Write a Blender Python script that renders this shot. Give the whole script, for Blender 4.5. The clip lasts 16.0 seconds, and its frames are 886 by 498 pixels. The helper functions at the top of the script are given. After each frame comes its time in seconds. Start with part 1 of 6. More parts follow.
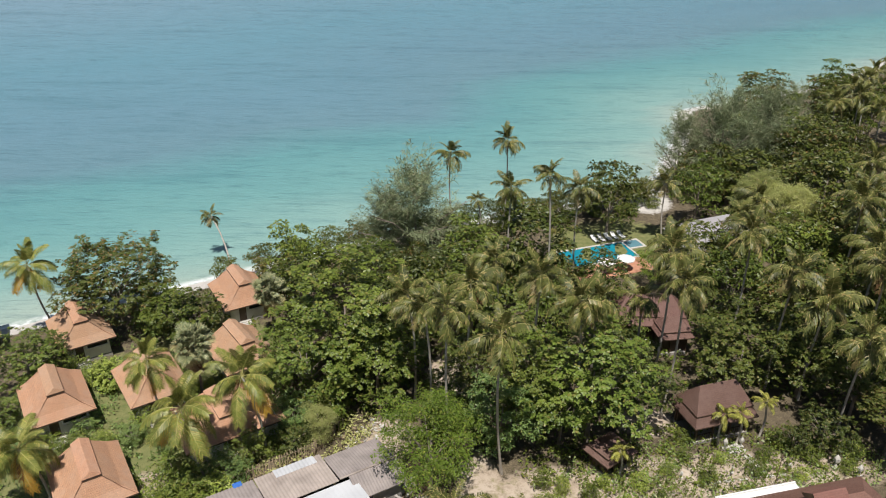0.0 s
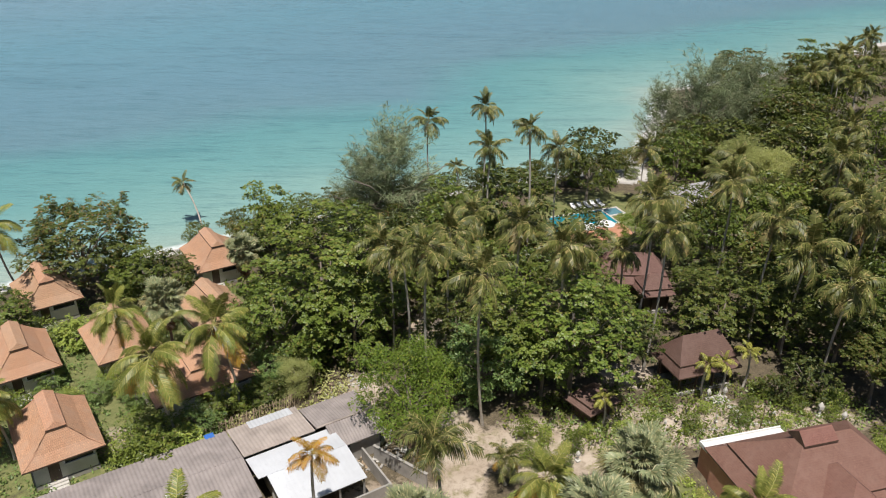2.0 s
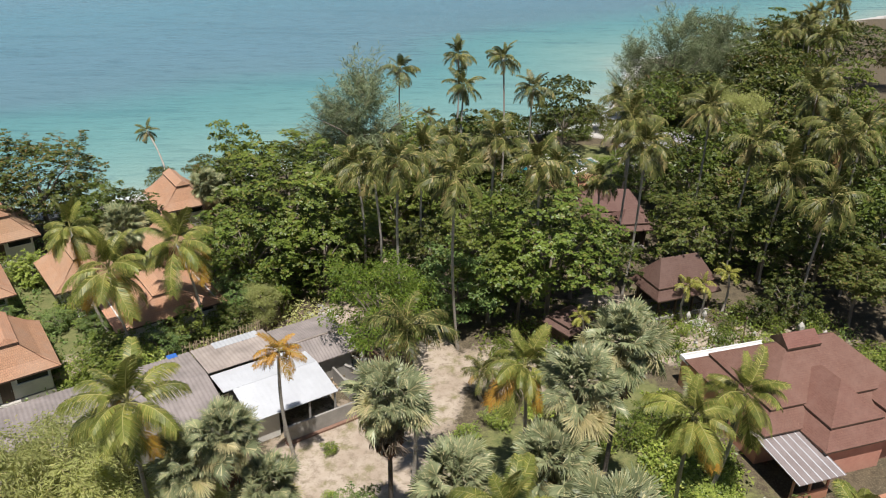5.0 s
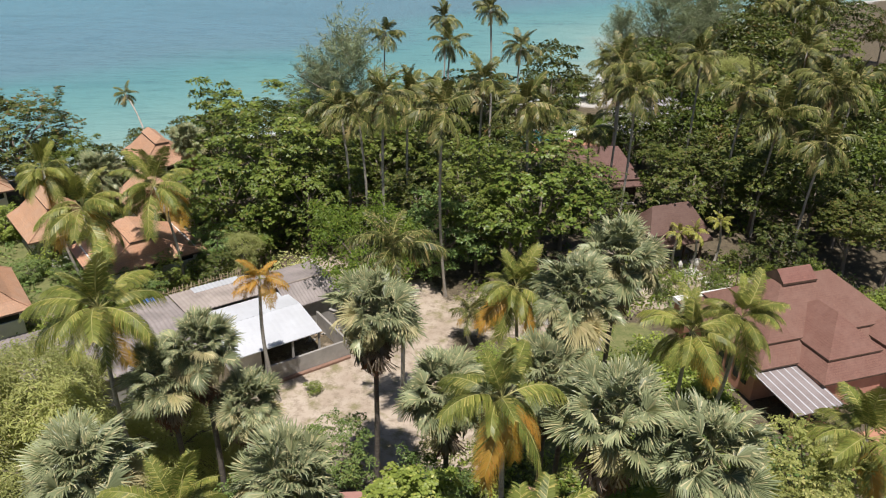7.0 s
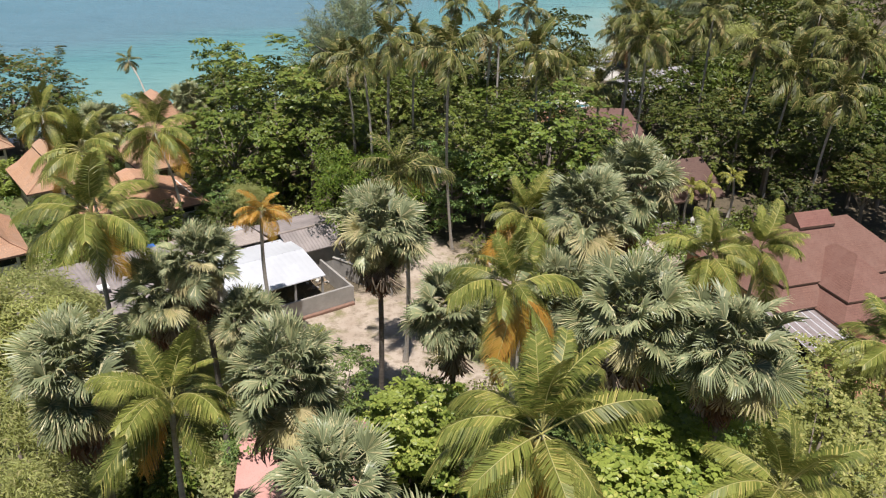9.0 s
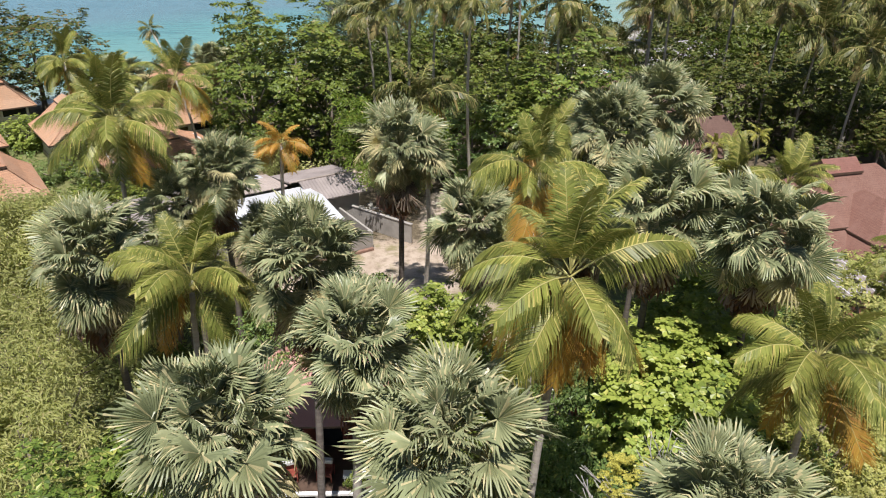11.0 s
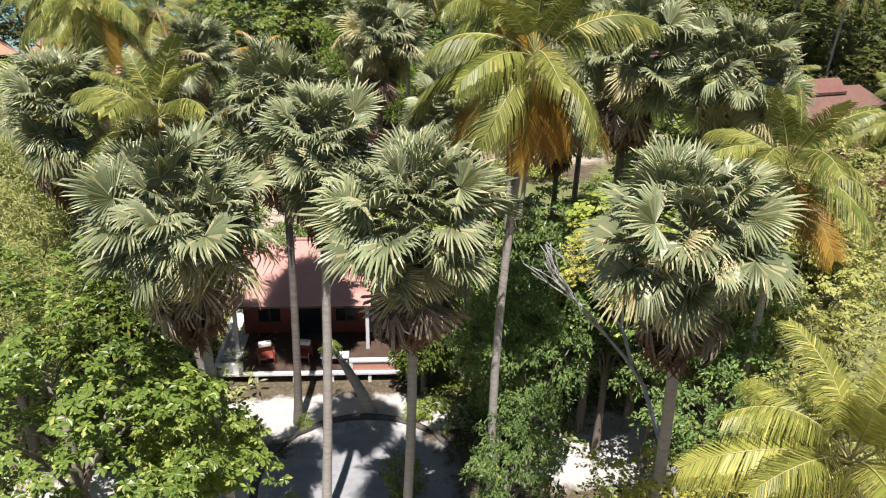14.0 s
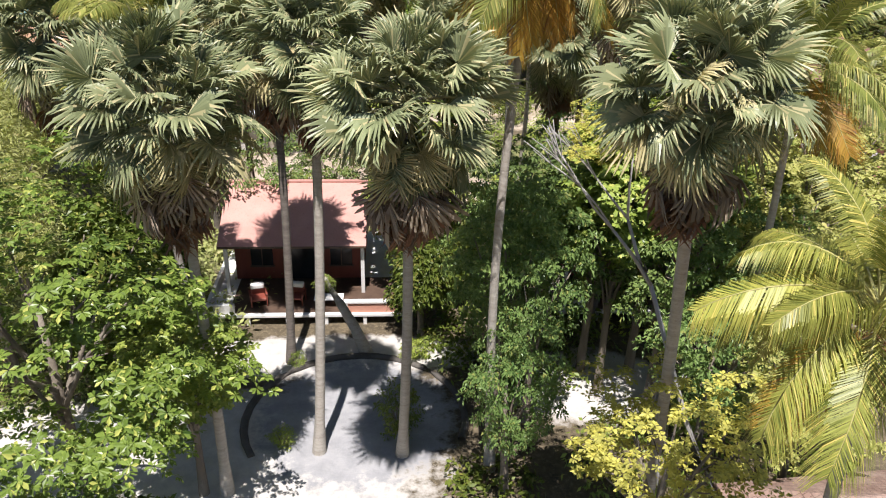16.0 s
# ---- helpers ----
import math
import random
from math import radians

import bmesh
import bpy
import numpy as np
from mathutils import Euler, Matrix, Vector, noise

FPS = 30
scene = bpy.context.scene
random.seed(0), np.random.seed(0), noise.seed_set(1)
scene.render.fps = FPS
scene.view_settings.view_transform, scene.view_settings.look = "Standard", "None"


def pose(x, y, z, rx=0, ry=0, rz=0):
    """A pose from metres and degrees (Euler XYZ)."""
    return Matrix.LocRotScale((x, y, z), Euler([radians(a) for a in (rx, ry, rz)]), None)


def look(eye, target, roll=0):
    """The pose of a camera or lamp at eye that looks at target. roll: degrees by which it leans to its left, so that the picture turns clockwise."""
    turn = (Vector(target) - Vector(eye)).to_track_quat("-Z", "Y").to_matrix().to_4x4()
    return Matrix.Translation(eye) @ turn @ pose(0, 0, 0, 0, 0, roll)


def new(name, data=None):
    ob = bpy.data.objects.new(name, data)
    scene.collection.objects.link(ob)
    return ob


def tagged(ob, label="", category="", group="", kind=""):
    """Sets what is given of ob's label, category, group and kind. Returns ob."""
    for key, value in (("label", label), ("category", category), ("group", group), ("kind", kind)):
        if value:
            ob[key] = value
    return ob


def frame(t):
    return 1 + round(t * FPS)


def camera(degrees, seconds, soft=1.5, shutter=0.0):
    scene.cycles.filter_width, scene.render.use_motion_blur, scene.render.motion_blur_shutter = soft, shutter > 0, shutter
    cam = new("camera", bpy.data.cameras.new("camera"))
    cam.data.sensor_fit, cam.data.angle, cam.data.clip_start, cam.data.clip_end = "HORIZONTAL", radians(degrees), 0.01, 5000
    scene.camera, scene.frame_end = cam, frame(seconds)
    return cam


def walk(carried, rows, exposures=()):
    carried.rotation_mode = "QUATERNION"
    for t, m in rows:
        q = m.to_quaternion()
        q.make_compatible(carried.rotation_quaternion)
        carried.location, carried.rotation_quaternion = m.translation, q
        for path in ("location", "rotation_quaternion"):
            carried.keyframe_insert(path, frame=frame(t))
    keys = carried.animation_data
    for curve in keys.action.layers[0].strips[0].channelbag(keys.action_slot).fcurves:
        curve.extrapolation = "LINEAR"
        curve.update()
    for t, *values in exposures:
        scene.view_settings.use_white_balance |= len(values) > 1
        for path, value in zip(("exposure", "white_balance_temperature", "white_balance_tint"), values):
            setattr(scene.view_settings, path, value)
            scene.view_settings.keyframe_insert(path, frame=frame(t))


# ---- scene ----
cam = camera(60.0, 16.0, soft=1.1)
# seconds, eye in metres, then yaw, pitch and roll in degrees: a slow descent over the trees
ROWS = [
    (0.0, 0.00, -0.00, 58.64, 0.00, -26.88, 0.33),
    (0.5, 0.02, -0.19, 57.02, -0.49, -26.81, 0.52),
    (1.0, 0.01, -0.41, 55.44, -0.96, -26.72, 0.64),
    (1.5, -0.04, -0.67, 53.89, -1.42, -26.63, 0.77),
    (2.0, -0.05, -0.97, 52.35, -1.85, -26.55, 0.85),
    (2.5, -0.04, -1.27, 50.81, -2.27, -26.46, 0.94),
    (3.0, 0.01, -1.57, 49.31, -2.63, -26.39, 1.01),
    (3.5, 0.10, -1.86, 47.83, -2.96, -26.32, 1.04),
    (4.0, 0.15, -2.13, 46.37, -3.29, -26.29, 1.11),
    (6.5, 0.06, -3.15, 38.89, -4.95, -26.04, 1.55),
    (7.0, 0.06, -3.27, 37.49, -5.18, -26.05, 1.59),
    (7.5, 0.08, -3.39, 36.13, -5.43, -26.07, 1.62),
    (8.0, 0.15, -3.54, 34.87, -5.60, -26.04, 1.66),
    (10.5, -0.29, -4.81, 29.17, -3.26, -25.95, 1.49),
    (11.0, -0.26, -5.37, 28.15, -3.40, -25.96, 1.55),
    (11.5, -0.13, -6.02, 27.12, -3.51, -25.94, 1.56),
    (12.0, 0.07, -6.57, 26.14, -3.60, -25.96, 1.55),
    (12.5, 0.25, -6.97, 25.23, -3.68, -25.99, 1.45),
    (13.0, 0.42, -7.28, 24.37, -3.75, -25.99, 1.45),
    (13.5, 0.52, -7.54, 23.49, -3.83, -26.03, 1.36),
    (14.0, 0.59, -7.77, 22.68, -3.87, -26.08, 1.35),
    (14.5, 0.62, -7.95, 21.85, -3.94, -26.05, 1.35),
    (15.0, 0.62, -8.00, 21.08, -3.96, -26.11, 1.31),
    (15.5, 0.65, -8.07, 20.33, -4.00, -26.14, 1.32),
    (16.0, 0.68, -8.10, 19.59, -4.01, -26.13, 1.38),
]
walk(cam, [(t, pose(x, y, z, 90 + pitch, 0, yaw) @ pose(0, 0, 0, 0, 0, roll)) for t, x, y, z, yaw, pitch, roll in ROWS],
     exposures=[(0.0, -0.02, 6500, 12), (4.0, 0.02, 6450, 12), (8.0, 0.10, 6400, 14), (11.0, 0.30, 6350, 15), (13.0, 0.46, 6350, 15), (16.0, 0.58, 6350, 15)])

# ---- light ----
world = bpy.data.worlds.new("sky")
scene.world = world
world.use_nodes = True
_n = world.node_tree.nodes
_sky = _n.new("ShaderNodeTexSky")
_sky.sky_type = "NISHITA"
_sky.sun_disc = False
SUN = Vector((-0.03, -0.35, 0.935)).normalized()
_sky.sun_elevation = math.asin(SUN.z)
_sky.sun_rotation = math.atan2(SUN.x, SUN.y)
_sky.dust_density = 0.4
_sky.ozone_density = 2.5
_n["Background"].inputs["Strength"].default_value = 0.052
world.node_tree.links.new(_sky.outputs[0], _n["Background"].inputs["Color"])
sun_data = bpy.data.lights.new("sun", "SUN")
sun_data.energy, sun_data.angle, sun_data.color = 5.4, radians(0.55), (1.0, 0.97, 0.92)
sun = new("sun", sun_data)
sun.matrix_world = look(SUN * 300, (0, 0, 0))


# ---- materials ----
def material(name, build):
    m = bpy.data.materials.new(name)
    m.use_nodes = True
    t = m.node_tree
    build(t, t.nodes, t.nodes["Principled BSDF"])
    return m


def link(t, a, b):
    t.links.new(a, b)


def mix(t, fac, a, b):
    """A colour mix; fac, a and b are sockets or values."""
    n = t.nodes.new("ShaderNodeMix")
    n.data_type = "RGBA"
    for socket, v in ((n.inputs[0], fac), (n.inputs[6], a), (n.inputs[7], b)):
        if isinstance(v, bpy.types.NodeSocket):
            t.links.new(v, socket)
        elif isinstance(v, tuple):
            socket.default_value = (*v, 1)
        else:
            socket.default_value = v
    return n.outputs[2]


def noise_tex(t, scale, detail=4, rough=0.6, coords="Object", stretch=None):
    c = t.nodes.new("ShaderNodeTexCoord")
    n = t.nodes.new("ShaderNodeTexNoise")
    n.inputs["Scale"].default_value, n.inputs["Detail"].default_value, n.inputs["Roughness"].default_value = scale, detail, rough
    if stretch:
        m = t.nodes.new("ShaderNodeMapping")
        m.inputs["Scale"].default_value = stretch
        t.links.new(c.outputs[coords], m.inputs[0])
        t.links.new(m.outputs[0], n.inputs["Vector"])
    else:
        t.links.new(c.outputs[coords], n.inputs["Vector"])
    return n.outputs["Fac"]


def ramp(t, fac, a, b):
    n = t.nodes.new("ShaderNodeMapRange")
    n.inputs[1].default_value, n.inputs[2].default_value = a, b
    t.links.new(fac, n.inputs[0])
    return n.outputs[0]


def bump(t, p, height, strength, distance):
    n = t.nodes.new("ShaderNodeBump")
    n.inputs["Strength"].default_value, n.inputs["Distance"].default_value = strength, distance
    t.links.new(height, n.inputs["Height"])
    t.links.new(n.outputs[0], p.inputs["Normal"])


def leaf_material(name, dark, light, old, through_colour, age=0.12, gloss=0.45, glow=0.35):
    """Leaves: colour varies from plant to plant and from leaf to leaf; part of the light comes through them."""
    def build(t, n, p):
        info = n.new("ShaderNodeObjectInfo")
        geo = n.new("ShaderNodeNewGeometry")
        c = mix(t, geo.outputs["Random Per Island"], dark, light)
        c = mix(t, ramp(t, noise_tex(t, 0.9, 2), 0.35, 0.7), c, light)
        dim = n.new("ShaderNodeHueSaturation")
        t.links.new(ramp(t, info.outputs["Random"], 0.0, 1.0), dim.inputs["Fac"])
        dim.inputs["Value"].default_value = 0.65
        t.links.new(c, dim.inputs["Color"])
        c = dim.outputs[0]
        shade = n.new("ShaderNodeHueSaturation")
        other = n.new("ShaderNodeTexWhiteNoise")
        other.noise_dimensions = "1D"
        t.links.new(info.outputs["Random"], other.inputs["W"])
        t.links.new(ramp(t, other.outputs["Value"], 0.2, 1.1), shade.inputs["Fac"])
        shade.inputs["Hue"].default_value, shade.inputs["Saturation"].default_value, shade.inputs["Value"].default_value = 0.482, 1.0, 1.3
        t.links.new(c, shade.inputs["Color"])
        flip = n.new("ShaderNodeMath")
        flip.operation = "LESS_THAN"
        flip.inputs[1].default_value = age
        wn = n.new("ShaderNodeTexWhiteNoise")
        wn.noise_dimensions = "1D"
        t.links.new(geo.outputs["Random Per Island"], wn.inputs["W"])
        t.links.new(wn.outputs["Value"], flip.inputs[0])
        c = mix(t, flip.outputs[0], shade.outputs[0], old)
        t.links.new(c, p.inputs["Base Color"])
        p.inputs["Roughness"].default_value = gloss
        p.inputs["Specular IOR Level"].default_value = 0.3
        tr = n.new("ShaderNodeBsdfTranslucent")
        t.links.new(mix(t, 0.6, c, through_colour), tr.inputs["Color"])
        ms = n.new("ShaderNodeMixShader")
        ms.inputs[0].default_value = glow
        t.links.new(p.outputs[0], ms.inputs[1])
        t.links.new(tr.outputs[0], ms.inputs[2])
        t.links.new(ms.outputs[0], n["Material Output"].inputs["Surface"])
    return material(name, build)


def plain(name, a, b, scale=3.0, rough=0.8, metal=0.0, fine=30.0, relief=0.3, depth=0.01, stretch=None):
    """A surface with large stains, fine grain and slight relief."""
    def build(t, n, p):
        big = ramp(t, noise_tex(t, scale, 4, 0.6, "Object", stretch), 0.3, 0.7)
        small = noise_tex(t, fine, 3)
        c = mix(t, big, a, b)
        dark = tuple(v * 0.72 for v in a)
        c = mix(t, ramp(t, small, 0.55, 0.85), c, dark)
        t.links.new(c, p.inputs["Base Color"])
        p.inputs["Roughness"].default_value, p.inputs["Metallic"].default_value = rough, metal
        bump(t, p, small, relief, depth)
    return material(name, build)


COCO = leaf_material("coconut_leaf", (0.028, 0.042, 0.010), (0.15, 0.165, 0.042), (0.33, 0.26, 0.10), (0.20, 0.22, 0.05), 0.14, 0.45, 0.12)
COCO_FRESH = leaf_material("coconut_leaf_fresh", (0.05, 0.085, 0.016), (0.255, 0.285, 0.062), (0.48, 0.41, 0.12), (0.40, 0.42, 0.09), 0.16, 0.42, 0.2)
# Lightest coconut leaf copy: sunlight on the near palm is put into the colour.
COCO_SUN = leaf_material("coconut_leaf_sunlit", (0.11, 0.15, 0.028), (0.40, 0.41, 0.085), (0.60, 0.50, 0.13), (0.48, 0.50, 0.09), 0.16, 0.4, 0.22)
COCO_YELLOW = leaf_material("coconut_leaf_yellowing", (0.40, 0.225, 0.03), (0.56, 0.36, 0.06), (0.46, 0.22, 0.05), (0.60, 0.42, 0.06), 0.2, 0.45, 0.3)
COCO_STRAW = leaf_material("coconut_leaf_straw", (0.20, 0.17, 0.06), (0.38, 0.33, 0.13), (0.40, 0.28, 0.12), (0.44, 0.38, 0.12), 0.2, 0.5, 0.2)
COCO_DEAD = leaf_material("coconut_leaf_dry", (0.20, 0.10, 0.04), (0.32, 0.19, 0.08), (0.16, 0.09, 0.05), (0.40, 0.22, 0.07), 0.3, 0.7, 0.3)
PALMYRA = leaf_material("palmyra_leaf", (0.055, 0.084, 0.040), (0.30, 0.335, 0.17), (0.54, 0.48, 0.26), (0.40, 0.43, 0.15), 0.14, 0.38, 0.15)
PALMYRA_OLD = leaf_material("palmyra_leaf_old", (0.26, 0.25, 0.10), (0.56, 0.51, 0.25), (0.62, 0.52, 0.28), (0.54, 0.52, 0.18), 0.2, 0.5, 0.15)
PALMYRA_BROWN = leaf_material("palmyra_leaf_brown", (0.15, 0.085, 0.05), (0.30, 0.17, 0.095), (0.20, 0.15, 0.11), (0.36, 0.18, 0.08), 0.3, 0.8, 0.2)
PALMYRA_DEAD = leaf_material("palmyra_leaf_dry", (0.24, 0.175, 0.115), (0.44, 0.36, 0.26), (0.16, 0.11, 0.07), (0.36, 0.25, 0.14), 0.3, 0.8, 0.15)
BROAD = leaf_material("broad_leaf", (0.020, 0.040, 0.007), (0.17, 0.23, 0.038), (0.20, 0.19, 0.045), (0.20, 0.29, 0.035), 0.12, 0.4, 0.15)
# Darker copy of BROAD: the wood's deep shade is put into the leaf colour.
SHADED_LEAF = leaf_material("shaded_leaf", (0.018, 0.036, 0.007), (0.105, 0.135, 0.024), (0.16, 0.14, 0.04), (0.14, 0.20, 0.025), 0.14, 0.45, 0.1)
BRIGHT = leaf_material("bright_leaf", (0.075, 0.140, 0.024), (0.34, 0.42, 0.085), (0.48, 0.48, 0.12), (0.46, 0.58, 0.08), 0.08, 0.38, 0.22)
LEAFY = leaf_material("leafy_green", (0.055, 0.115, 0.032), (0.22, 0.32, 0.095), (0.32, 0.34, 0.10), (0.30, 0.44, 0.07), 0.08, 0.38, 0.2)
FEATHER = leaf_material("feathery_leaf", (0.33, 0.375, 0.125), (0.50, 0.525, 0.205), (0.52, 0.47, 0.22), (0.52, 0.56, 0.17), 0.12, 0.6, 0.36)
NEEDLE = leaf_material("casuarina_needle", (0.15, 0.195, 0.095), (0.32, 0.37, 0.20), (0.32, 0.29, 0.18), (0.32, 0.36, 0.19), 0.15, 0.7, 0.4)
YELLOWBUSH = leaf_material("yellow_flower_leaf", (0.34, 0.36, 0.07), (0.56, 0.54, 0.12), (0.66, 0.60, 0.13), (0.60, 0.60, 0.08), 0.35, 0.5, 0.35)
FINE = leaf_material("fine_green_leaf", (0.085, 0.15, 0.018), (0.22, 0.31, 0.045), (0.30, 0.32, 0.06), (0.32, 0.46, 0.05), 0.1, 0.45, 0.25)
OLIVE = leaf_material("olive_yellow_leaf", (0.27, 0.30, 0.08), (0.42, 0.44, 0.13), (0.50, 0.46, 0.16), (0.50, 0.52, 0.12), 0.15, 0.5, 0.3)
RUSTY = leaf_material("almond_leaf", (0.030, 0.048, 0.010), (0.14, 0.165, 0.036), (0.22, 0.14, 0.05), (0.22, 0.27, 0.045), 0.14, 0.42, 0.16)
SPRAY = leaf_material("spray_leaf", (0.045, 0.095, 0.018), (0.26, 0.355, 0.065), (0.40, 0.42, 0.10), (0.36, 0.50, 0.07), 0.08, 0.34, 0.2)
GRASSY = leaf_material("grass_blade", (0.09, 0.13, 0.03), (0.20, 0.23, 0.06), (0.30, 0.26, 0.11), (0.3, 0.34, 0.08), 0.25, 0.6, 0.3)
TRUNK = plain("palm_bark", (0.34, 0.30, 0.25), (0.50, 0.455, 0.39), 1.4, 0.9, 0, 14, 0.8, 0.03, (1, 1, 6))
BARK_DARK = plain("dark_palm_bark", (0.11, 0.09, 0.075), (0.21, 0.18, 0.15), 1.4, 0.9, 0, 14, 0.8, 0.03, (1, 1, 6))
BARK = plain("tree_bark", (0.15, 0.12, 0.09), (0.27, 0.23, 0.18), 2.5, 0.9, 0, 20, 0.7, 0.03, (1, 1, 0.3))
COCONUT = plain("coconut_husk", (0.16, 0.19, 0.05), (0.30, 0.19, 0.05), 6, 0.6)
PLASTER = plain("white_plaster", (0.74, 0.72, 0.66), (0.60, 0.57, 0.51), 0.7, 0.85, 0, 8, 0.15, 0.005)
WOOD_DARK = plain("dark_wood", (0.07, 0.042, 0.028), (0.12, 0.075, 0.05), 2, 0.6, 0, 25, 0.3, 0.004, (1, 1, 0.2))
WOOD_RED = plain("red_brown_wood", (0.20, 0.045, 0.03), (0.28, 0.075, 0.045), 2, 0.55, 0, 25, 0.3, 0.004, (1, 1, 0.2))
CEMENT = plain("cement", (0.40, 0.37, 0.33), (0.27, 0.25, 0.22), 0.8, 0.9, 0, 10, 0.3, 0.006)
WHITE = plain("white_paint", (0.80, 0.79, 0.76), (0.72, 0.70, 0.66), 1.0, 0.55, 0, 12, 0.1, 0.003)
SALMON = plain("salmon_render", (0.52, 0.24, 0.17), (0.60, 0.31, 0.22), 1.2, 0.8, 0, 14, 0.2, 0.004)
TERRACOTTA = plain("terracotta_paving", (0.42, 0.19, 0.11), (0.50, 0.26, 0.16), 1.5, 0.75, 0, 12, 0.3, 0.005)
GLASS_DARK = plain("dark_window", (0.02, 0.022, 0.025), (0.03, 0.033, 0.036), 2, 0.12)
STONE = plain("pale_stone", (0.58, 0.55, 0.49), (0.44, 0.41, 0.36), 3, 0.85)
CUSHION = plain("pale_cloth", (0.72, 0.70, 0.66), (0.64, 0.62, 0.58), 3, 0.9)
KERB = plain("dark_kerb", (0.075, 0.065, 0.055), (0.13, 0.115, 0.10), 2, 0.9)
BLUE = plain("blue_tarp", (0.03, 0.12, 0.42), (0.05, 0.17, 0.5), 3, 0.6)


def roof_material(name, a, b, c, course, rough=0.75):
    """Small roof tiles in courses down the slope, each a little different, with weathering."""
    def build(t, n, p):
        uv = n.new("ShaderNodeUVMap")
        br = n.new("ShaderNodeTexBrick")
        br.inputs["Scale"].default_value = 1.0
        br.inputs["Brick Width"].default_value, br.inputs["Row Height"].default_value = course * 0.8, course
        br.inputs["Mortar Size"].default_value, br.inputs["Mortar Smooth"].default_value = course * 0.06, 0.3
        br.inputs["Color1"].default_value, br.inputs["Color2"].default_value = (*a, 1), (*b, 1)
        br.inputs["Mortar"].default_value = (*(v * 0.6 for v in a), 1)
        t.links.new(uv.outputs[0], br.inputs["Vector"])
        col = mix(t, ramp(t, noise_tex(t, 0.55, 5, 0.65), 0.42, 0.75), br.outputs["Color"], c)
        col = mix(t, ramp(t, noise_tex(t, 3.5, 4, 0.7), 0.52, 0.78), col, tuple(v * 0.62 for v in b))
        col = mix(t, ramp(t, noise_tex(t, 7.0, 2, 0.5), 0.60, 0.72), col, tuple(min(1.0, v * 1.22) for v in b))
        info = n.new("ShaderNodeObjectInfo")
        tone = n.new("ShaderNodeHueSaturation")
        tone.inputs["Hue"].default_value, tone.inputs["Saturation"].default_value, tone.inputs["Value"].default_value = 0.512, 0.94, 0.9
        t.links.new(info.outputs["Random"], tone.inputs["Fac"])
        t.links.new(col, tone.inputs["Color"])
        t.links.new(tone.outputs[0], p.inputs["Base Color"])
        p.inputs["Roughness"].default_value = rough
        h = n.new("ShaderNodeMath")
        h.operation = "SUBTRACT"
        t.links.new(noise_tex(t, 9, 3), h.inputs[0])
        t.links.new(br.outputs["Fac"], h.inputs[1])
        bump(t, p, h.outputs[0], 0.5, 0.03)
    return material(name, build)


TILE = roof_material("salmon_roof_tile", (0.53, 0.262, 0.150), (0.58, 0.31, 0.182), (0.49, 0.30, 0.205), 0.22)
TILE_BROWN = roof_material("brown_roof_shingle", (0.215, 0.090, 0.066), (0.235, 0.104, 0.077), (0.25, 0.124, 0.095), 0.2)
TILE_DARK = roof_material("dark_roof_shingle", (0.145, 0.07, 0.054), (0.17, 0.086, 0.066), (0.19, 0.105, 0.084), 0.22)
TILE_PINK = plain("pink_red_roof", (0.50, 0.245, 0.20), (0.56, 0.30, 0.25), 0.8, 0.7, 0, 12, 0.2, 0.01)
SHINGLE_OLD = roof_material("weathered_shingle", (0.22, 0.12, 0.09), (0.33, 0.20, 0.16), (0.40, 0.29, 0.24), 0.22, 0.9)
CORR = plain("corrugated_fibre_cement", (0.44, 0.37, 0.32), (0.27, 0.225, 0.195), 0.45, 0.9, 0, 5, 0.3, 0.01)
CORR_GREY = plain("grey_corrugated_sheet", (0.35, 0.30, 0.275), (0.21, 0.18, 0.165), 0.5, 0.8, 0, 6, 0.3, 0.01)
SHEET_WHITE = plain("white_metal_sheet", (0.66, 0.67, 0.68), (0.48, 0.485, 0.49), 0.16, 0.35, 0, 5, 0.1, 0.004)
SHEET_BROWN = plain("translucent_brown_sheet", (0.25, 0.205, 0.19), (0.31, 0.265, 0.25), 0.8, 0.4, 0, 6, 0.2, 0.004)
GREYROOF = plain("grey_roof", (0.36, 0.34, 0.35), (0.28, 0.265, 0.27), 0.6, 0.7)


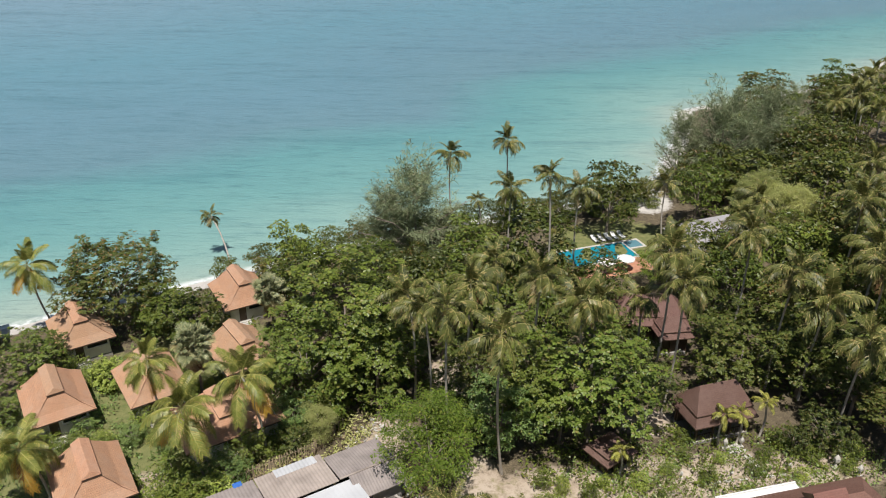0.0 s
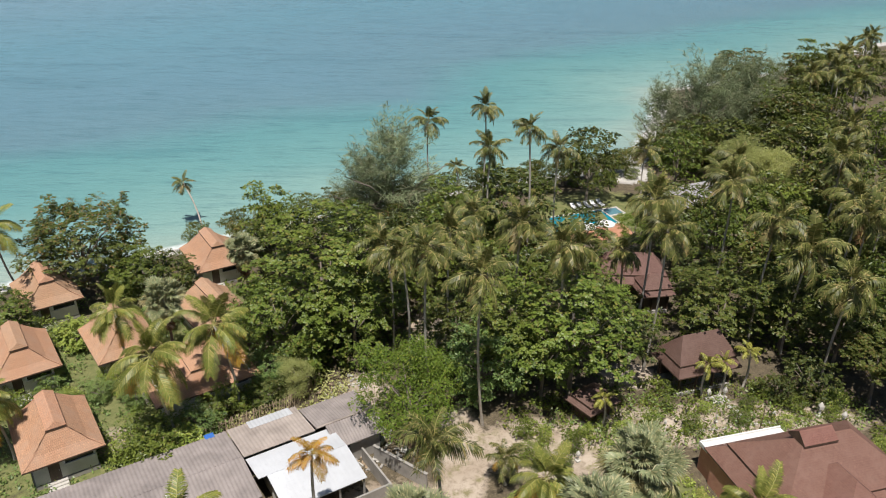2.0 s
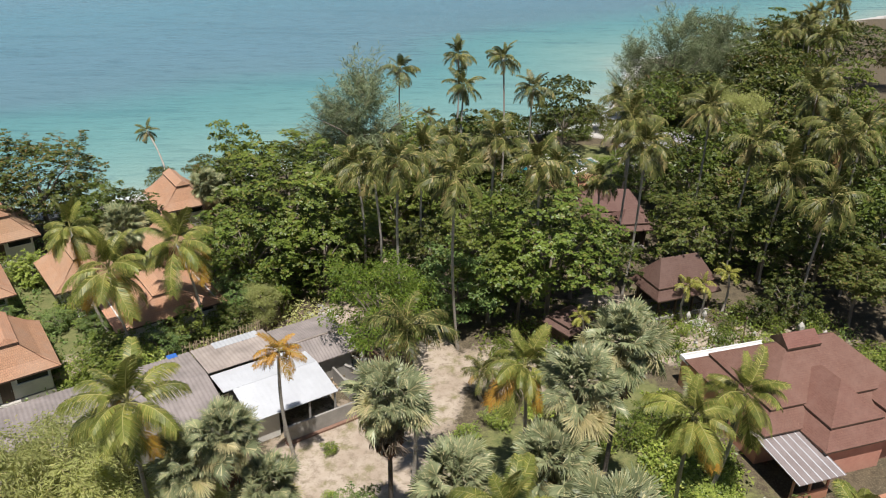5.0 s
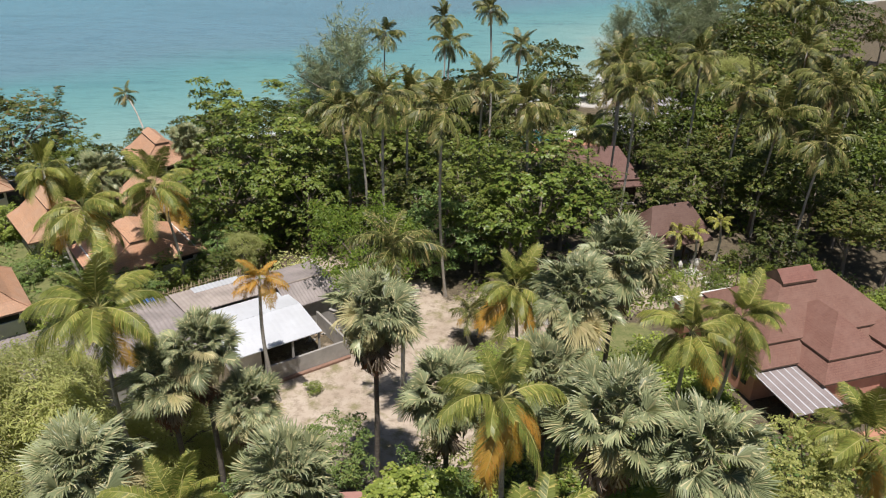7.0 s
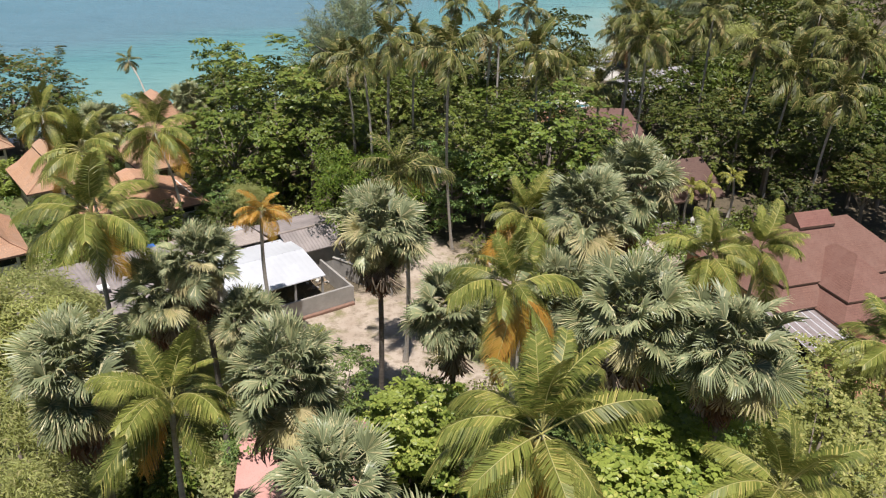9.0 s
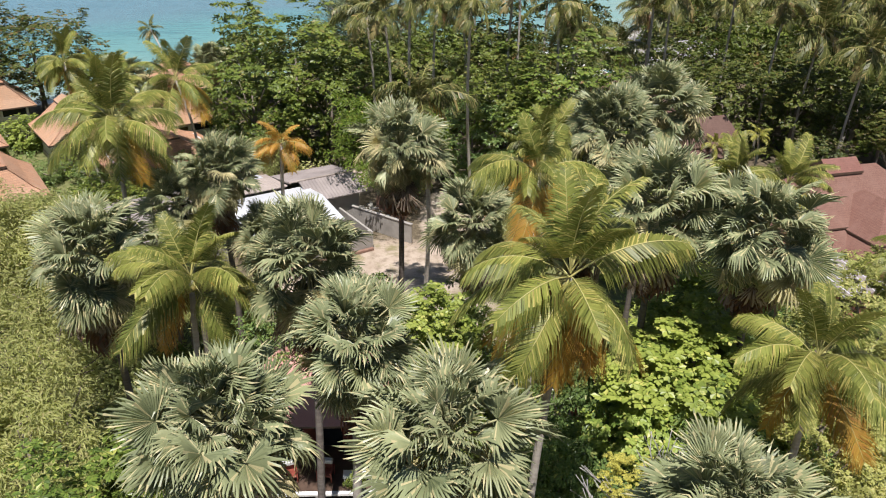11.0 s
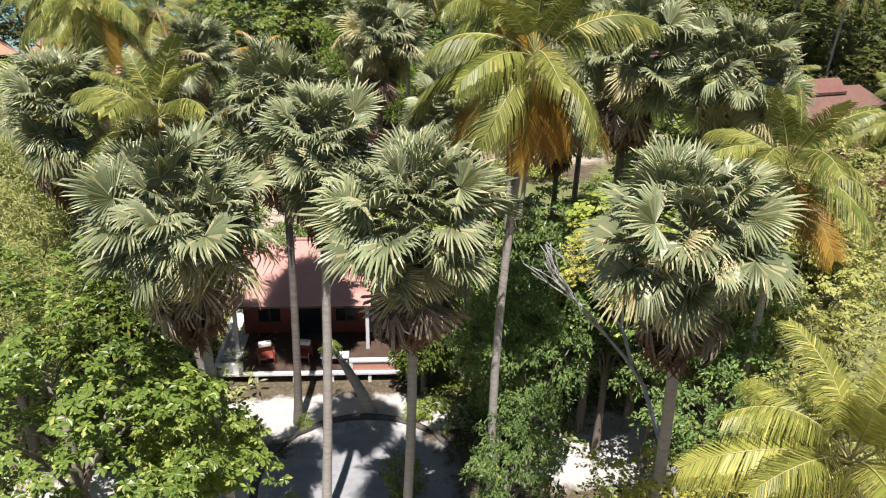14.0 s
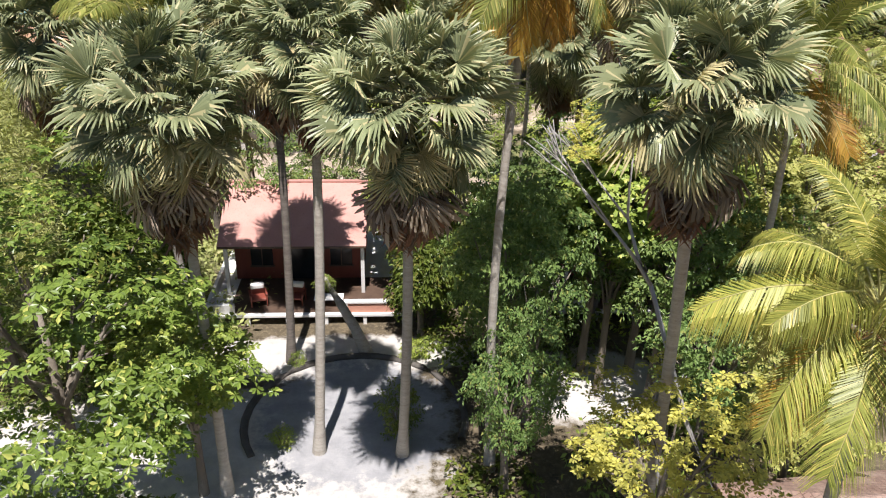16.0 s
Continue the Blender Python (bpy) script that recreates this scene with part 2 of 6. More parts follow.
def build_ground(t, n, p):
    def zone(name):
        a = n.new("ShaderNodeAttribute")
        a.attribute_name = name
        return a.outputs["Fac"]
    fine, big, mid = noise_tex(t, 6.0, 6, 0.7), noise_tex(t, 0.22, 5, 0.65), noise_tex(t, 1.3, 5, 0.7)
    litter = mix(t, ramp(t, mid, 0.35, 0.65), (0.065, 0.050, 0.030), (0.135, 0.105, 0.062))
    litter = mix(t, ramp(t, fine, 0.5, 0.7), litter, (0.21, 0.165, 0.10))
    grass = mix(t, ramp(t, mid, 0.3, 0.7), (0.10, 0.125, 0.035), (0.23, 0.215, 0.085))
    grass = mix(t, ramp(t, fine, 0.5, 0.75), grass, (0.07, 0.10, 0.025))
    sand = mix(t, ramp(t, big, 0.35, 0.65), (0.37, 0.29, 0.215), (0.50, 0.415, 0.325))
    sand = mix(t, ramp(t, mid, 0.48, 0.68), sand, (0.25, 0.195, 0.135))
    sand = mix(t, ramp(t, noise_tex(t, 0.6, 5, 0.7), 0.52, 0.66), sand, (0.23, 0.20, 0.10))
    white = mix(t, ramp(t, mid, 0.4, 0.7), (0.55, 0.517, 0.465), (0.40, 0.372, 0.34))
    # Grey for the kerb circle: palm shade on pale sand, put into the colour.
    shaded_sand = mix(t, ramp(t, mid, 0.4, 0.7), (0.34, 0.335, 0.335), (0.25, 0.25, 0.255))
    ground_noise = n.new("ShaderNodeMath")
    ground_noise.operation = "MULTIPLY_ADD"
    t.links.new(mid, ground_noise.inputs[0])
    ground_noise.inputs[1].default_value, ground_noise.inputs[2].default_value = 0.9, -0.45

    def edge(name):
        s = n.new("ShaderNodeMath")
        s.operation = "ADD"
        t.links.new(zone(name), s.inputs[0])
        t.links.new(ground_noise.outputs[0], s.inputs[1])
        return ramp(t, s.outputs[0], 0.4, 0.6)
    c = mix(t, edge("grass"), litter, grass)
    c = mix(t, edge("sand"), c, sand)
    c = mix(t, edge("pale"), c, white)
    c = mix(t, edge("yard_shade"), c, shaded_sand)
    t.links.new(c, p.inputs["Base Color"])
    p.inputs["Roughness"].default_value = 0.95
    bump(t, p, fine, 0.6, 0.06)


GROUND = material("ground_soil", build_ground)


def build_sea(t, n, p):
    a = n.new("ShaderNodeAttribute")
    a.attribute_name = "offshore"
    patch = noise_tex(t, 0.02, 4, 0.6, "Object", (0.5, 1.6, 1))
    streak = noise_tex(t, 0.05, 4, 0.65, "Object", (0.25, 1.8, 1))
    d = n.new("ShaderNodeMath")
    d.operation = "MULTIPLY_ADD"
    t.links.new(patch, d.inputs[0])
    d.inputs[1].default_value = 30.0
    t.links.new(a.outputs["Fac"], d.inputs[2])
    r = n.new("ShaderNodeValToRGB")
    e = r.color_ramp.elements
    e[0].position, e[0].color = 0.0, (0.38, 0.44, 0.37, 1)
    e[1].position, e[1].color = 1.0, (0.195, 0.31, 0.378, 1)
    for pos, col in ((0.04, (0.23, 0.385, 0.345)), (0.10, (0.155, 0.33, 0.315)), (0.15, (0.125, 0.295, 0.30)), (0.21, (0.138, 0.25, 0.292)), (0.30, (0.135, 0.254, 0.31)), (0.5, (0.134, 0.278, 0.338))):
        x = e.new(pos)
        x.color = (*col, 1)
    t.links.new(ramp(t, d.outputs[0], 12, 340), r.inputs[0])
    c = mix(t, ramp(t, streak, 0.55, 1.1), r.outputs[0], (0.045, 0.13, 0.165))
    ripple = noise_tex(t, 0.42, 6, 0.8, "Object", (0.3, 2.0, 1))
    c = mix(t, ramp(t, ripple, 0.50, 0.86), c, (0.045, 0.125, 0.155))
    foam = ramp(t, a.outputs["Fac"], 1.6, 0.2)
    fm = n.new("ShaderNodeMath")
    fm.operation = "MULTIPLY"
    t.links.new(foam, fm.inputs[0])
    t.links.new(ramp(t, noise_tex(t, 0.6, 4), 0.35, 0.55), fm.inputs[1])
    c = mix(t, fm.outputs[0], c, (0.85, 0.87, 0.85))
    t.links.new(c, p.inputs["Base Color"])
    p.inputs["Roughness"].default_value = 0.22
    p.inputs["IOR"].default_value = 1.33
    wave = noise_tex(t, 0.8, 8, 0.72, "Object", (0.6, 1.5, 1))
    bump(t, p, wave, 0.8, 0.35)


SEA = material("sea_water", build_sea)


def build_pool(t, n, p):
    c = mix(t, ramp(t, noise_tex(t, 0.5, 3), 0.3, 0.7), (0.008, 0.19, 0.25), (0.012, 0.25, 0.31))
    t.links.new(c, p.inputs["Base Color"])
    p.inputs["Roughness"].default_value = 0.08
    bump(t, p, noise_tex(t, 3, 3), 0.2, 0.05)


POOL = material("pool_water", build_pool)
POOL_PALE = plain("shallow_pool_water", (0.10, 0.22, 0.25), (0.13, 0.26, 0.29), 0.6, 0.1)


# ---- mesh helpers ----
class Geo:
    """Collects faces of several materials and turns them into one mesh."""

    def __init__(self):
        self.v, self.f, self.m, self.s, self.uv = [], [], [], [], []

    def face(self, pts, mat=0, smooth=False, uv=None):
        k = len(self.v)
        self.v += [tuple(q) for q in pts]
        self.f.append(tuple(range(k, k + len(pts))))
        self.m.append(mat)
        self.s.append(smooth)
        self.uv.append(uv)
        return self

    def slope(self, pts, mat=0):
        """A flat roof face: its texture runs along the eave (first edge) and up the slope."""
        a, b = Vector(pts[0]), Vector(pts[1])
        e = (b - a).normalized()
        nrm = e.cross(Vector(pts[2]) - a).normalized()
        up = nrm.cross(e)
        return self.face(pts, mat, False, [((Vector(q) - a).dot(e) + a.x, (Vector(q) - a).dot(up)) for q in pts])

    def box(self, x0, x1, y0, y1, z0, z1, mat=0, bevel=0.0):
        bm = bmesh.new()
        bmesh.ops.create_cube(bm, size=1, matrix=Matrix.LocRotScale(((x0 + x1) / 2, (y0 + y1) / 2, (z0 + z1) / 2), None, (x1 - x0, y1 - y0, z1 - z0)))
        if bevel:
            bmesh.ops.bevel(bm, geom=bm.edges[:], offset=bevel, segments=1, affect="EDGES")
        return self.take(bm, mat)

    def take(self, bm, mat=0, smooth=False, m=None):
        k = len(self.v)
        bm.verts.index_update()
        self.v += [tuple(m @ q.co if m else q.co) for q in bm.verts]
        for q in bm.faces:
            self.f.append(tuple(k + w.index for w in q.verts))
            self.m.append(mat)
            self.s.append(smooth)
            self.uv.append(None)
        bm.free()
        return self

    def tube(self, pts, radii, sides=8, mat=0, cap=True):
        k, pts = len(self.v), [Vector(q) for q in pts]
        for i, q in enumerate(pts):
            d = (pts[min(i + 1, len(pts) - 1)] - pts[max(i - 1, 0)]).normalized()
            a = d.orthogonal().normalized() if abs(d.z) < 0.9 else Vector((1, 0, 0)).cross(d).normalized()
            b = d.cross(a)
            for j in range(sides):
                w = 2 * math.pi * j / sides
                self.v.append(tuple(q + radii[i] * (math.cos(w) * a + math.sin(w) * b)))
        for i in range(len(pts) - 1):
            for j in range(sides):
                j2 = (j + 1) % sides
                self.f.append((k + i * sides + j, k + i * sides + j2, k + (i + 1) * sides + j2, k + (i + 1) * sides + j))
                self.m.append(mat)
                self.s.append(True)
                self.uv.append(None)
        if cap:
            self.f.append(tuple(k + (len(pts) - 1) * sides + j for j in range(sides)))
            self.m.append(mat)
            self.s.append(False)
            self.uv.append(None)
        return self

    def mesh(self, name, *mats):
        me = bpy.data.meshes.new(name)
        me.from_pydata(self.v, [], self.f)
        for q in mats:
            me.materials.append(q)
        me.polygons.foreach_set("material_index", self.m)
        me.polygons.foreach_set("use_smooth", self.s)
        if any(self.uv):
            lay = me.uv_layers.new(name="UVMap")
            flat = []
            for q, u in zip(self.f, self.uv):
                for i in range(len(q)):
                    flat += u[i] if u else (0, 0)
            lay.data.foreach_set("uv", flat)
        me.update()
        return me


def array_mesh(name, verts, faces, mats, smooth=False):
    me = bpy.data.meshes.new(name)
    me.from_pydata(verts, [], faces)
    for q in mats:
        me.materials.append(q)
    if smooth:
        me.polygons.foreach_set("use_smooth", [True] * len(me.polygons))
    me.update()
    return me


def part(name, me, parent, label="", m=None):
    ob = new(name, me)
    ob.parent = parent
    if m is not None:
        ob.matrix_basis = m
    return tagged(ob, label)


def thing(name, m, label, category, group="", kind=""):
    ob = new(name)
    ob.empty_display_size = 0.3
    ob.matrix_basis = m
    return tagged(ob, label, category, group, kind)


# ---- ground and sea ----
SHORE = [(-900, -400), (-60, 93), (-39, 105), (-14, 120), (10, 131), (41, 143), (53, 170), (63, 200), (118, 229), (150, 259), (1200, 900)]


def offshore(x, y):
    """Metres out to sea from the waterline; minus: inland."""
    x, y = np.asarray(x, float), np.asarray(y, float)
    best, side = np.full(x.shape, 1e9), np.zeros(x.shape)
    for (ax, ay), (bx, by) in zip(SHORE, SHORE[1:]):
        ux, uy = bx - ax, by - ay
        k = np.clip(((x - ax) * ux + (y - ay) * uy) / (ux * ux + uy * uy), 0, 1)
        d = np.hypot(x - ax - k * ux, y - ay - k * uy)
        s = np.sign(ux * (y - ay) - uy * (x - ax))
        near = d < best - 1e-6
        best, side = np.where(near, d, best), np.where(near, s, side)
    return best * side


def steps(stops):
    out = []
    for (a, h), (b, _) in zip(stops, stops[1:]):
        out += list(np.arange(a, b, h))
    return np.array(out + [stops[-1][0]])


def sheet(name, xs, ys, mat):
    gx, gy = np.meshgrid(xs, ys)
    nx, ny = len(xs), len(ys)
    i = np.arange(nx * ny).reshape(ny, nx)
    faces = np.stack([i[:-1, :-1], i[:-1, 1:], i[1:, 1:], i[1:, :-1]], -1).reshape(-1, 4)
    return gx.ravel(), gy.ravel(), faces.tolist()


def disc(x, y, cx, cy, rx, ry, turn=0.0):
    c, s = math.cos(radians(turn)), math.sin(radians(turn))
    u, v = (x - cx) * c + (y - cy) * s, -(x - cx) * s + (y - cy) * c
    return np.clip(1.5 - np.sqrt((u / rx) ** 2 + (v / ry) ** 2), 0, 1)


gx, gy, gf = sheet("ground", steps([(-3000, 300), (-300, 40), (-80, 2.0), (-30, 1.0), (40, 2.0), (110, 15), (300, 100), (3000, 1)]),
                   steps([(-1500, 200), (-100, 20), (-10, 1.0), (75, 2.0), (150, 4.0), (280, 40), (600, 300), (3000, 1)]), None)
off = offshore(gx, gy)
gz = np.where(off < -5, 0.0, np.where(off < 0, -(off + 5) / 5 * 1.05, -1.05 - 0.06 * off))
gz = np.maximum(gz, -25) + np.where(off < 0, 1, 0) * np.array([0.07 * noise.noise((x * 0.35, y * 0.35, 3.0)) for x, y in zip(gx, gy)])
me = array_mesh("ground", np.stack([gx, gy, gz], -1).tolist(), gf, [GROUND], True)


def zone(name, values):
    a = me.attributes.new(name, "FLOAT", "POINT")
    a.data.foreach_set("value", np.asarray(values, np.float32))


beach = np.maximum(np.clip((off + 4.5) / 2, 0, 1), disc(gx, gy, 39, 137, 5, 6))
zone("pale", np.maximum.reduce([beach, disc(gx, gy, -8, 13.5, 10, 5.0), disc(gx, gy, -2, 21.0, 7, 1.6), disc(gx, gy, 9, 18.5, 3.6, 2.6)]))
zone("sand", np.maximum.reduce([disc(gx, gy, -31.0, 60.4, 2.4, 2.2), disc(gx, gy, -3, 47, 8, 7, 30), disc(gx, gy, 4.0, 58, 2.6, 8), disc(gx, gy, 3, 40, 5, 5), disc(gx, gy, 31, 62.5, 17, 3.4, 3), disc(gx, gy, 13, 59, 8, 4.4), disc(gx, gy, 24, 71, 3.5, 2.5),
                               disc(gx, gy, -6, 68, 3, 4), disc(gx, gy, 1, 80, 3, 5)]))
zone("grass", np.maximum.reduce([disc(gx, gy, -27, 54, 5, 6), disc(gx, gy, -38, 68, 12, 17, 20), disc(gx, gy, -30, 84, 9, 9), disc(gx, gy, 12, 42, 9, 9), disc(gx, gy, 31, 117, 13, 10), disc(gx, gy, 20, 34, 10, 14), disc(gx, gy, 22, 52, 4.5, 5), disc(gx, gy, -18, 35, 10, 14)]))
# Sand inside the kerb, coloured grey where shade lies.
zone("yard_shade", np.maximum.reduce([disc(gx, gy, -0.9, 16.5, 3.8, 3.9)]))
ground = tagged(new("ground", me), "sandy tropical ground with leaf litter, grass patches and beach", "ground", kind="structure")

sx, sy, sf = sheet("sea", steps([(-3000, 250), (-400, 30), (-120, 4), (160, 12), (400, 60), (1000, 400), (4500, 1)]), steps([(-600, 60), (60, 4), (260, 10), (600, 60), (1500, 400), (4900, 1)]), None)
so = offshore(sx, sy)
keep = so > -25
sf = [f for f in sf if any(keep[i] for i in f)]
me = array_mesh("water", np.stack([sx, sy, np.full(len(sx), -1.0)], -1).tolist(), sf, [SEA], True)
zone("offshore", np.clip(so, -5, 2000))
tagged(new("water", me), "calm turquoise sea with darker streaks further out", "sea", kind="structure")


# ---- plants ----
def frond_mesh(name, mat, length, rise, fall, pairs, droop, seed, thin=False, wide=1.0, bare=0.16, ragged=1.0):
    """A feather leaf that starts at the origin and arches out along x: midrib and hanging leaflets."""
    rnd = random.Random(seed)
    g, pts, tang = Geo(), [], []
    p, n = Vector((0, 0, 0)), 11
    for i in range(n + 1):
        a = radians(rise + (fall - rise) * (i / n) ** 1.25)
        d = Vector((math.cos(a), 0, math.sin(a)))
        pts.append(p.copy())
        tang.append(d)
        p = p + d * (length / n)
    g.tube(pts, [0.036 * (1 - 0.85 * i / n) + 0.004 for i in range(n + 1)], 3, 1)
    for side in (-1, 1):
        for k in range(pairs):
            s = bare + (0.99 - bare) * (k + rnd.uniform(-0.25, 0.25)) / pairs
            if rnd.random() < (0.16 * ragged if not thin else 0.3) or (0.4 < s and noise.noise(Vector((s * 9, side * 3.0, seed))) > 0.42 + 0.3 * (1 - ragged)):
                continue
            q = max(0.0, min(0.999, s)) * n
            i = int(q)
            base = pts[i].lerp(pts[i + 1], q - i)
            t = tang[i]
            up = Vector((0, 1, 0)).cross(t) * -1
            size = length * 0.25 * (0.35 + math.sin(math.pi * min(1, 0.12 + 0.86 * s)) * 0.75) * rnd.uniform(0.85, 1.12)
            lean = 0.35 + 0.55 * s
            out = (Vector((0, side, 0)) + t * (lean + rnd.uniform(-0.22, 0.22) * ragged) + up * (0.13 + rnd.uniform(-0.25, 0.25) * ragged)).normalized()
            sag = Vector((0, 0, -1)) * size * droop * (0.92 + rnd.uniform(-0.52, 0.52) * ragged)
            w = t * (0.036 * wide * length / 3.5) * rnd.uniform(0.9, 1.25)
            mid, tip = base + out * size * 0.5 + sag * 0.25, base + out * size * 0.92 + sag
            g.face((base - w * 0.7, base + w * 0.7, mid + w, mid - w), 0)
            g.face((mid - w, mid + w, tip), 0)
    return g.mesh(name, mat, RIB)


RIB = plain("frond_rib", (0.42, 0.40, 0.13), (0.46, 0.40, 0.15), 3, 0.5)
FRONDS = {
    "young": [frond_mesh("frond", COCO, 3.3, 82, 30, 50, 0.2, 1), frond_mesh("frond", COCO, 3.5, 68, -5, 54, 0.4, 2)],
    "mid": [frond_mesh("frond", COCO, 4.0, 50, -45, 60, 0.85, 3), frond_mesh("frond", COCO, 3.9, 38, -60, 60, 1.0, 4), frond_mesh("frond", COCO, 4.1, 27, -52, 60, 0.95, 5)],
    "low": [frond_mesh("frond", COCO, 3.8, 8, -76, 58, 1.0, 6), frond_mesh("frond", COCO, 3.7, -12, -80, 56, 1.0, 7)],
    "yellow": [frond_mesh("frond", COCO_YELLOW, 3.6, -26, -84, 54, 0.8, 8), frond_mesh("frond", COCO_YELLOW, 3.5, -12, -82, 54, 0.9, 9)],
    "far_young": [frond_mesh("frond", COCO, 3.5, 84, 40, 34, 0.35, 11, wide=1.5, bare=0.2, ragged=0.6), frond_mesh("frond", COCO, 3.7, 66, 0, 34, 0.5, 17, wide=1.5, bare=0.2, ragged=0.6)],
    "far_mid": [frond_mesh("frond", COCO, 4.1, 44, -44, 36, 0.85, 12, wide=1.5, bare=0.2, ragged=0.6), frond_mesh("frond", COCO, 4.1, 24, -62, 36, 0.95, 13, wide=1.5, bare=0.2, ragged=0.6)],
    "far_low": [frond_mesh("frond", COCO, 4.0, -2, -76, 36, 0.9, 16, wide=1.5, bare=0.2, ragged=0.6), frond_mesh("frond", COCO, 3.9, -30, -84, 34, 0.8, 14, wide=1.5, bare=0.2, ragged=0.6)],
    "far_yellow": [frond_mesh("frond", COCO_STRAW, 3.6, -30, -86, 30, 0.8, 15, wide=1.5, bare=0.2, ragged=0.6)],
    "fresh_young": [frond_mesh("frond", COCO_FRESH, 3.6, 86, 46, 128, 0.3, 21, wide=0.5, bare=0.22, ragged=0.4), frond_mesh("frond", COCO_FRESH, 3.7, 70, 8, 128, 0.5, 22, wide=0.5, bare=0.22, ragged=0.4)],
    "fresh_mid": [frond_mesh("frond", COCO_FRESH, 4.0, 42, -40, 132, 0.85, 23, wide=0.5, bare=0.22, ragged=0.4), frond_mesh("frond", COCO_FRESH, 3.9, 26, -58, 132, 0.95, 24, wide=0.5, bare=0.22, ragged=0.4)],
    "fresh_low": [frond_mesh("frond", COCO_FRESH, 4.2, -4, -80, 132, 0.9, 26, wide=0.5, bare=0.22, ragged=0.4), frond_mesh("frond", COCO_FRESH, 4.2, -34, -84, 130, 0.8, 27, wide=0.5, bare=0.22, ragged=0.4)],
    "fresh_yellow": [frond_mesh("frond", COCO_YELLOW, 4.2, -28, -86, 110, 0.8, 28, wide=0.5, bare=0.22, ragged=0.4), frond_mesh("frond", COCO_YELLOW, 4.1, -48, -88, 110, 0.7, 29, wide=0.5, bare=0.22, ragged=0.4)],
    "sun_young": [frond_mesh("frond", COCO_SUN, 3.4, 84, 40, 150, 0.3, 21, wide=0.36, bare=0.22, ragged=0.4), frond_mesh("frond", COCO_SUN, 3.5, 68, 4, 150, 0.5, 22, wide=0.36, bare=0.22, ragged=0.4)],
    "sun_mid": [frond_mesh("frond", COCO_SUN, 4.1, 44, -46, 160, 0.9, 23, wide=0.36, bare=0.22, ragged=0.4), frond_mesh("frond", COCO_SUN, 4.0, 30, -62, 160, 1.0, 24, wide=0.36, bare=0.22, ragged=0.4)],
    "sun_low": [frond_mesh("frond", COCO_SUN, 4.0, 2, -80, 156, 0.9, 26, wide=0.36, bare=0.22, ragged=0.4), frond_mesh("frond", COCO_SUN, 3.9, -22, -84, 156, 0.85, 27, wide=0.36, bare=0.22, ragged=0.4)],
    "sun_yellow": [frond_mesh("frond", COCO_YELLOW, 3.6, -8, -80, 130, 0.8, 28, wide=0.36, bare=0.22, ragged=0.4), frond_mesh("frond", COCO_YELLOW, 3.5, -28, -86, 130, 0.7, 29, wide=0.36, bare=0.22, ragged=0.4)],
    "gold_young": [frond_mesh("frond", COCO_YELLOW, 3.2, 76, 10, 60, 0.4, 41, wide=0.8, bare=0.2, ragged=0.6)],
    "gold_mid": [frond_mesh("frond", COCO_YELLOW, 3.4, 36, -50, 64, 0.8, 42, wide=0.8, bare=0.2, ragged=0.6)],
    "gold_low": [frond_mesh("frond", COCO_YELLOW, 3.3, 0, -76, 62, 0.8, 43, wide=0.8, bare=0.2, ragged=0.6)],
    "gold_yellow": [frond_mesh("frond", COCO_YELLOW, 3.2, -24, -84, 60, 0.7, 44, wide=0.8, bare=0.2, ragged=0.6)],
    "dry": [frond_mesh("dry_frond", COCO_DEAD, 3.1, -58, -88, 34, 0.5, 10, True)],
}


def nut_mesh():
    """One coconut: a slightly pointed oval."""
    bm = bmesh.new()
    bmesh.ops.create_icosphere(bm, subdivisions=1, radius=0.13, matrix=Matrix.Diagonal((1, 1, 1.25, 1)))
    for v in bm.verts:
        if v.co.z < -0.1:
            v.co.z *= 1.12
    return Geo().take(bm, 0, True).mesh("coconut", COCONUT)


NUT = nut_mesh()


def bent_trunk(base, top, r0, r1, bow, sides=8, n=9, mat=None, flare=1.5):
    """A ringed palm stem from base to top that bows sideways."""
    base, top = Vector(base), Vector(top)
    pts, rad = [], []
    for i in range(n + 1):
        s = i / n
        off = math.sin(math.pi * s) * bow
        pts.append(base.lerp(top, s) + Vector((off, off * 0.4, 0)) + (top - base) * 0)
        rad.append((r0 + (r1 - r0) * s) * (1 + (flare - 1) * max(0, 1 - s * 9)))
    return Geo().tube(pts, rad, sides).mesh("trunk", mat or TRUNK)


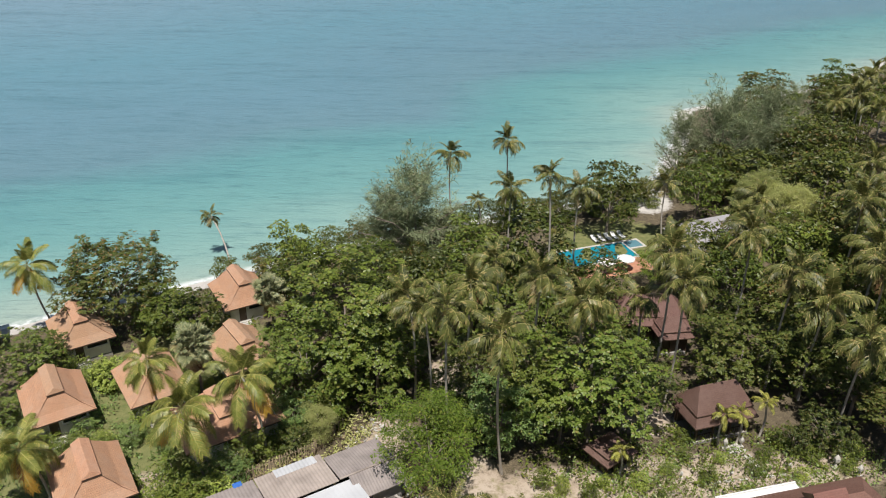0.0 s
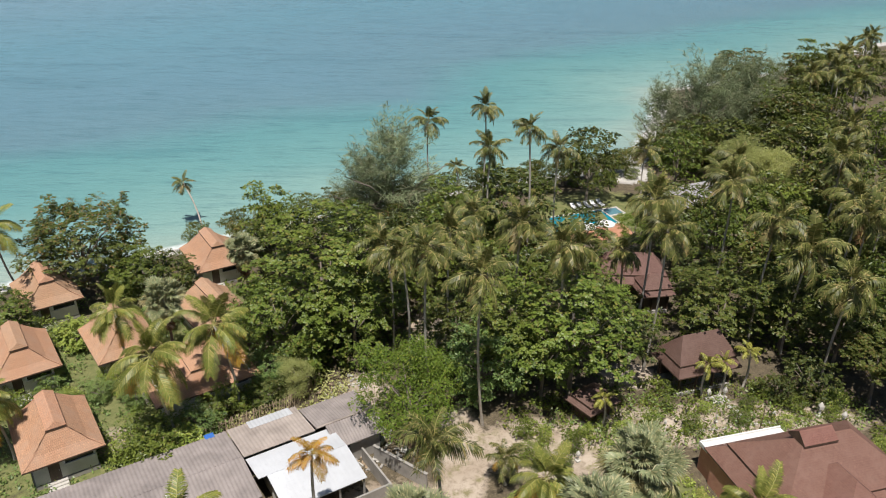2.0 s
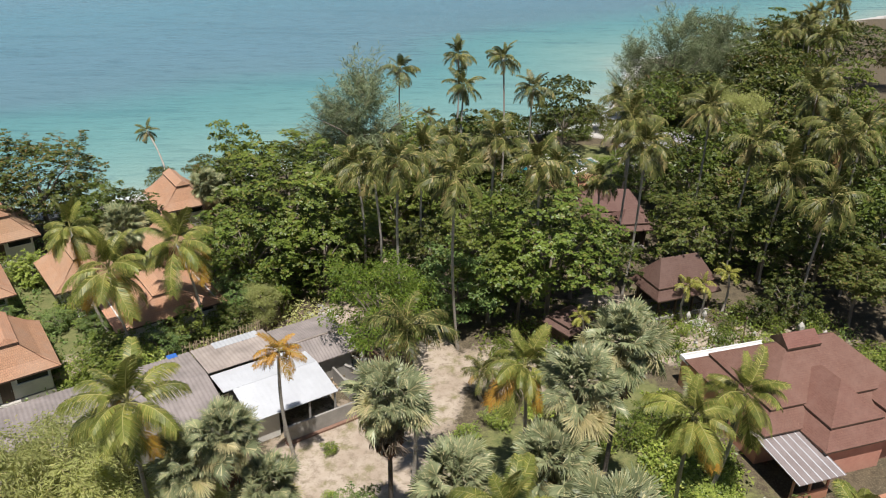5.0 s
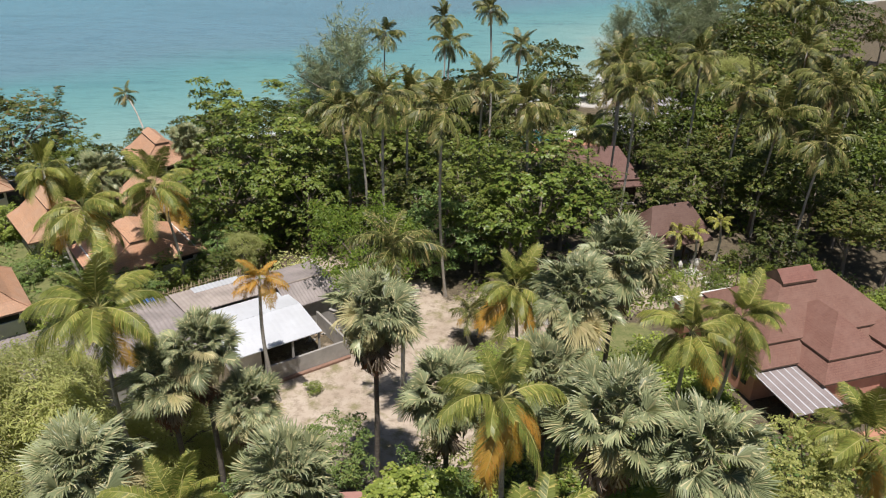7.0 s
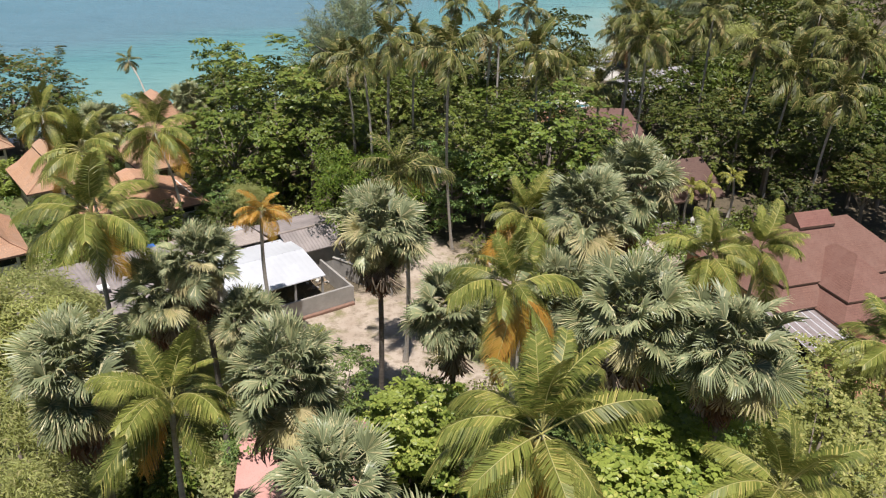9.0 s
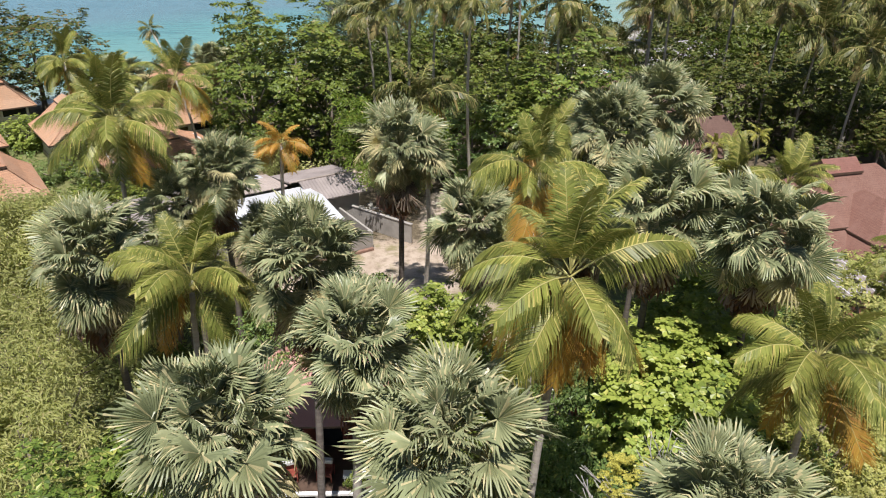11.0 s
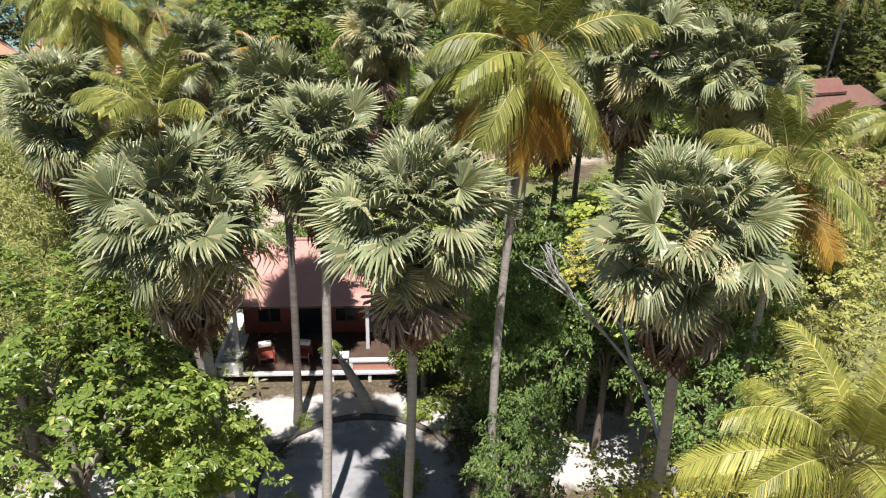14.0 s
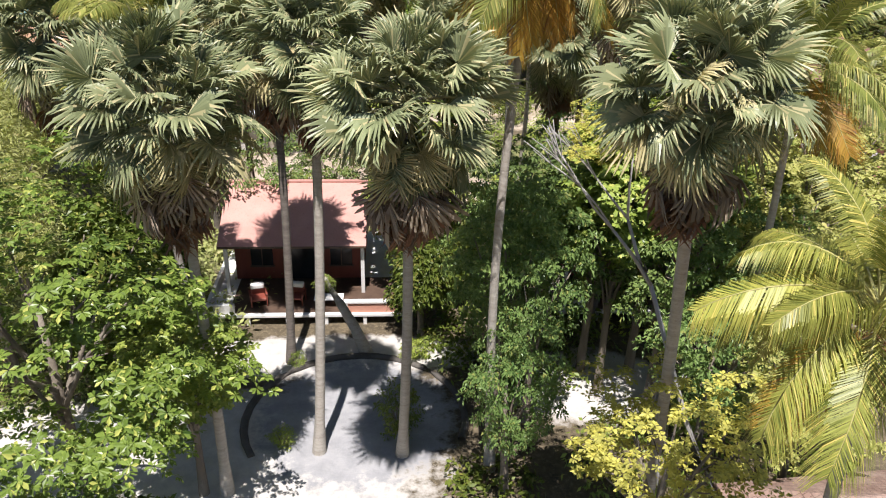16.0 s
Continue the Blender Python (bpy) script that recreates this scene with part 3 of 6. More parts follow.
def coconut(x, y, top, size=1.0, lean=(0.0, 0.0), seed=0, yellow=2, dry=1, mids=9, youngs=5, lows=6, label="", bow=0.4, fresh=False):
    """A coconut palm with its crown at (x, y, top); lean: how far its foot stands from below the crown."""
    rnd = random.Random(seed * 7 + 3)
    palm = thing("coconut_palm", pose(x + lean[0], y + lean[1], 0), label or "tall coconut palm with a slender grey ringed trunk", "palm tree", "coconut palms")
    part("trunk", bent_trunk((0, 0, -0.2), (-lean[0], -lean[1], top), 0.17 if y < 55 else 0.145, 0.11, bow * rnd.choice((-1, 1)), 8), palm)
    plan = [("young", youngs), ("mid", mids), ("low", lows), ("yellow", yellow), ("dry", dry)]
    if y > 55:
        plan = [("young", youngs), ("mid", min(mids, 7)), ("low", min(lows, 6)), ("yellow", yellow), ("dry", dry)]
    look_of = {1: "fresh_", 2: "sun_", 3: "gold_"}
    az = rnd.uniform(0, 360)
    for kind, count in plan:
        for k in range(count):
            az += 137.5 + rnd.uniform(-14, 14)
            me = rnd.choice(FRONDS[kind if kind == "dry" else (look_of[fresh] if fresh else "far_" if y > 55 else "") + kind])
            s = size * rnd.uniform(0.78, 1.12)
            m = pose(-lean[0], -lean[1], top + (0.12 if kind == "young" else 0), rnd.uniform(-24, 24), rnd.uniform(-14, 14), az) @ Matrix.Diagonal((s, s, s, 1))
            part("dry_frond" if kind == "dry" else "frond", me, palm, {"yellow": "yellowing old frond", "dry": "dry brown hanging frond"}.get(kind, ""), m)
    if size > 0.75 and y < 50:
        for k in range(8):
            w = rnd.uniform(0, 6.28)
            part("coconut", NUT, palm, "green and orange coconut", pose(-lean[0] + 0.24 * math.cos(w), -lean[1] + 0.24 * math.sin(w), top - 0.15 - 0.3 * rnd.random()))
    return palm


def fan_mesh(name, mat, stalk, radius, sag, seed, spread=118, n=40, cup=0.34, split=0.58, limp=0.28):
    """A stiff pleated fan leaf on a stalk along x: cupped along its middle, its rim split into narrow fingers with limp tips."""
    rnd, g = random.Random(seed), Geo()
    c = Vector((stalk, 0, -0.06))
    g.tube([(0, 0, 0), (stalk * 0.5, 0, 0.05), c], [0.034, 0.027, 0.018], 3, 1)
    for k in range(n):
        a0, a1 = (radians(-spread + 2 * spread * (k + j) / n) for j in (0.0, 1.0))
        am = (a0 + a1) / 2
        r = radius * (0.72 + 0.28 * math.cos(am * 0.6)) * rnd.uniform(0.86, 1.08)

        def at(a, q, lift=0.0):
            y = math.sin(a) * q
            return c + Vector((math.cos(a) * q, y * 0.92, lift + cup * abs(y) - sag * (q / radius) ** 2 * radius))
        inner, outer = r * split * rnd.uniform(0.85, 1.1), r * rnd.uniform(0.78, 0.86)
        bend = (0.03 + limp * rnd.random() ** 1.5) * radius
        swing = radians(rnd.uniform(-4.5, 4.5))
        half = (a1 - a0) * 0.24
        left, right, mid = at(a0, inner), at(a1, inner), at(am, inner, 0.04)
        f0, f1 = at(am + swing * 0.6 - half, outer, -bend * 0.3), at(am + swing * 0.6 + half, outer, -bend * 0.3)
        tip = at(am + swing, r * (1.0 - 0.5 * bend / radius), -bend)
        g.face((c, left, mid)).face((c, mid, right)).face((left, f0, mid)).face((mid, f1, right)).face((mid, f0, f1)).face((f0, tip, f1))
    return g.mesh(name, mat, PALMYRA_STALK)


PALMYRA_STALK = plain("palmyra_stalk", (0.36, 0.36, 0.18), (0.30, 0.27, 0.13), 3, 0.6)
FANS = [fan_mesh("fan_leaf", PALMYRA, 1.10, 0.94, 0.10, 1), fan_mesh("fan_leaf", PALMYRA, 1.20, 0.95, 0.22, 2, cup=0.5), fan_mesh("fan_leaf", PALMYRA, 1.00, 0.98, 0.34, 3), fan_mesh("fan_leaf", PALMYRA, 1.15, 0.94, 0.18, 4, 100, 36, 0.62)]
FAN_OLD = [fan_mesh("fan_leaf", PALMYRA_OLD, 1.10, 0.95, 0.40, 5, 108, 38, 0.3, 0.5, 0.6), fan_mesh("fan_leaf", PALMYRA_OLD, 1.15, 0.95, 0.55, 6, 96, 34, 0.45, 0.46, 0.7), fan_mesh("fan_leaf", PALMYRA, 1.15, 0.94, 0.5, 9, limp=0.5)]
FAN_DRY = [fan_mesh("dry_fan_leaf", PALMYRA_DEAD, 0.9, 0.95, 0.5, 7, 60, 12, 0.8, 0.4), fan_mesh("dry_fan_leaf", PALMYRA_DEAD, 1.0, 0.9, 0.7, 8, 46, 10, 0.9, 0.4)]
FAN_BROWN = [fan_mesh("dry_fan_leaf", PALMYRA_BROWN, 0.7, 0.9, 0.6, 10, 44, 9, 0.9)]


def palmyra(x, y, mid, size=1.0, lean=(0.0, 0.0), seed=0, leaves=96, dry=26, label="", dark=True):
    """A palmyra palm: thick dark stem and a round head of stiff fans centred at mid height."""
    rnd = random.Random(seed * 11 + 5)
    size *= 1.2
    top = mid - 0.2 * size
    palm = thing("palmyra_palm", pose(x + lean[0], y + lean[1], 0), label or "palmyra palm with a round head of grey-green fans", "palm tree", "palmyra palms")
    part("trunk", bent_trunk((0, 0, -0.2), (-lean[0], -lean[1], top + 0.3), 0.19, 0.135, 0.12, 9, 9, BARK_DARK if dark else TRUNK), palm)
    az = rnd.uniform(0, 360)
    for k in range(leaves):
        az += 137.5 + rnd.uniform(-24, 24)
        q = k / (leaves - 1)
        tilt = 84 - 166 * q ** 0.92 + rnd.uniform(-24, 24)
        me = rnd.choice(FANS) if q < 0.6 + rnd.uniform(-0.2, 0.2) else rnd.choice(FAN_OLD)
        s = size * rnd.uniform(0.62, 1.12) * (0.74 + 0.26 * math.cos(radians(tilt)))
        m = pose(-lean[0], -lean[1], top + 0.4 * size * (1 - q), 0, 0, az) @ pose(0, 0, 0, 0, -tilt, 0) @ pose(0, 0, 0, rnd.uniform(-58, 58), 0, rnd.uniform(-14, 14)) @ Matrix.Diagonal((s, s, s, 1))
        part("fan_leaf", me, palm, "", m)
    for k in range(dry):
        az += 137.5 + rnd.uniform(-20, 20)
        s = size * rnd.uniform(0.75, 1.1)
        brown = k % 2 == 1
        m = pose(-lean[0], -lean[1], top - (1.0 if brown else 0.45) * size, 0, 0, az) @ pose(0, 0, 0, 0, rnd.uniform(68, 88) if brown else rnd.uniform(50, 80), 0) @ pose(0, 0, 0, rnd.uniform(-40, 40), 0, 0) @ Matrix.Diagonal((s, s, s, 1))
        part("dry_fan_leaf", rnd.choice(FAN_BROWN if brown else FAN_DRY), palm, "dry brown hanging fan", m)
    return palm


def leaf_cloud(name, mat, seed, clumps, per, leaf, flat=0.35, width=0.5, height=0.8, low=-0.45, clump=0.26, droop=0.0, tilt=0.55, shape="lobes", gap=0.2):
    """A crown about 1 across from its middle: many leaves set in uneven tiers and clumps, with gaps."""
    r = np.random.default_rng(seed)
    cs, lobes = [], []
    for k in range(9):
        q = r.normal(0, 1, 3)
        q = q / np.linalg.norm(q) * r.uniform(0.25, 0.68) * (1, 1, 0.9)
        lobes.append((q, r.uniform(0.28, 0.44)))
    lobes.append((np.zeros(3), 0.55))
    tries = 0
    while len(cs) < clumps and shape == "tiers" and tries < 2500:
        tries += 1
        p = r.normal(0, 1, 3)
        p *= r.uniform(0.5, 1.0) ** 0.6 / np.linalg.norm(p)
        p *= 0.82 + 0.55 * noise.noise(Vector(p * 1.5) + Vector((seed, 0, 0)))
        if p[2] < low or (cs and (((np.array(cs) - p) * (1, 1, 0.72)) ** 2).sum(1).min() < gap * gap):
            continue
        cs.append(p)
    if shape == "tiers":
        cs = [c2 * (1, 1, height) for c2 in cs]
        clumps = 0
    while len(cs) < clumps:
        c, rad = lobes[r.integers(len(lobes))]
        d = r.normal(0, 1, 3)
        d /= np.linalg.norm(d)
        p = c + d * rad * r.uniform(0.55, 1.0) ** 0.5
        if d[2] < low or any(np.linalg.norm(p - c2) < 0.72 * r2 for c2, r2 in lobes):
            continue
        cs.append(p * (1, 1, height))
    cs = np.repeat(np.array(cs), per, 0)
    n = len(cs)
    rad, ang = np.sqrt(r.uniform(0, 1, n)) * clump * r.uniform(0.6, 1.25, n), r.uniform(0, 2 * np.pi, n)
    pos = cs + np.stack([rad * np.cos(ang), rad * np.sin(ang), r.normal(0, 1, n) * clump * flat * 0.5 - (0.28 if shape == "tiers" else 0.6) * rad * rad / clump], -1)
    nrm = r.normal(0, tilt, (n, 3)) + (0, 0, 1) + (0.22 if shape == "tiers" else 0.5) * (pos / np.maximum(np.linalg.norm(pos, axis=1, keepdims=True), 0.1))
    nrm /= np.linalg.norm(nrm, axis=1, keepdims=True)
    out = np.stack([np.cos(ang), np.sin(ang), np.zeros(n)], -1) + r.normal(0, 0.5, (n, 3)) - (0, 0, droop)
    out -= (out * nrm).sum(1, keepdims=True) * nrm * (1 if droop < 1 else 0.2)
    out /= np.linalg.norm(out, axis=1, keepdims=True)
    side = np.cross(nrm, out)
    side /= np.maximum(np.linalg.norm(side, axis=1, keepdims=True), 1e-6)
    size = leaf * r.uniform(0.65, 1.25, (n, 1))
    a, b = pos, pos + out * size + (0, 0, -0.12 * leaf)
    mid = pos + out * size * 0.55
    lift = nrm * size * 0.10
    verts = np.stack([a, mid + side * size * width * 0.5 + lift, b, mid - side * size * width * 0.5 + lift], 1).reshape(-1, 3)
    k = np.arange(n)[:, None] * 4
    faces = np.concatenate([k + (0, 1, 2), k + (0, 2, 3)], 1).reshape(-1, 3)
    return array_mesh(name, verts.tolist(), faces.tolist(), [mat])


def rosette_crown(name, mat, seed, tiers, rosettes, leaf, disc_r, gap, low=-0.6, leaves=8, width=0.6, height=0.95, rough=0.5, tilt=0.42):
    """A crown about 1 across from its middle: flat leafy shelves with gaps between them, each shelf made of rosettes of broad leaves."""
    r = np.random.default_rng(seed)
    cs, tries = [], 0
    while len(cs) < tiers and tries < 6000:
        tries += 1
        p = r.normal(0, 1, 3)
        p *= r.uniform(0.35, 1.0) ** 0.5 / np.linalg.norm(p)
        p *= 0.84 + rough * noise.noise(Vector(p * 1.6) + Vector((seed * 1.7, 0, 0)))
        if p[2] < low or (cs and (((np.array(cs) - p) * (1, 1, 1.35)) ** 2).sum(1).min() < gap * gap):
            continue
        cs.append(p)
    cs = np.repeat(np.array(cs) * (1, 1, height), rosettes, 0)
    n = len(cs)
    rad, ang = np.sqrt(r.uniform(0, 1, n)) * disc_r * r.uniform(0.7, 1.2, n), r.uniform(0, 2 * np.pi, n)
    mid = cs + np.stack([rad * np.cos(ang), rad * np.sin(ang), r.normal(0, 0.75, n) * leaf - 0.5 * rad * rad / disc_r], -1)
    up = r.normal(0, tilt, (n, 3)) + (0, 0, 1) + 0.5 * cs
    up /= np.linalg.norm(up, axis=1, keepdims=True)
    mid, up = np.repeat(mid, leaves, 0), np.repeat(up, leaves, 0)
    m = len(mid)
    a2 = np.tile(np.arange(leaves) * 2 * np.pi / leaves, n) + np.repeat(r.uniform(0, 6.28, n), leaves) + r.normal(0, 0.25, m)
    out = np.stack([np.cos(a2), np.sin(a2), r.uniform(-0.6, 0.25, m)], -1)
    out -= (out * up).sum(1, keepdims=True) * up * 0.8
    out /= np.linalg.norm(out, axis=1, keepdims=True)
    side = np.cross(up, out)
    side /= np.maximum(np.linalg.norm(side, axis=1, keepdims=True), 1e-6)
    size = leaf * r.uniform(0.65, 1.2, (m, 1))
    far, drop = mid + out * size, up * size * 0.16
    wide = mid + out * size * 0.66
    verts = np.stack([mid + out * size * 0.08, wide + side * size * width * 0.5 - drop * 0.2, far - drop, wide - side * size * width * 0.5 - drop * 0.2], 1).reshape(-1, 3)
    k = np.arange(m)[:, None] * 4
    faces = np.concatenate([k + (0, 1, 2), k + (0, 2, 3)], 1).reshape(-1, 3)
    return array_mesh(name, verts.tolist(), faces.tolist(), [mat])


def plume_crown(name, mat, seed, branches=150, twigs=64):
    """A casuarina's crown about 1 across from its middle: upswept branches hung with thin wispy twigs, ending in several ragged tips."""
    r = np.random.default_rng(seed)
    base, mids, tips, sides = [], [], [], []
    for k in range(branches):
        z0 = -0.95 + 1.6 * (k / branches) ** 0.9
        w = r.uniform(0, 2 * np.pi)
        reach = (0.80 - 0.58 * max(0.0, z0 + 0.25)) * r.uniform(0.5, 1.15) * (0.85 + 0.4 * noise.noise(Vector((math.cos(w) * 1.7, math.sin(w) * 1.7, seed))))
        rise = r.uniform(0.22, 0.62)
        q = r.uniform(0.15, 1.0, twigs)
        p = np.stack([np.cos(w) * reach * q, np.sin(w) * reach * q, z0 + rise * q ** 1.4], -1) + r.normal(0, 0.018, (twigs, 3))
        along = np.array((math.cos(w) * reach, math.sin(w) * reach, rise * 1.2))
        along /= np.linalg.norm(along)
        d = along * 0.8 + r.normal(0, 0.55, (twigs, 3))
        d /= np.linalg.norm(d, axis=1, keepdims=True)
        size = r.uniform(0.07, 0.15, (twigs, 1))
        m = p + d * size * 0.55
        d2 = d * 0.6 + (0, 0, -0.45)
        base.append(p), mids.append(m), tips.append(m + d2 * size * 0.6)
        sd = np.cross(d, r.normal(0, 1, (twigs, 3)))
        sides.append(sd / np.maximum(np.linalg.norm(sd, axis=1, keepdims=True), 1e-6) * r.uniform(0.002, 0.0048, (twigs, 1)))
    base, mids, tips, sides = (np.concatenate(v) for v in (base, mids, tips, sides))
    verts = np.stack([base - sides * 0.7, base + sides * 0.7, mids + sides, mids - sides, tips], 1).reshape(-1, 3)
    k = np.arange(len(base))[:, None] * 5
    faces = (k + (0, 1, 2, 3)).tolist() + (k + (3, 2, 4)).tolist()
    return array_mesh(name, verts.tolist(), faces, [mat])


def limb_mesh(seed, height, spread, r0, forks=6, mat=None):
    """A tapered trunk with limbs that fork into the crown; the crown's middle is at height 1 of its frame."""
    rnd, g = random.Random(seed), Geo()
    fork = height * rnd.uniform(0.42, 0.55)
    bend = Vector((rnd.uniform(-0.2, 0.2), rnd.uniform(-0.2, 0.2), 0))
    g.tube([(0, 0, -0.2), bend * 0.4 + Vector((0, 0, fork * 0.5)), bend + Vector((0, 0, fork)), bend * 1.2 + Vector((0, 0, height))], [r0 * 1.4, r0, r0 * 0.85, r0 * 0.3], 8)
    for k in range(forks):
        w = 2 * math.pi * k / forks + rnd.uniform(-0.4, 0.4)
        z0 = fork * rnd.uniform(0.8, 1.25)
        out = spread * rnd.uniform(0.55, 0.85)
        zt = height + rnd.uniform(-0.25, 0.35) * spread
        a = bend + Vector((0, 0, z0))
        b = a + Vector((math.cos(w) * out * 0.5, math.sin(w) * out * 0.5, (zt - z0) * 0.6))
        c = a + Vector((math.cos(w) * out, math.sin(w) * out, zt - z0))
        g.tube([a, b, c], [r0 * 0.5, r0 * 0.32, r0 * 0.1], 5)
        w2 = w + rnd.uniform(-0.8, 0.8)
        g.tube([b, b + Vector((math.cos(w2) * out * 0.45, math.sin(w2) * out * 0.45, out * 0.25))], [r0 * 0.25, r0 * 0.07], 4)
    return g.mesh("trunk", mat or BARK)


CROWNS = {
    "broad": [rosette_crown("crown", BROAD, k, 66, 18, 0.060, 0.165, 0.315, -0.8, 7, rough=0.8) for k in (1, 2, 3)],
    # Same tree as broad, with leaf colour darkened for the shaded wood.
    "dark": [rosette_crown("crown", SHADED_LEAF, k, 70, 14, 0.066, 0.16, 0.305, -0.8, 6, rough=0.8) for k in (51, 52)],
    "bright": [rosette_crown("crown", BRIGHT, k, 100, 12, 0.07, 0.15, 0.24, -0.6, 7) for k in (4, 5)],
    "almond": [rosette_crown("crown", RUSTY, k, 300, 8, 0.046, 0.10, 0.135, -0.7, 7, rough=0.4, tilt=0.6) for k in (6, 7)],
    "feather": [leaf_cloud("crown", FEATHER, 8, 170, 74, 0.062, flat=0.8, clump=0.14, width=0.24, droop=0.5, tilt=0.85, height=0.95, low=-0.6), leaf_cloud("crown", FEATHER, 9, 170, 74, 0.062, flat=0.8, clump=0.14, width=0.24, droop=0.5, tilt=0.85, height=0.95, low=-0.6)],
    "casuarina": [plume_crown("crown", NEEDLE, k) for k in (10, 11, 12)],
    "near": [rosette_crown("crown", BRIGHT, k, 80, 16, 0.085, 0.17, 0.27, -0.75, 8) for k in (12, 13)],
    "large": [rosette_crown("crown", SPRAY, 31, 66, 34, 0.046, 0.165, 0.31, -0.9, 9, 0.42, tilt=0.3)],
    "leafy": [leaf_cloud("crown", LEAFY, k, 140, 66, 0.065, flat=0.2, clump=0.125, low=-0.95, tilt=0.5, shape="tiers", gap=0.235) for k in (32, 33)],
    "shade": [leaf_cloud("crown", BROAD, 21, 120, 66, 0.10, flat=0.35, clump=0.17, low=-0.9, tilt=0.5), leaf_cloud("crown", BROAD, 22, 120, 66, 0.10, flat=0.35, clump=0.17, low=-0.9, tilt=0.5)],
    "far": [leaf_cloud("crown", SHADED_LEAF, 17, 90, 36, 0.12, flat=0.10, clump=0.18, height=0.95, tilt=0.4, shape="tiers", gap=0.27), leaf_cloud("crown", BROAD, 18, 90, 36, 0.12, flat=0.10, clump=0.18, height=0.95, tilt=0.4, shape="tiers", gap=0.27), leaf_cloud("crown", RUSTY, 19, 100, 36, 0.11, flat=0.3, clump=0.16, width=0.4, droop=0.3, tilt=0.7, shape="tiers", gap=0.25), leaf_cloud("crown", RUSTY, 20, 90, 36, 0.12, flat=0.10, clump=0.18, tilt=0.4, shape="tiers", gap=0.27)],
    "fine": [leaf_cloud("crown", FINE, 61, 180, 84, 0.05, flat=0.5, clump=0.13, width=0.4, droop=0.3, tilt=0.7, low=-0.8, shape="tiers", gap=0.2)],
    "olive": [rosette_crown("crown", OLIVE, k, 105, 11, 0.062, 0.13, 0.235, -0.85, 7, 0.45, tilt=0.5) for k in (41, 42)],
    "yellow": [rosette_crown("crown", YELLOWBUSH, 14, 80, 11, 0.062, 0.12, 0.27, -0.7, 7, 0.45)],
    "bush": [leaf_cloud("foliage", BROAD, 15, 46, 34, 0.13, flat=0.4, clump=0.21, low=-0.9, height=0.9, shape="tiers", gap=0.3), leaf_cloud("foliage", BRIGHT, 16, 46, 34, 0.13, flat=0.4, clump=0.21, low=-0.9, height=0.9, shape="tiers", gap=0.3)],
}
TREE_WORDS = {
    "broad": ("broadleaf_tree", "dense dark green broadleaf tree with layered foliage", "tree"),
    "bright": ("broadleaf_tree", "bright green leafy tree with open layered crown", "tree"),
    "almond": ("almond_tree", "spreading sea almond tree with some rusty leaves", "tree"),
    "feather": ("feathery_tree", "olive-green tree with fine feathery drooping foliage", "tree"),
    "casuarina": ("casuarina_tree", "tall grey-green casuarina with wispy needle foliage", "tree"),
    "near": ("broadleaf_tree", "large-leaved bright green tree beside the sandy yard", "tree"),
    "dark": ("broadleaf_tree", "green tree in the dense coastal wood, some darkened for shade", "tree"),
    "fine": ("broadleaf_tree", "round fresh green tree with fine leaves by the sandy lane", "tree"),
    "olive": ("broadleaf_tree", "light yellow-green tree with fine airy foliage", "tree"),
    "large": ("broadleaf_tree", "large bright green tree with tiered sprays of leaves", "tree"),
    "leafy": ("broadleaf_tree", "leafy mid-green tree growing beside the sandy yard", "tree"),
    "shade": ("broadleaf_tree", "dark green leafy tree growing close to the bungalow", "tree"),
    "far": ("broadleaf_tree", "green tree in the dense coastal wood, some darkened for shade", "tree"),
    "yellow": ("flowering_tree", "small thin tree with yellow leaves and flowers", "tree"),
}


def tree(kind, x, y, mid, r, tall=None, seed=0, base=0.0, label="", at=(0.0, 0.0), fork=6):
    """A tree whose crown has radius r and its middle at height mid; tall: the crown's own half height."""
    name, words, cat = TREE_WORDS[kind]
    ob = thing(name, pose(x + at[0], y + at[1], base), label or words, cat, kind + " trees")
    rnd = random.Random(seed * 13 + 1)
    tall = tall or r * 0.85
    if kind in ("broad", "far", "dark") and y > 60:
        r, tall = r * 0.9, tall * 1.14
    part("trunk", limb_mesh(seed + 40, mid, r * 0.85, 0.10 + 0.022 * r, fork), ob)
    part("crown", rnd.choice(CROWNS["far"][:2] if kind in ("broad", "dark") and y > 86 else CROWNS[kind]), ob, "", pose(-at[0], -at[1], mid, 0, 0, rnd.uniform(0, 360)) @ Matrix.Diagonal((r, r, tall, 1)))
    return ob


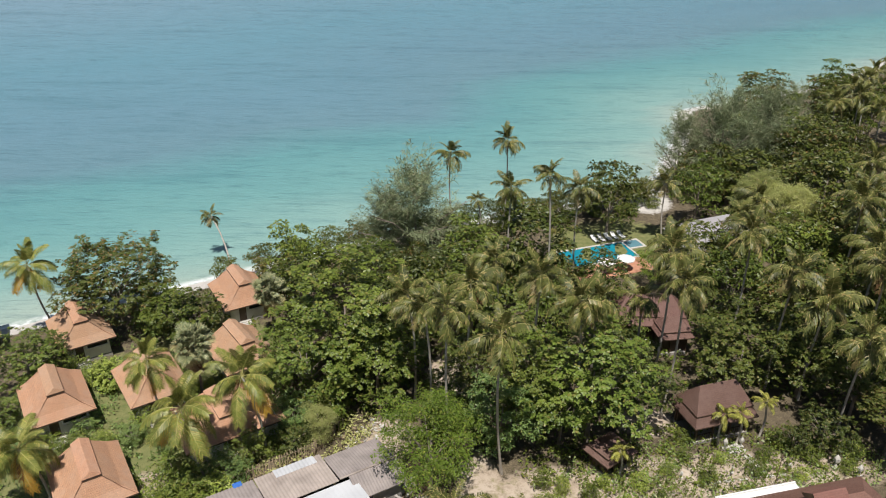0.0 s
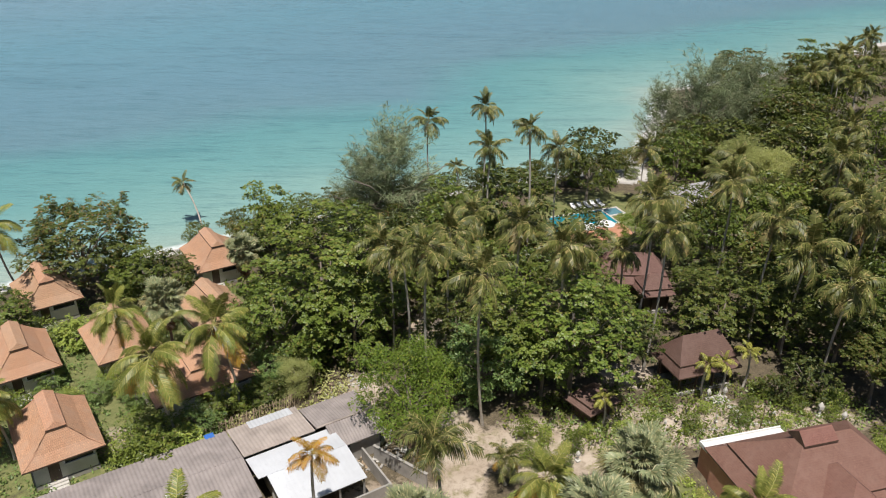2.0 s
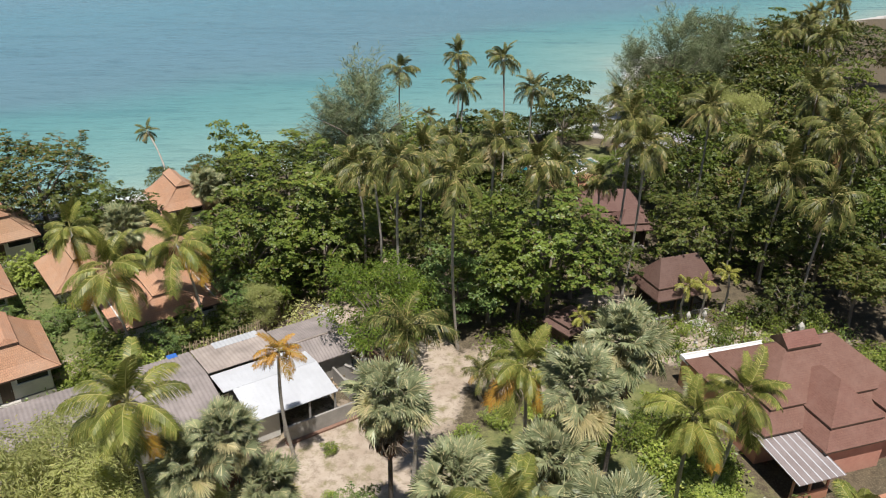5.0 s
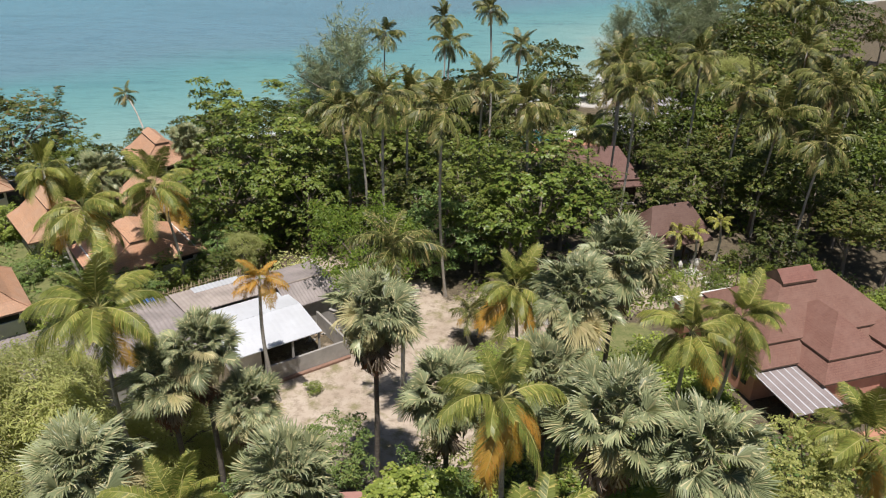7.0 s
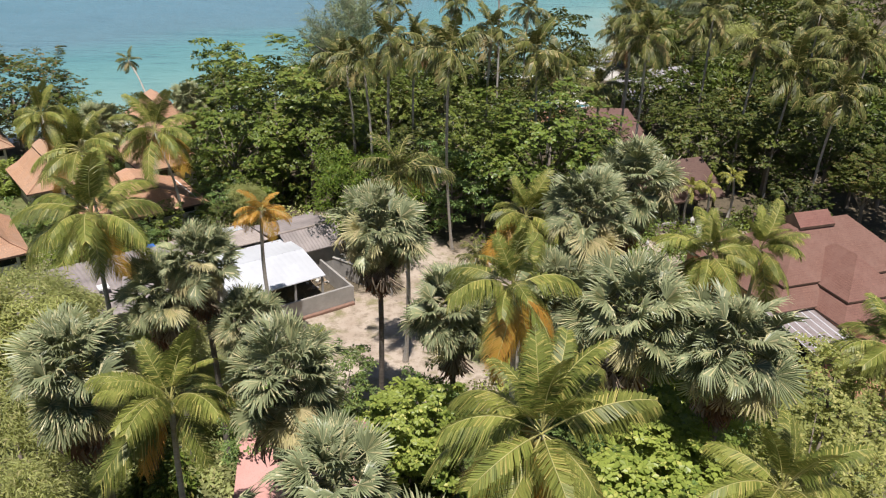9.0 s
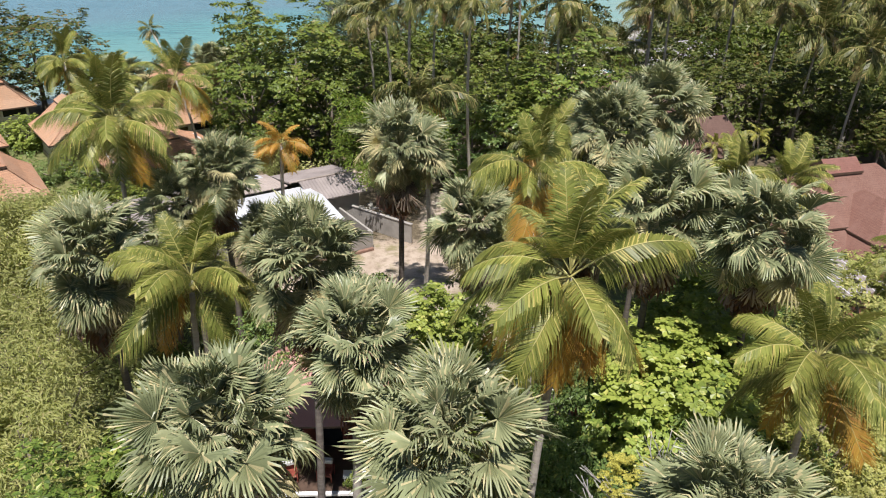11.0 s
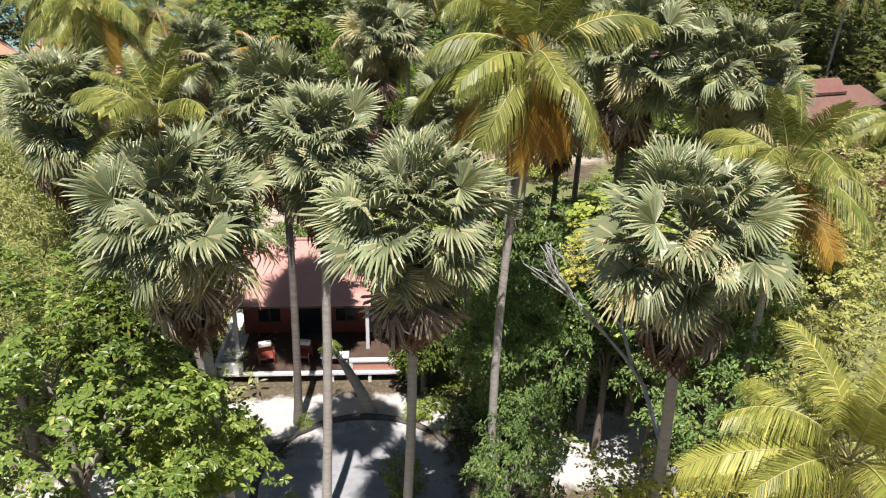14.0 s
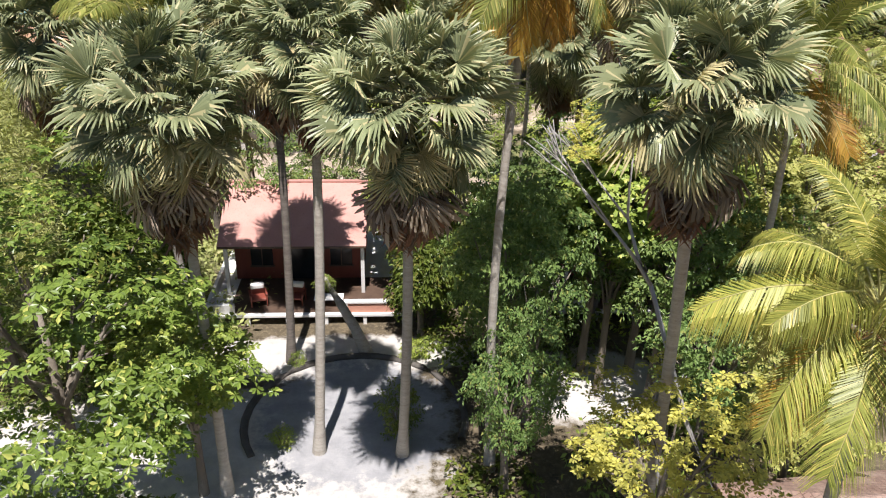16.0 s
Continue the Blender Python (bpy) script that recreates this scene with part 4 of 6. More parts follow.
def pale_tree(x, y, high, lean, seed=0, crown=0.0):
    """A thin pale tree that forks near its top; crown: radius of the sparse yellow leafage it still bears."""
    rnd, g = random.Random(seed), Geo()

    def grow(p, d, length, r, depth):
        q = p + d * length
        g.tube([p, p.lerp(q, 0.5) + Vector((rnd.uniform(-1, 1), rnd.uniform(-1, 1), 0)) * 0.05 * length, q], [r, r * 0.85, r * 0.65], 5)
        if depth:
            for k in range(2 if depth > 2 else 3):
                e = (d + Vector((rnd.uniform(-0.45, 0.45), rnd.uniform(-0.45, 0.45), rnd.uniform(0.0, 0.4)))).normalized()
                grow(q, e, length * (0.2 if depth == 4 else rnd.uniform(0.6, 0.85)), r * 0.62, depth - 1)
    way = Vector((lean[0], lean[1], high))
    grow(Vector((0, 0, -0.1)), way.normalized(), way.length * 0.7, 0.10, 4)
    ob = thing("bare_tree", pose(x, y, 0), "thin leaning tree with pale grey branches and few yellow leaves" if crown else "thin leafless tree with pale grey branches", "tree")
    part("stem", g.mesh("stem", PALEBARK), ob, "pale forked stem")
    if crown:
        part("crown", CROWNS["yellow"][0], ob, "sparse yellow-green leaves", Matrix.Translation(way) @ Matrix.Diagonal((crown, crown, crown * 0.8, 1)))
    return ob


PALEBARK = plain("pale_grey_bark", (0.42, 0.40, 0.37), (0.30, 0.28, 0.26), 3, 0.9)


def bush(x, y, r, tall=None, seed=0, bright=False, label="", name="shrub"):
    """A shrub: short stems and a leafy mound."""
    ob = thing(name, pose(x, y, 0), label or ("light green leafy shrub on sandy soil" if bright else "dark green leafy shrub on the ground"), "shrub", "shrubs")
    rnd = random.Random(seed)
    tall = tall or r * 0.8
    g = Geo()
    for k in range(5):
        w = 2 * math.pi * k / 5 + rnd.random()
        g.tube([(0, 0, -0.1), (math.cos(w) * r * 0.5, math.sin(w) * r * 0.5, tall)], [0.05, 0.015], 5)
    part("stem", g.mesh("stem", BARK), ob)
    part("foliage", CROWNS["bush"][1 if bright else 0], ob, "", pose(0, 0, tall * 0.75, 0, 0, rnd.uniform(0, 360)) @ Matrix.Diagonal((r, r, tall, 1)))
    return ob


# ---- buildings ----
def tiered_roof(g, lx, ly, z0, z1, tiers, gap=0.18, mat=0, edge=1, hip=1.0):
    """A hipped roof in stepped tiers from the eave at z0 to the ridge at z1, centred on the origin; lx and ly are its half sizes.
    hip: how far the short sides slope in, as a share of the long ones.
    tiers: shares of the way up at which a new tier begins, each lifted by gap over the one below."""
    stops = [0.0, *tiers, 1.0]
    lift = 0.0
    run = min(lx, ly)
    for i, (a, b) in enumerate(zip(stops, stops[1:])):
        b2 = min(1.0, b + 0.04) if b < 1 else 1.0
        def ring(s):
            k = run * s
            return lx - k * hip, ly - k, z0 + (z1 - z0 - gap * len(tiers)) * s + lift
        x0, y0, h0 = ring(a)
        x1, y1, h1 = ring(b2)
        x1, y1 = max(x1, 0.001), max(y1, 0.001)
        lo = [(-x0, -y0, h0), (x0, -y0, h0), (x0, y0, h0), (-x0, y0, h0)]
        hi = [(-x1, -y1, h1), (x1, -y1, h1), (x1, y1, h1), (-x1, y1, h1)]
        for k in range(4):
            k2 = (k + 1) % 4
            g.slope((lo[k], lo[k2], hi[k2], hi[k]), mat)
            drop = 0.14
            p, q = lo[k], lo[k2]
            g.face(((p[0], p[1], p[2] - drop), (q[0], q[1], q[2] - drop), q, p), edge)
        g.face([(p[0], p[1], p[2] - 0.14) for p in reversed(lo)], edge)
        lift += gap
    return g


def cottage(x, y, turn, lx=4.0, ly=4.5, door=0.3, base=0.5, eave=3.1, top=6.35, seed=0, steps_at=True):
    """A square resort cottage: white walls, tiled hipped roof with a raised gablet, dark door and steps on the side that faces -y."""
    ob = thing("cottage", pose(x, y, 0, 0, 0, turn), "white-walled resort cottage with a salmon tiled two-tier roof", "cottage", "resort cottages")
    wx, wy = lx - 0.85, ly - 0.85
    part("plinth", Geo().box(-wx - 0.1, wx + 0.1, -wy - 0.1, wy + 0.1, 0, base, 0, 0.03).mesh("plinth", CEMENT), ob)
    h = eave + 0.35
    for k, (a, b, c, d) in enumerate(((-wx, wx, -wy, -wy + 0.2), (-wx, wx, wy - 0.2, wy), (-wx, -wx + 0.2, -wy + 0.2, wy - 0.2), (wx - 0.2, wx, -wy + 0.2, wy - 0.2))):
        part("wall", Geo().box(a, b, c, d, base, h).mesh("wall", PLASTER), ob)
    g = Geo()
    ux, uy, zu = 0.9 + max(0.0, lx - 3.6) * 0.25, ly * 0.68, eave + (top - eave) * 0.82
    ix, iy, zl = ux - 0.2, uy - 0.2, zu - 0.1
    lo = [(-lx, -ly, eave), (lx, -ly, eave), (lx, ly, eave), (-lx, ly, eave)]
    hi = [(-ix, -iy, zl), (ix, -iy, zl), (ix, iy, zl), (-ix, iy, zl)]
    for i in range(4):
        j = (i + 1) % 4
        sag = Vector((0, 0, 0.2))
        mid_lo, mid_hi = Vector(lo[i]).lerp(Vector(hi[i]), 0.42) - sag, Vector(lo[j]).lerp(Vector(hi[j]), 0.42) - sag
        g.slope((lo[i], lo[j], mid_hi, mid_lo)).slope((mid_lo, mid_hi, hi[j], hi[i]))
        p, q = lo[i], lo[j]
        g.face(((p[0], p[1], p[2] - 0.16), (q[0], q[1], q[2] - 0.16), q, p), 1)
    g.face([(p[0], p[1], p[2] - 0.16) for p in reversed(lo)], 1)
    roof = part("roof", g.mesh("roof", TILE, WOOD_DARK), ob, "weathered salmon tile roof")
    for i in range(4):
        a, b = Vector(lo[i]), Vector(hi[i])
        m = a.lerp(b, 0.42) - Vector((0, 0, 0.2))
        part("hip_cap", Geo().tube([a, m, b], [0.07, 0.07, 0.07], 5).mesh("hip_cap", TILE_CAP), roof)
    g = Geo()
    for s in (-1, 1):
        g.slope(((s * ux, -uy * s, zu), (s * ux, uy * s, zu), (0, uy * s * 0.93, top), (0, -uy * s * 0.93, top)))
        g.face(((s * ux, -uy * s, zu - 0.16), (s * ux, uy * s, zu - 0.16), (s * ux, uy * s, zu), (s * ux, -uy * s, zu)), 1)
        g.slope(((s * ux, s * uy, zu), (-s * ux, s * uy, zu), (0, s * uy * 0.93, top)))
        g.face(((s * ux, s * uy, zu - 0.16), (-s * ux, s * uy, zu - 0.16), (-s * ux, s * uy, zu), (s * ux, s * uy, zu)), 1)
    g.face(((-ux, -uy, zu - 0.16), (-ux, uy, zu - 0.16), (ux, uy, zu - 0.16), (ux, -uy, zu - 0.16)), 1)
    part("upper_roof", g.mesh("upper_roof", TILE, WOOD_DARK), ob, "raised salmon tile gablet with a dark edge")
    dx = wx * door
    d = part("door", Geo().box(dx - 0.5, dx + 0.5, -wy - 0.06, -wy + 0.02, base, base + 2.05, 0, 0.01).mesh("door", WOOD_DARK), ob, "dark brown wooden door")
    part("handle", Geo().box(dx + 0.34, dx + 0.4, -wy - 0.1, -wy - 0.061, base + 0.95, base + 1.1).mesh("handle", CEMENT), d)
    q, half = wx * 0.45, wx * 0.47
    # Flat dark panel on the wall, coloured as the shade within the verandah.
    w = part("verandah_opening", Geo().box(q - half, q + half, -wy - 0.03, -wy + 0.01, base + 1.5, base + 2.3).mesh("verandah_opening", GLASS_DARK), ob, "dark panel for the shade inside the verandah")
    part("ledge", Geo().box(q - half - 0.1, q + half + 0.1, -wy - 0.16, -wy - 0.002, base + 1.4, base + 1.5, 0, 0.01).mesh("ledge", WHITE), w, "white parapet ledge")
    for sx in (-half - 0.03, half + 0.03):
        part("post", Geo().box(q + sx - 0.07, q + sx + 0.07, -wy - 0.1, -wy - 0.002, base + 1.5, base + 2.4).mesh("post", WHITE), w)
    w = part("window", Geo().box(wx - 0.01, wx + 0.03, -0.9, 0.9, base + 0.85, base + 1.95).mesh("window", GLASS_DARK), ob, "dark glazed window")
    if steps_at:
        for i in range(4):
            part("step", Geo().box(dx - 0.9, dx + 0.9, -wy - 0.1 - 0.34 * (i + 1), -wy - 0.1 - 0.34 * i, 0, base - base * (i + 0.5) / 4, 0, 0.01).mesh("step", STONE), ob)
    return ob


TILE_CAP = plain("pale_ridge_mortar", (0.56, 0.33, 0.21), (0.48, 0.26, 0.16), 2, 0.85)
cottage(-47.9, 85.6, 34, 3.55, 4.4, -0.36)
cottage(-44.5, 70.9, 34, 3.55, 4.4, -0.36)
cottage(-35.2, 58.1, 33, 3.6, 4.5, -0.36)
cottage(-29.1, 95.7, 31, 3.55, 4.4, -0.36)
cottage(-25.6, 81.0, 36, 3.55, 4.4, -0.36)
cottage(-34.8, 74.7, 35, 3.55, 4.4, -0.36)
cottage(-24.4, 68.6, 33, 5.6, 4.2, -0.1, 0.3, 2.7, 5.3)
cottage(-63.0, 86.0, 32, 3.55, 4.4, -0.36)


def corrugated(g, u0, u1, v0, z0, v1, z1, mat=0, pitch=0.30, deep=0.05, stripes=0, thick=0.03):
    """A ribbed roof sheet: ribs run down the slope from v0 to v1; its edge has thickness. stripes: every nth rib takes the next material."""
    n = max(2, int(round((u1 - u0) / pitch * 2)))
    for k in range(n):
        a, b = u0 + (u1 - u0) * k / n, u0 + (u1 - u0) * (k + 1) / n
        ha, hb = (deep, 0) if k % 2 else (0, deep)
        q = mat + (1 if stripes and (k // 2) % stripes == 0 else 0)
        g.face(((a, v0, z0 + ha), (b, v0, z0 + hb), (b, v1, z1 + hb), (a, v1, z1 + ha)), q)
        g.face(((a, v0, z0 + ha - thick - 0.04), (b, v0, z0 + hb - thick - 0.04), (b, v0, z0 + hb), (a, v0, z0 + ha)), q)
        g.face(((a, v1, z1 + ha), (b, v1, z1 + hb), (b, v1, z1 + hb - thick - 0.04), (a, v1, z1 + ha - thick - 0.04)), q)
    for u in (u0, u1):
        g.face(((u, v0, z0 - thick - 0.04), (u, v1, z1 - thick - 0.04), (u, v1, z1 + deep), (u, v0, z0 + deep)), mat)
    g.face(((u0, v0, z0 - thick - 0.04), (u1, v0, z0 - thick - 0.04), (u1, v1, z1 - thick - 0.04), (u0, v1, z1 - thick - 0.04)), mat)
    return g


def boxes(*rows):
    g = Geo()
    for r in rows:
        g.box(*r)
    return g


# the long low service building
shed = thing("service_building", pose(-14, 55, 0, 0, 0, 31), "long low building with weathered corrugated roofs and white sheets", "building")
part("roof", corrugated(Geo(), -34, -2.6, 0.4, 3.55, 5.5, 2.85, 0, 0.36).mesh("roof", CORR_GREY), shed, "grey corrugated fibre-cement roof")
part("roof", corrugated(Geo(), -34, -2.6, -4.6, 2.85, 0.36, 3.56, 0, 0.36).mesh("roof", CORR_GREY), shed, "grey corrugated fibre-cement roof")
part("roof", corrugated(Geo(), -2.5, 4.6, 0.3, 3.5, 5.5, 2.9, 0, 0.36).mesh("roof", CORR), shed, "stained brown corrugated roof")
part("roof", corrugated(Geo(), 4.7, 10.9, 0.25, 3.75, 4.7, 2.95, 0, 0.30).mesh("roof", CORR_GREY), shed, "grey corrugated roof")
part("roof", corrugated(Geo(), 5.6, 10.9, -2.4, 2.75, 0.2, 3.75, 0, 0.30).mesh("roof", CORR_GREY), shed, "grey corrugated roof")
part("ridge_cap", Geo().tube([(4.7, 0.22, 3.8), (10.95, 0.22, 3.8)], [0.11, 0.11], 6).mesh("ridge_cap", CORR), shed)
part("roof", corrugated(Geo(), -2.4, 6.2, -3.2, 3.62, 0.2, 3.25, 0, 0.5, 0.012).mesh("roof", SHEET_WHITE), shed, "white metal roof sheet")
part("roof", corrugated(Geo(), -1.6, 6.2, -7.4, 2.95, -3.24, 3.63, 0, 0.5, 0.012).mesh("roof", SHEET_WHITE), shed, "white metal roof sheet")
part("roof_sheet", corrugated(Geo(), -0.5, 3.9, 4.3, 3.09, 5.6, 2.95, 0, 0.4, 0.04).mesh("roof_sheet", SHEET_WHITE), shed, "white sheets along the eave")
part("wall", boxes((-33.6, -2.6, 4.9, 5.1, 0, 2.8), (-33.6, -2.6, -4.1, -3.9, 0, 2.8)).mesh("wall", CEMENT), shed)
part("wall", boxes((-2.6, 10.4, 4.0, 4.2, 0, 2.85), (10.2, 10.4, -1.9, 4.0, 0, 2.8), (7.2, 10.2, -1.9, -1.75, 0, 2.5)).mesh("wall", CEMENT), shed)
part("wall", boxes((-1.0, -0.85, -6.7, 0, 0, 2.9), (-0.85, 1.0, -6.7, -6.55, 0, 2.6), (-0.9, 5.6, -1.2, -1.0, 0, 3.2)).mesh("wall", PLASTER), shed)
for u in (1.2, 3.6, 6.0):
    part("post", Geo().box(u - 0.08, u + 0.08, -7.2, -7.04, 0, 2.95).mesh("post", CEMENT), shed)
part("blue_sheet", Geo().box(-4.6, -3.7, 5.2, 5.9, 2.84, 2.93, 0, 0.01).mesh("blue_sheet", BLUE), shed, "blue plastic sheet at the eave")
part("vent", Geo().tube([(-9.5, -1.5, 3.2), (-9.5, -1.5, 3.75)], [0.14, 0.14], 8).box(-9.9, -9.1, -1.9, -1.1, 3.66, 3.80).mesh("vent", WHITE), shed, "white roof vent")
part("vent", Geo().tube([(-11.6, -2.6, 3.05), (-11.6, -2.6, 3.6)], [0.14, 0.14], 8).box(-12.0, -11.2, -3.0, -2.2, 3.51, 3.65).mesh("vent", WHITE), shed, "white roof vent")

RUST = plain("rust_brown_render", (0.20, 0.11, 0.075), (0.28, 0.17, 0.12), 2, 0.9)
yard = thing("yard_wall", pose(-14, 55, 0, 0, 0, 31), "plain cement yard wall with a low footing", "wall")
part("wall", Geo().box(1.0, 8.2, -8.1, -7.9, 0, 1.7, 0, 0.02).mesh("wall", CEMENT), yard)
part("footing", Geo().box(0.9, 8.3, -8.4, -7.7, 0, 0.22, 0, 0.02).mesh("footing", RUST), yard)
part("wall", Geo().box(8.2, 8.4, -8.1, -2.2, 0, 1.6, 0, 0.02).mesh("wall", CEMENT), yard)
yard2 = thing("boundary_wall", pose(-4.6, 57.5, 0, 0, 0, -38), "plain cement boundary wall beside the yard", "wall")
part("wall", Geo().box(0, 6.5, -0.1, 0.1, 0, 1.7, 0, 0.02).mesh("wall", CEMENT), yard2)
part("coping", Geo().box(-0.05, 6.55, -0.15, 0.15, 1.7, 1.78, 0, 0.01).mesh("coping", CEMENT), yard2)


def stake_fence(points, high, label):
    """A fence of upright bamboo stakes on two rails."""
    ob = thing("stake_fence", pose(points[0][0], points[0][1], 0), label, "fence")
    o = Vector((*points[0], 0))
    rnd = random.Random(8)
    stakes = []
    for w in range(3):
        q = Geo().tube([(0, 0, 0), (rnd.uniform(-0.06, 0.06), rnd.uniform(-0.06, 0.06), high * rnd.uniform(0.92, 1.1))], [0.05, 0.035], 5)
        stakes.append(q.mesh("stake", BAMBOO))
    for a, b in zip(points, points[1:]):
        a, b = Vector((*a, 0)) - o, Vector((*b, 0)) - o
        n = int((b - a).length / 0.24)
        for k in range(n):
            p = a.lerp(b, k / n)
            part("stake", stakes[k % 3], ob, "", pose(p.x, p.y, 0, rnd.uniform(-4, 4), rnd.uniform(-6, 6), 0))
        for z in (0.5, high * 0.8):
            part("rail", Geo().tube([a + Vector((0, 0, z)), b + Vector((0, 0, z))], [0.035, 0.035], 5).mesh("rail", BAMBOO), ob)
    return ob


BAMBOO = plain("weathered_bamboo", (0.36, 0.27, 0.17), (0.25, 0.19, 0.13), 3, 0.8)
stake_fence([(-24.5, 58.0), (-14.2, 65.0), (-11.3, 69.4)], 2.0, "weathered bamboo stake fence behind the long building")

# the large brown-roofed house
villa = thing("villa", pose(35, 50, 0, 0, 0, 14), "large house with a stepped brown shingle roof", "house")


def moved(g, u, v):
    g.v = [(x + u, y + v, z) for x, y, z in g.v]
    return g


part("roof", moved(tiered_roof(Geo(), 8.0, 5.6, 3.4, 8.0, (0.24,), 0.3), 1.2, 1.2).mesh("roof", TILE_BROWN, WOOD_DARK), villa, "stepped brown shingle roof")
part("wing_roof", moved(tiered_roof(Geo(), 3.8, 4.9, 3.25, 6.9, (0.30,), 0.3), 0.5, -2.4).mesh("wing_roof", TILE_BROWN, WOOD_DARK), villa, "stepped brown shingle wing roof")
part("wing_roof", moved(tiered_roof(Geo(), 4.6, 3.4, 3.05, 5.6, (0.34,), 0.3), 8.0, -3.8).mesh("wing_roof", TILE_BROWN, WOOD_DARK), villa, "stepped brown shingle wing roof")
g = Geo()
for s in (-1, 1):
    g.slope(((-s * 1.75, 1.5 - s * 1.1, 7.75), (s * 1.75, 1.5 - s * 1.1, 7.75), (s * 1.7, 1.5, 8.6), (-s * 1.7, 1.5, 8.6)))
    g.face(((-s * 1.75, 1.5 - s * 1.1, 7.55), (s * 1.75, 1.5 - s * 1.1, 7.55), (s * 1.75, 1.5 - s * 1.1, 7.75), (-s * 1.75, 1.5 - s * 1.1, 7.75)), 1)
    g.face(((s * 1.75, 0.4, 7.75), (s * 1.75, 2.6, 7.75), (s * 1.7, 1.5, 8.6)), 1)
    g.face(((s * 1.75, 0.4, 7.55), (s * 1.75, 2.6, 7.55), (s * 1.75, 2.6, 7.75), (s * 1.75, 0.4, 7.75)), 1)
g.face(((-1.75, 0.4, 7.55), (1.75, 0.4, 7.55), (1.75, 2.6, 7.55), (-1.75, 2.6, 7.55)), 1)
part("ridge_gablet", g.mesh("ridge_gablet", TILE_BROWN, WOOD_DARK), villa)
part("flat_roof", boxes((-6.5, 2.4, 6.5, 7.7, 2.9, 3.1), (-6.5, 2.4, 7.7, 7.85, 2.9, 3.3), (-6.6, -6.45, 6.5, 7.85, 2.9, 3.3)).mesh("flat_roof", WHITE), villa, "white flat roof with a low parapet")
part("wall", boxes((-6.6, 8.4, 5.4, 5.6, 0, 3.4), (-6.6, -6.4, -3.8, 5.4, 0, 3.4), (-6.4, -3.2, -3.8, -3.6, 0, 3.4)).mesh("wall", SALMON), villa)
part("wall", boxes((-3.2, -3.0, -6.8, -3.8, 0, 3.2), (-3.0, 3.2, -6.8, -6.6, 0, 3.2), (3.2, 12.0, -6.2, -6.0, 0, 3.0)).mesh("wall", SALMON), villa)
part("wall", boxes((-6.3, 2.2, 7.5, 7.7, 0, 2.9), (-6.4, -6.2, 5.6, 7.7, 0, 2.9)).mesh("wall", SALMON), villa)
for k in range(5):
    part("window", Geo().box(-6.66, -6.6, -3.0 + k * 1.0, -2.4 + k * 1.0, 1.0, 2.6).mesh("window", GLASS_DARK), villa, "dark narrow window")
part("lean_to_roof", corrugated(Geo(), -7.3, -2.9, -9.2, 2.7, -3.2, 3.15, 0, 0.10, 0.02, 7).mesh("lean_to_roof", SHEET_BROWN, SHEET_WHITE), villa, "ribbed brown sheet with white stripes")
for u in (-7.0, -5.3, -3.6):
    part("post", Geo().box(u - 0.08, u + 0.08, -8.5, -8.34, 0, 2.62).mesh("post", SALMON), villa)
part("low_wall", Geo().box(-7.08, -3.5, -8.55, -8.4, 0, 1.0, 0, 0.02).mesh("low_wall", TERRACOTTA), villa)
part("lean_to_roof", corrugated(Geo(), 4.6, 8.0, -9.4, 2.5, -6.4, 3.0, 0, 0.10, 0.02, 7).mesh("lean_to_roof", SHEET_BROWN, SHEET_WHITE), villa, "ribbed brown sheet with white stripes")
part("terrace", Geo().box(-5.2, 6, -13.2, -9.6, -0.05, 0.06, 0, 0.02).mesh("terrace", TERRACOTTA), villa, "terracotta paved terrace")


BALUSTER = Geo().box(-0.025, 0.025, -0.02, 0.02, 0, 0.8).mesh("baluster", WOOD_DARK)


def open_pavilion(x, y, turn, lx, ly, eave, top, label, walls=False, hip=1.0, name="pavilion"):
    ob = thing(name, pose(x, y, 0, 0, 0, turn), label, "pavilion")
    part("roof", tiered_roof(Geo(), lx, ly, eave, top, (0.24,), 0.32, hip=hip).mesh("roof", TILE_DARK, WOOD_DARK), ob, "stepped dark brown shingle roof")
    wx, wy = lx - 0.8, ly - 0.8
    part("floor_slab", Geo().box(-wx - 0.2, wx + 0.2, -wy - 0.2, wy + 0.2, 0, 0.4, 0, 0.02).mesh("floor_slab", CEMENT), ob)
    for a in (-1, -0.33, 0.33, 1):
        for b in (-1, 1):
            part("post", Geo().box(a * wx - 0.1, a * wx + 0.1, b * wy - 0.1, b * wy + 0.1, 0.4, eave + 0.2).mesh("post", WOOD_DARK), ob)
    part("back_wall", Geo().box(-wx, wx, wy - 0.35, wy - 0.2, 0.4, eave + 0.1).mesh("back_wall", WOOD_DARK), ob)
    if walls:
        part("wall", boxes((-wx, wx, -wy + 0.2, -wy + 0.35, 0.4, eave), (-wx, -wx + 0.15, -wy + 0.35, wy - 0.35, 0.4, eave), (wx - 0.15, wx, -wy + 0.35, wy - 0.35, 0.4, eave)).mesh("wall", WOOD_DARK), ob)
    else:
        for a, b in ((-1, -0.33), (0.33, 1)):
            part("rail", Geo().box(a * wx, b * wx, -wy - 0.04, -wy + 0.04, 1.2, 1.28).mesh("rail", WOOD_DARK), ob)
            for k in range(1, int((b - a) * wx / 0.3)):
                part("baluster", BALUSTER, ob, "", pose(a * wx + k * 0.3, -wy, 0.4))
    return ob


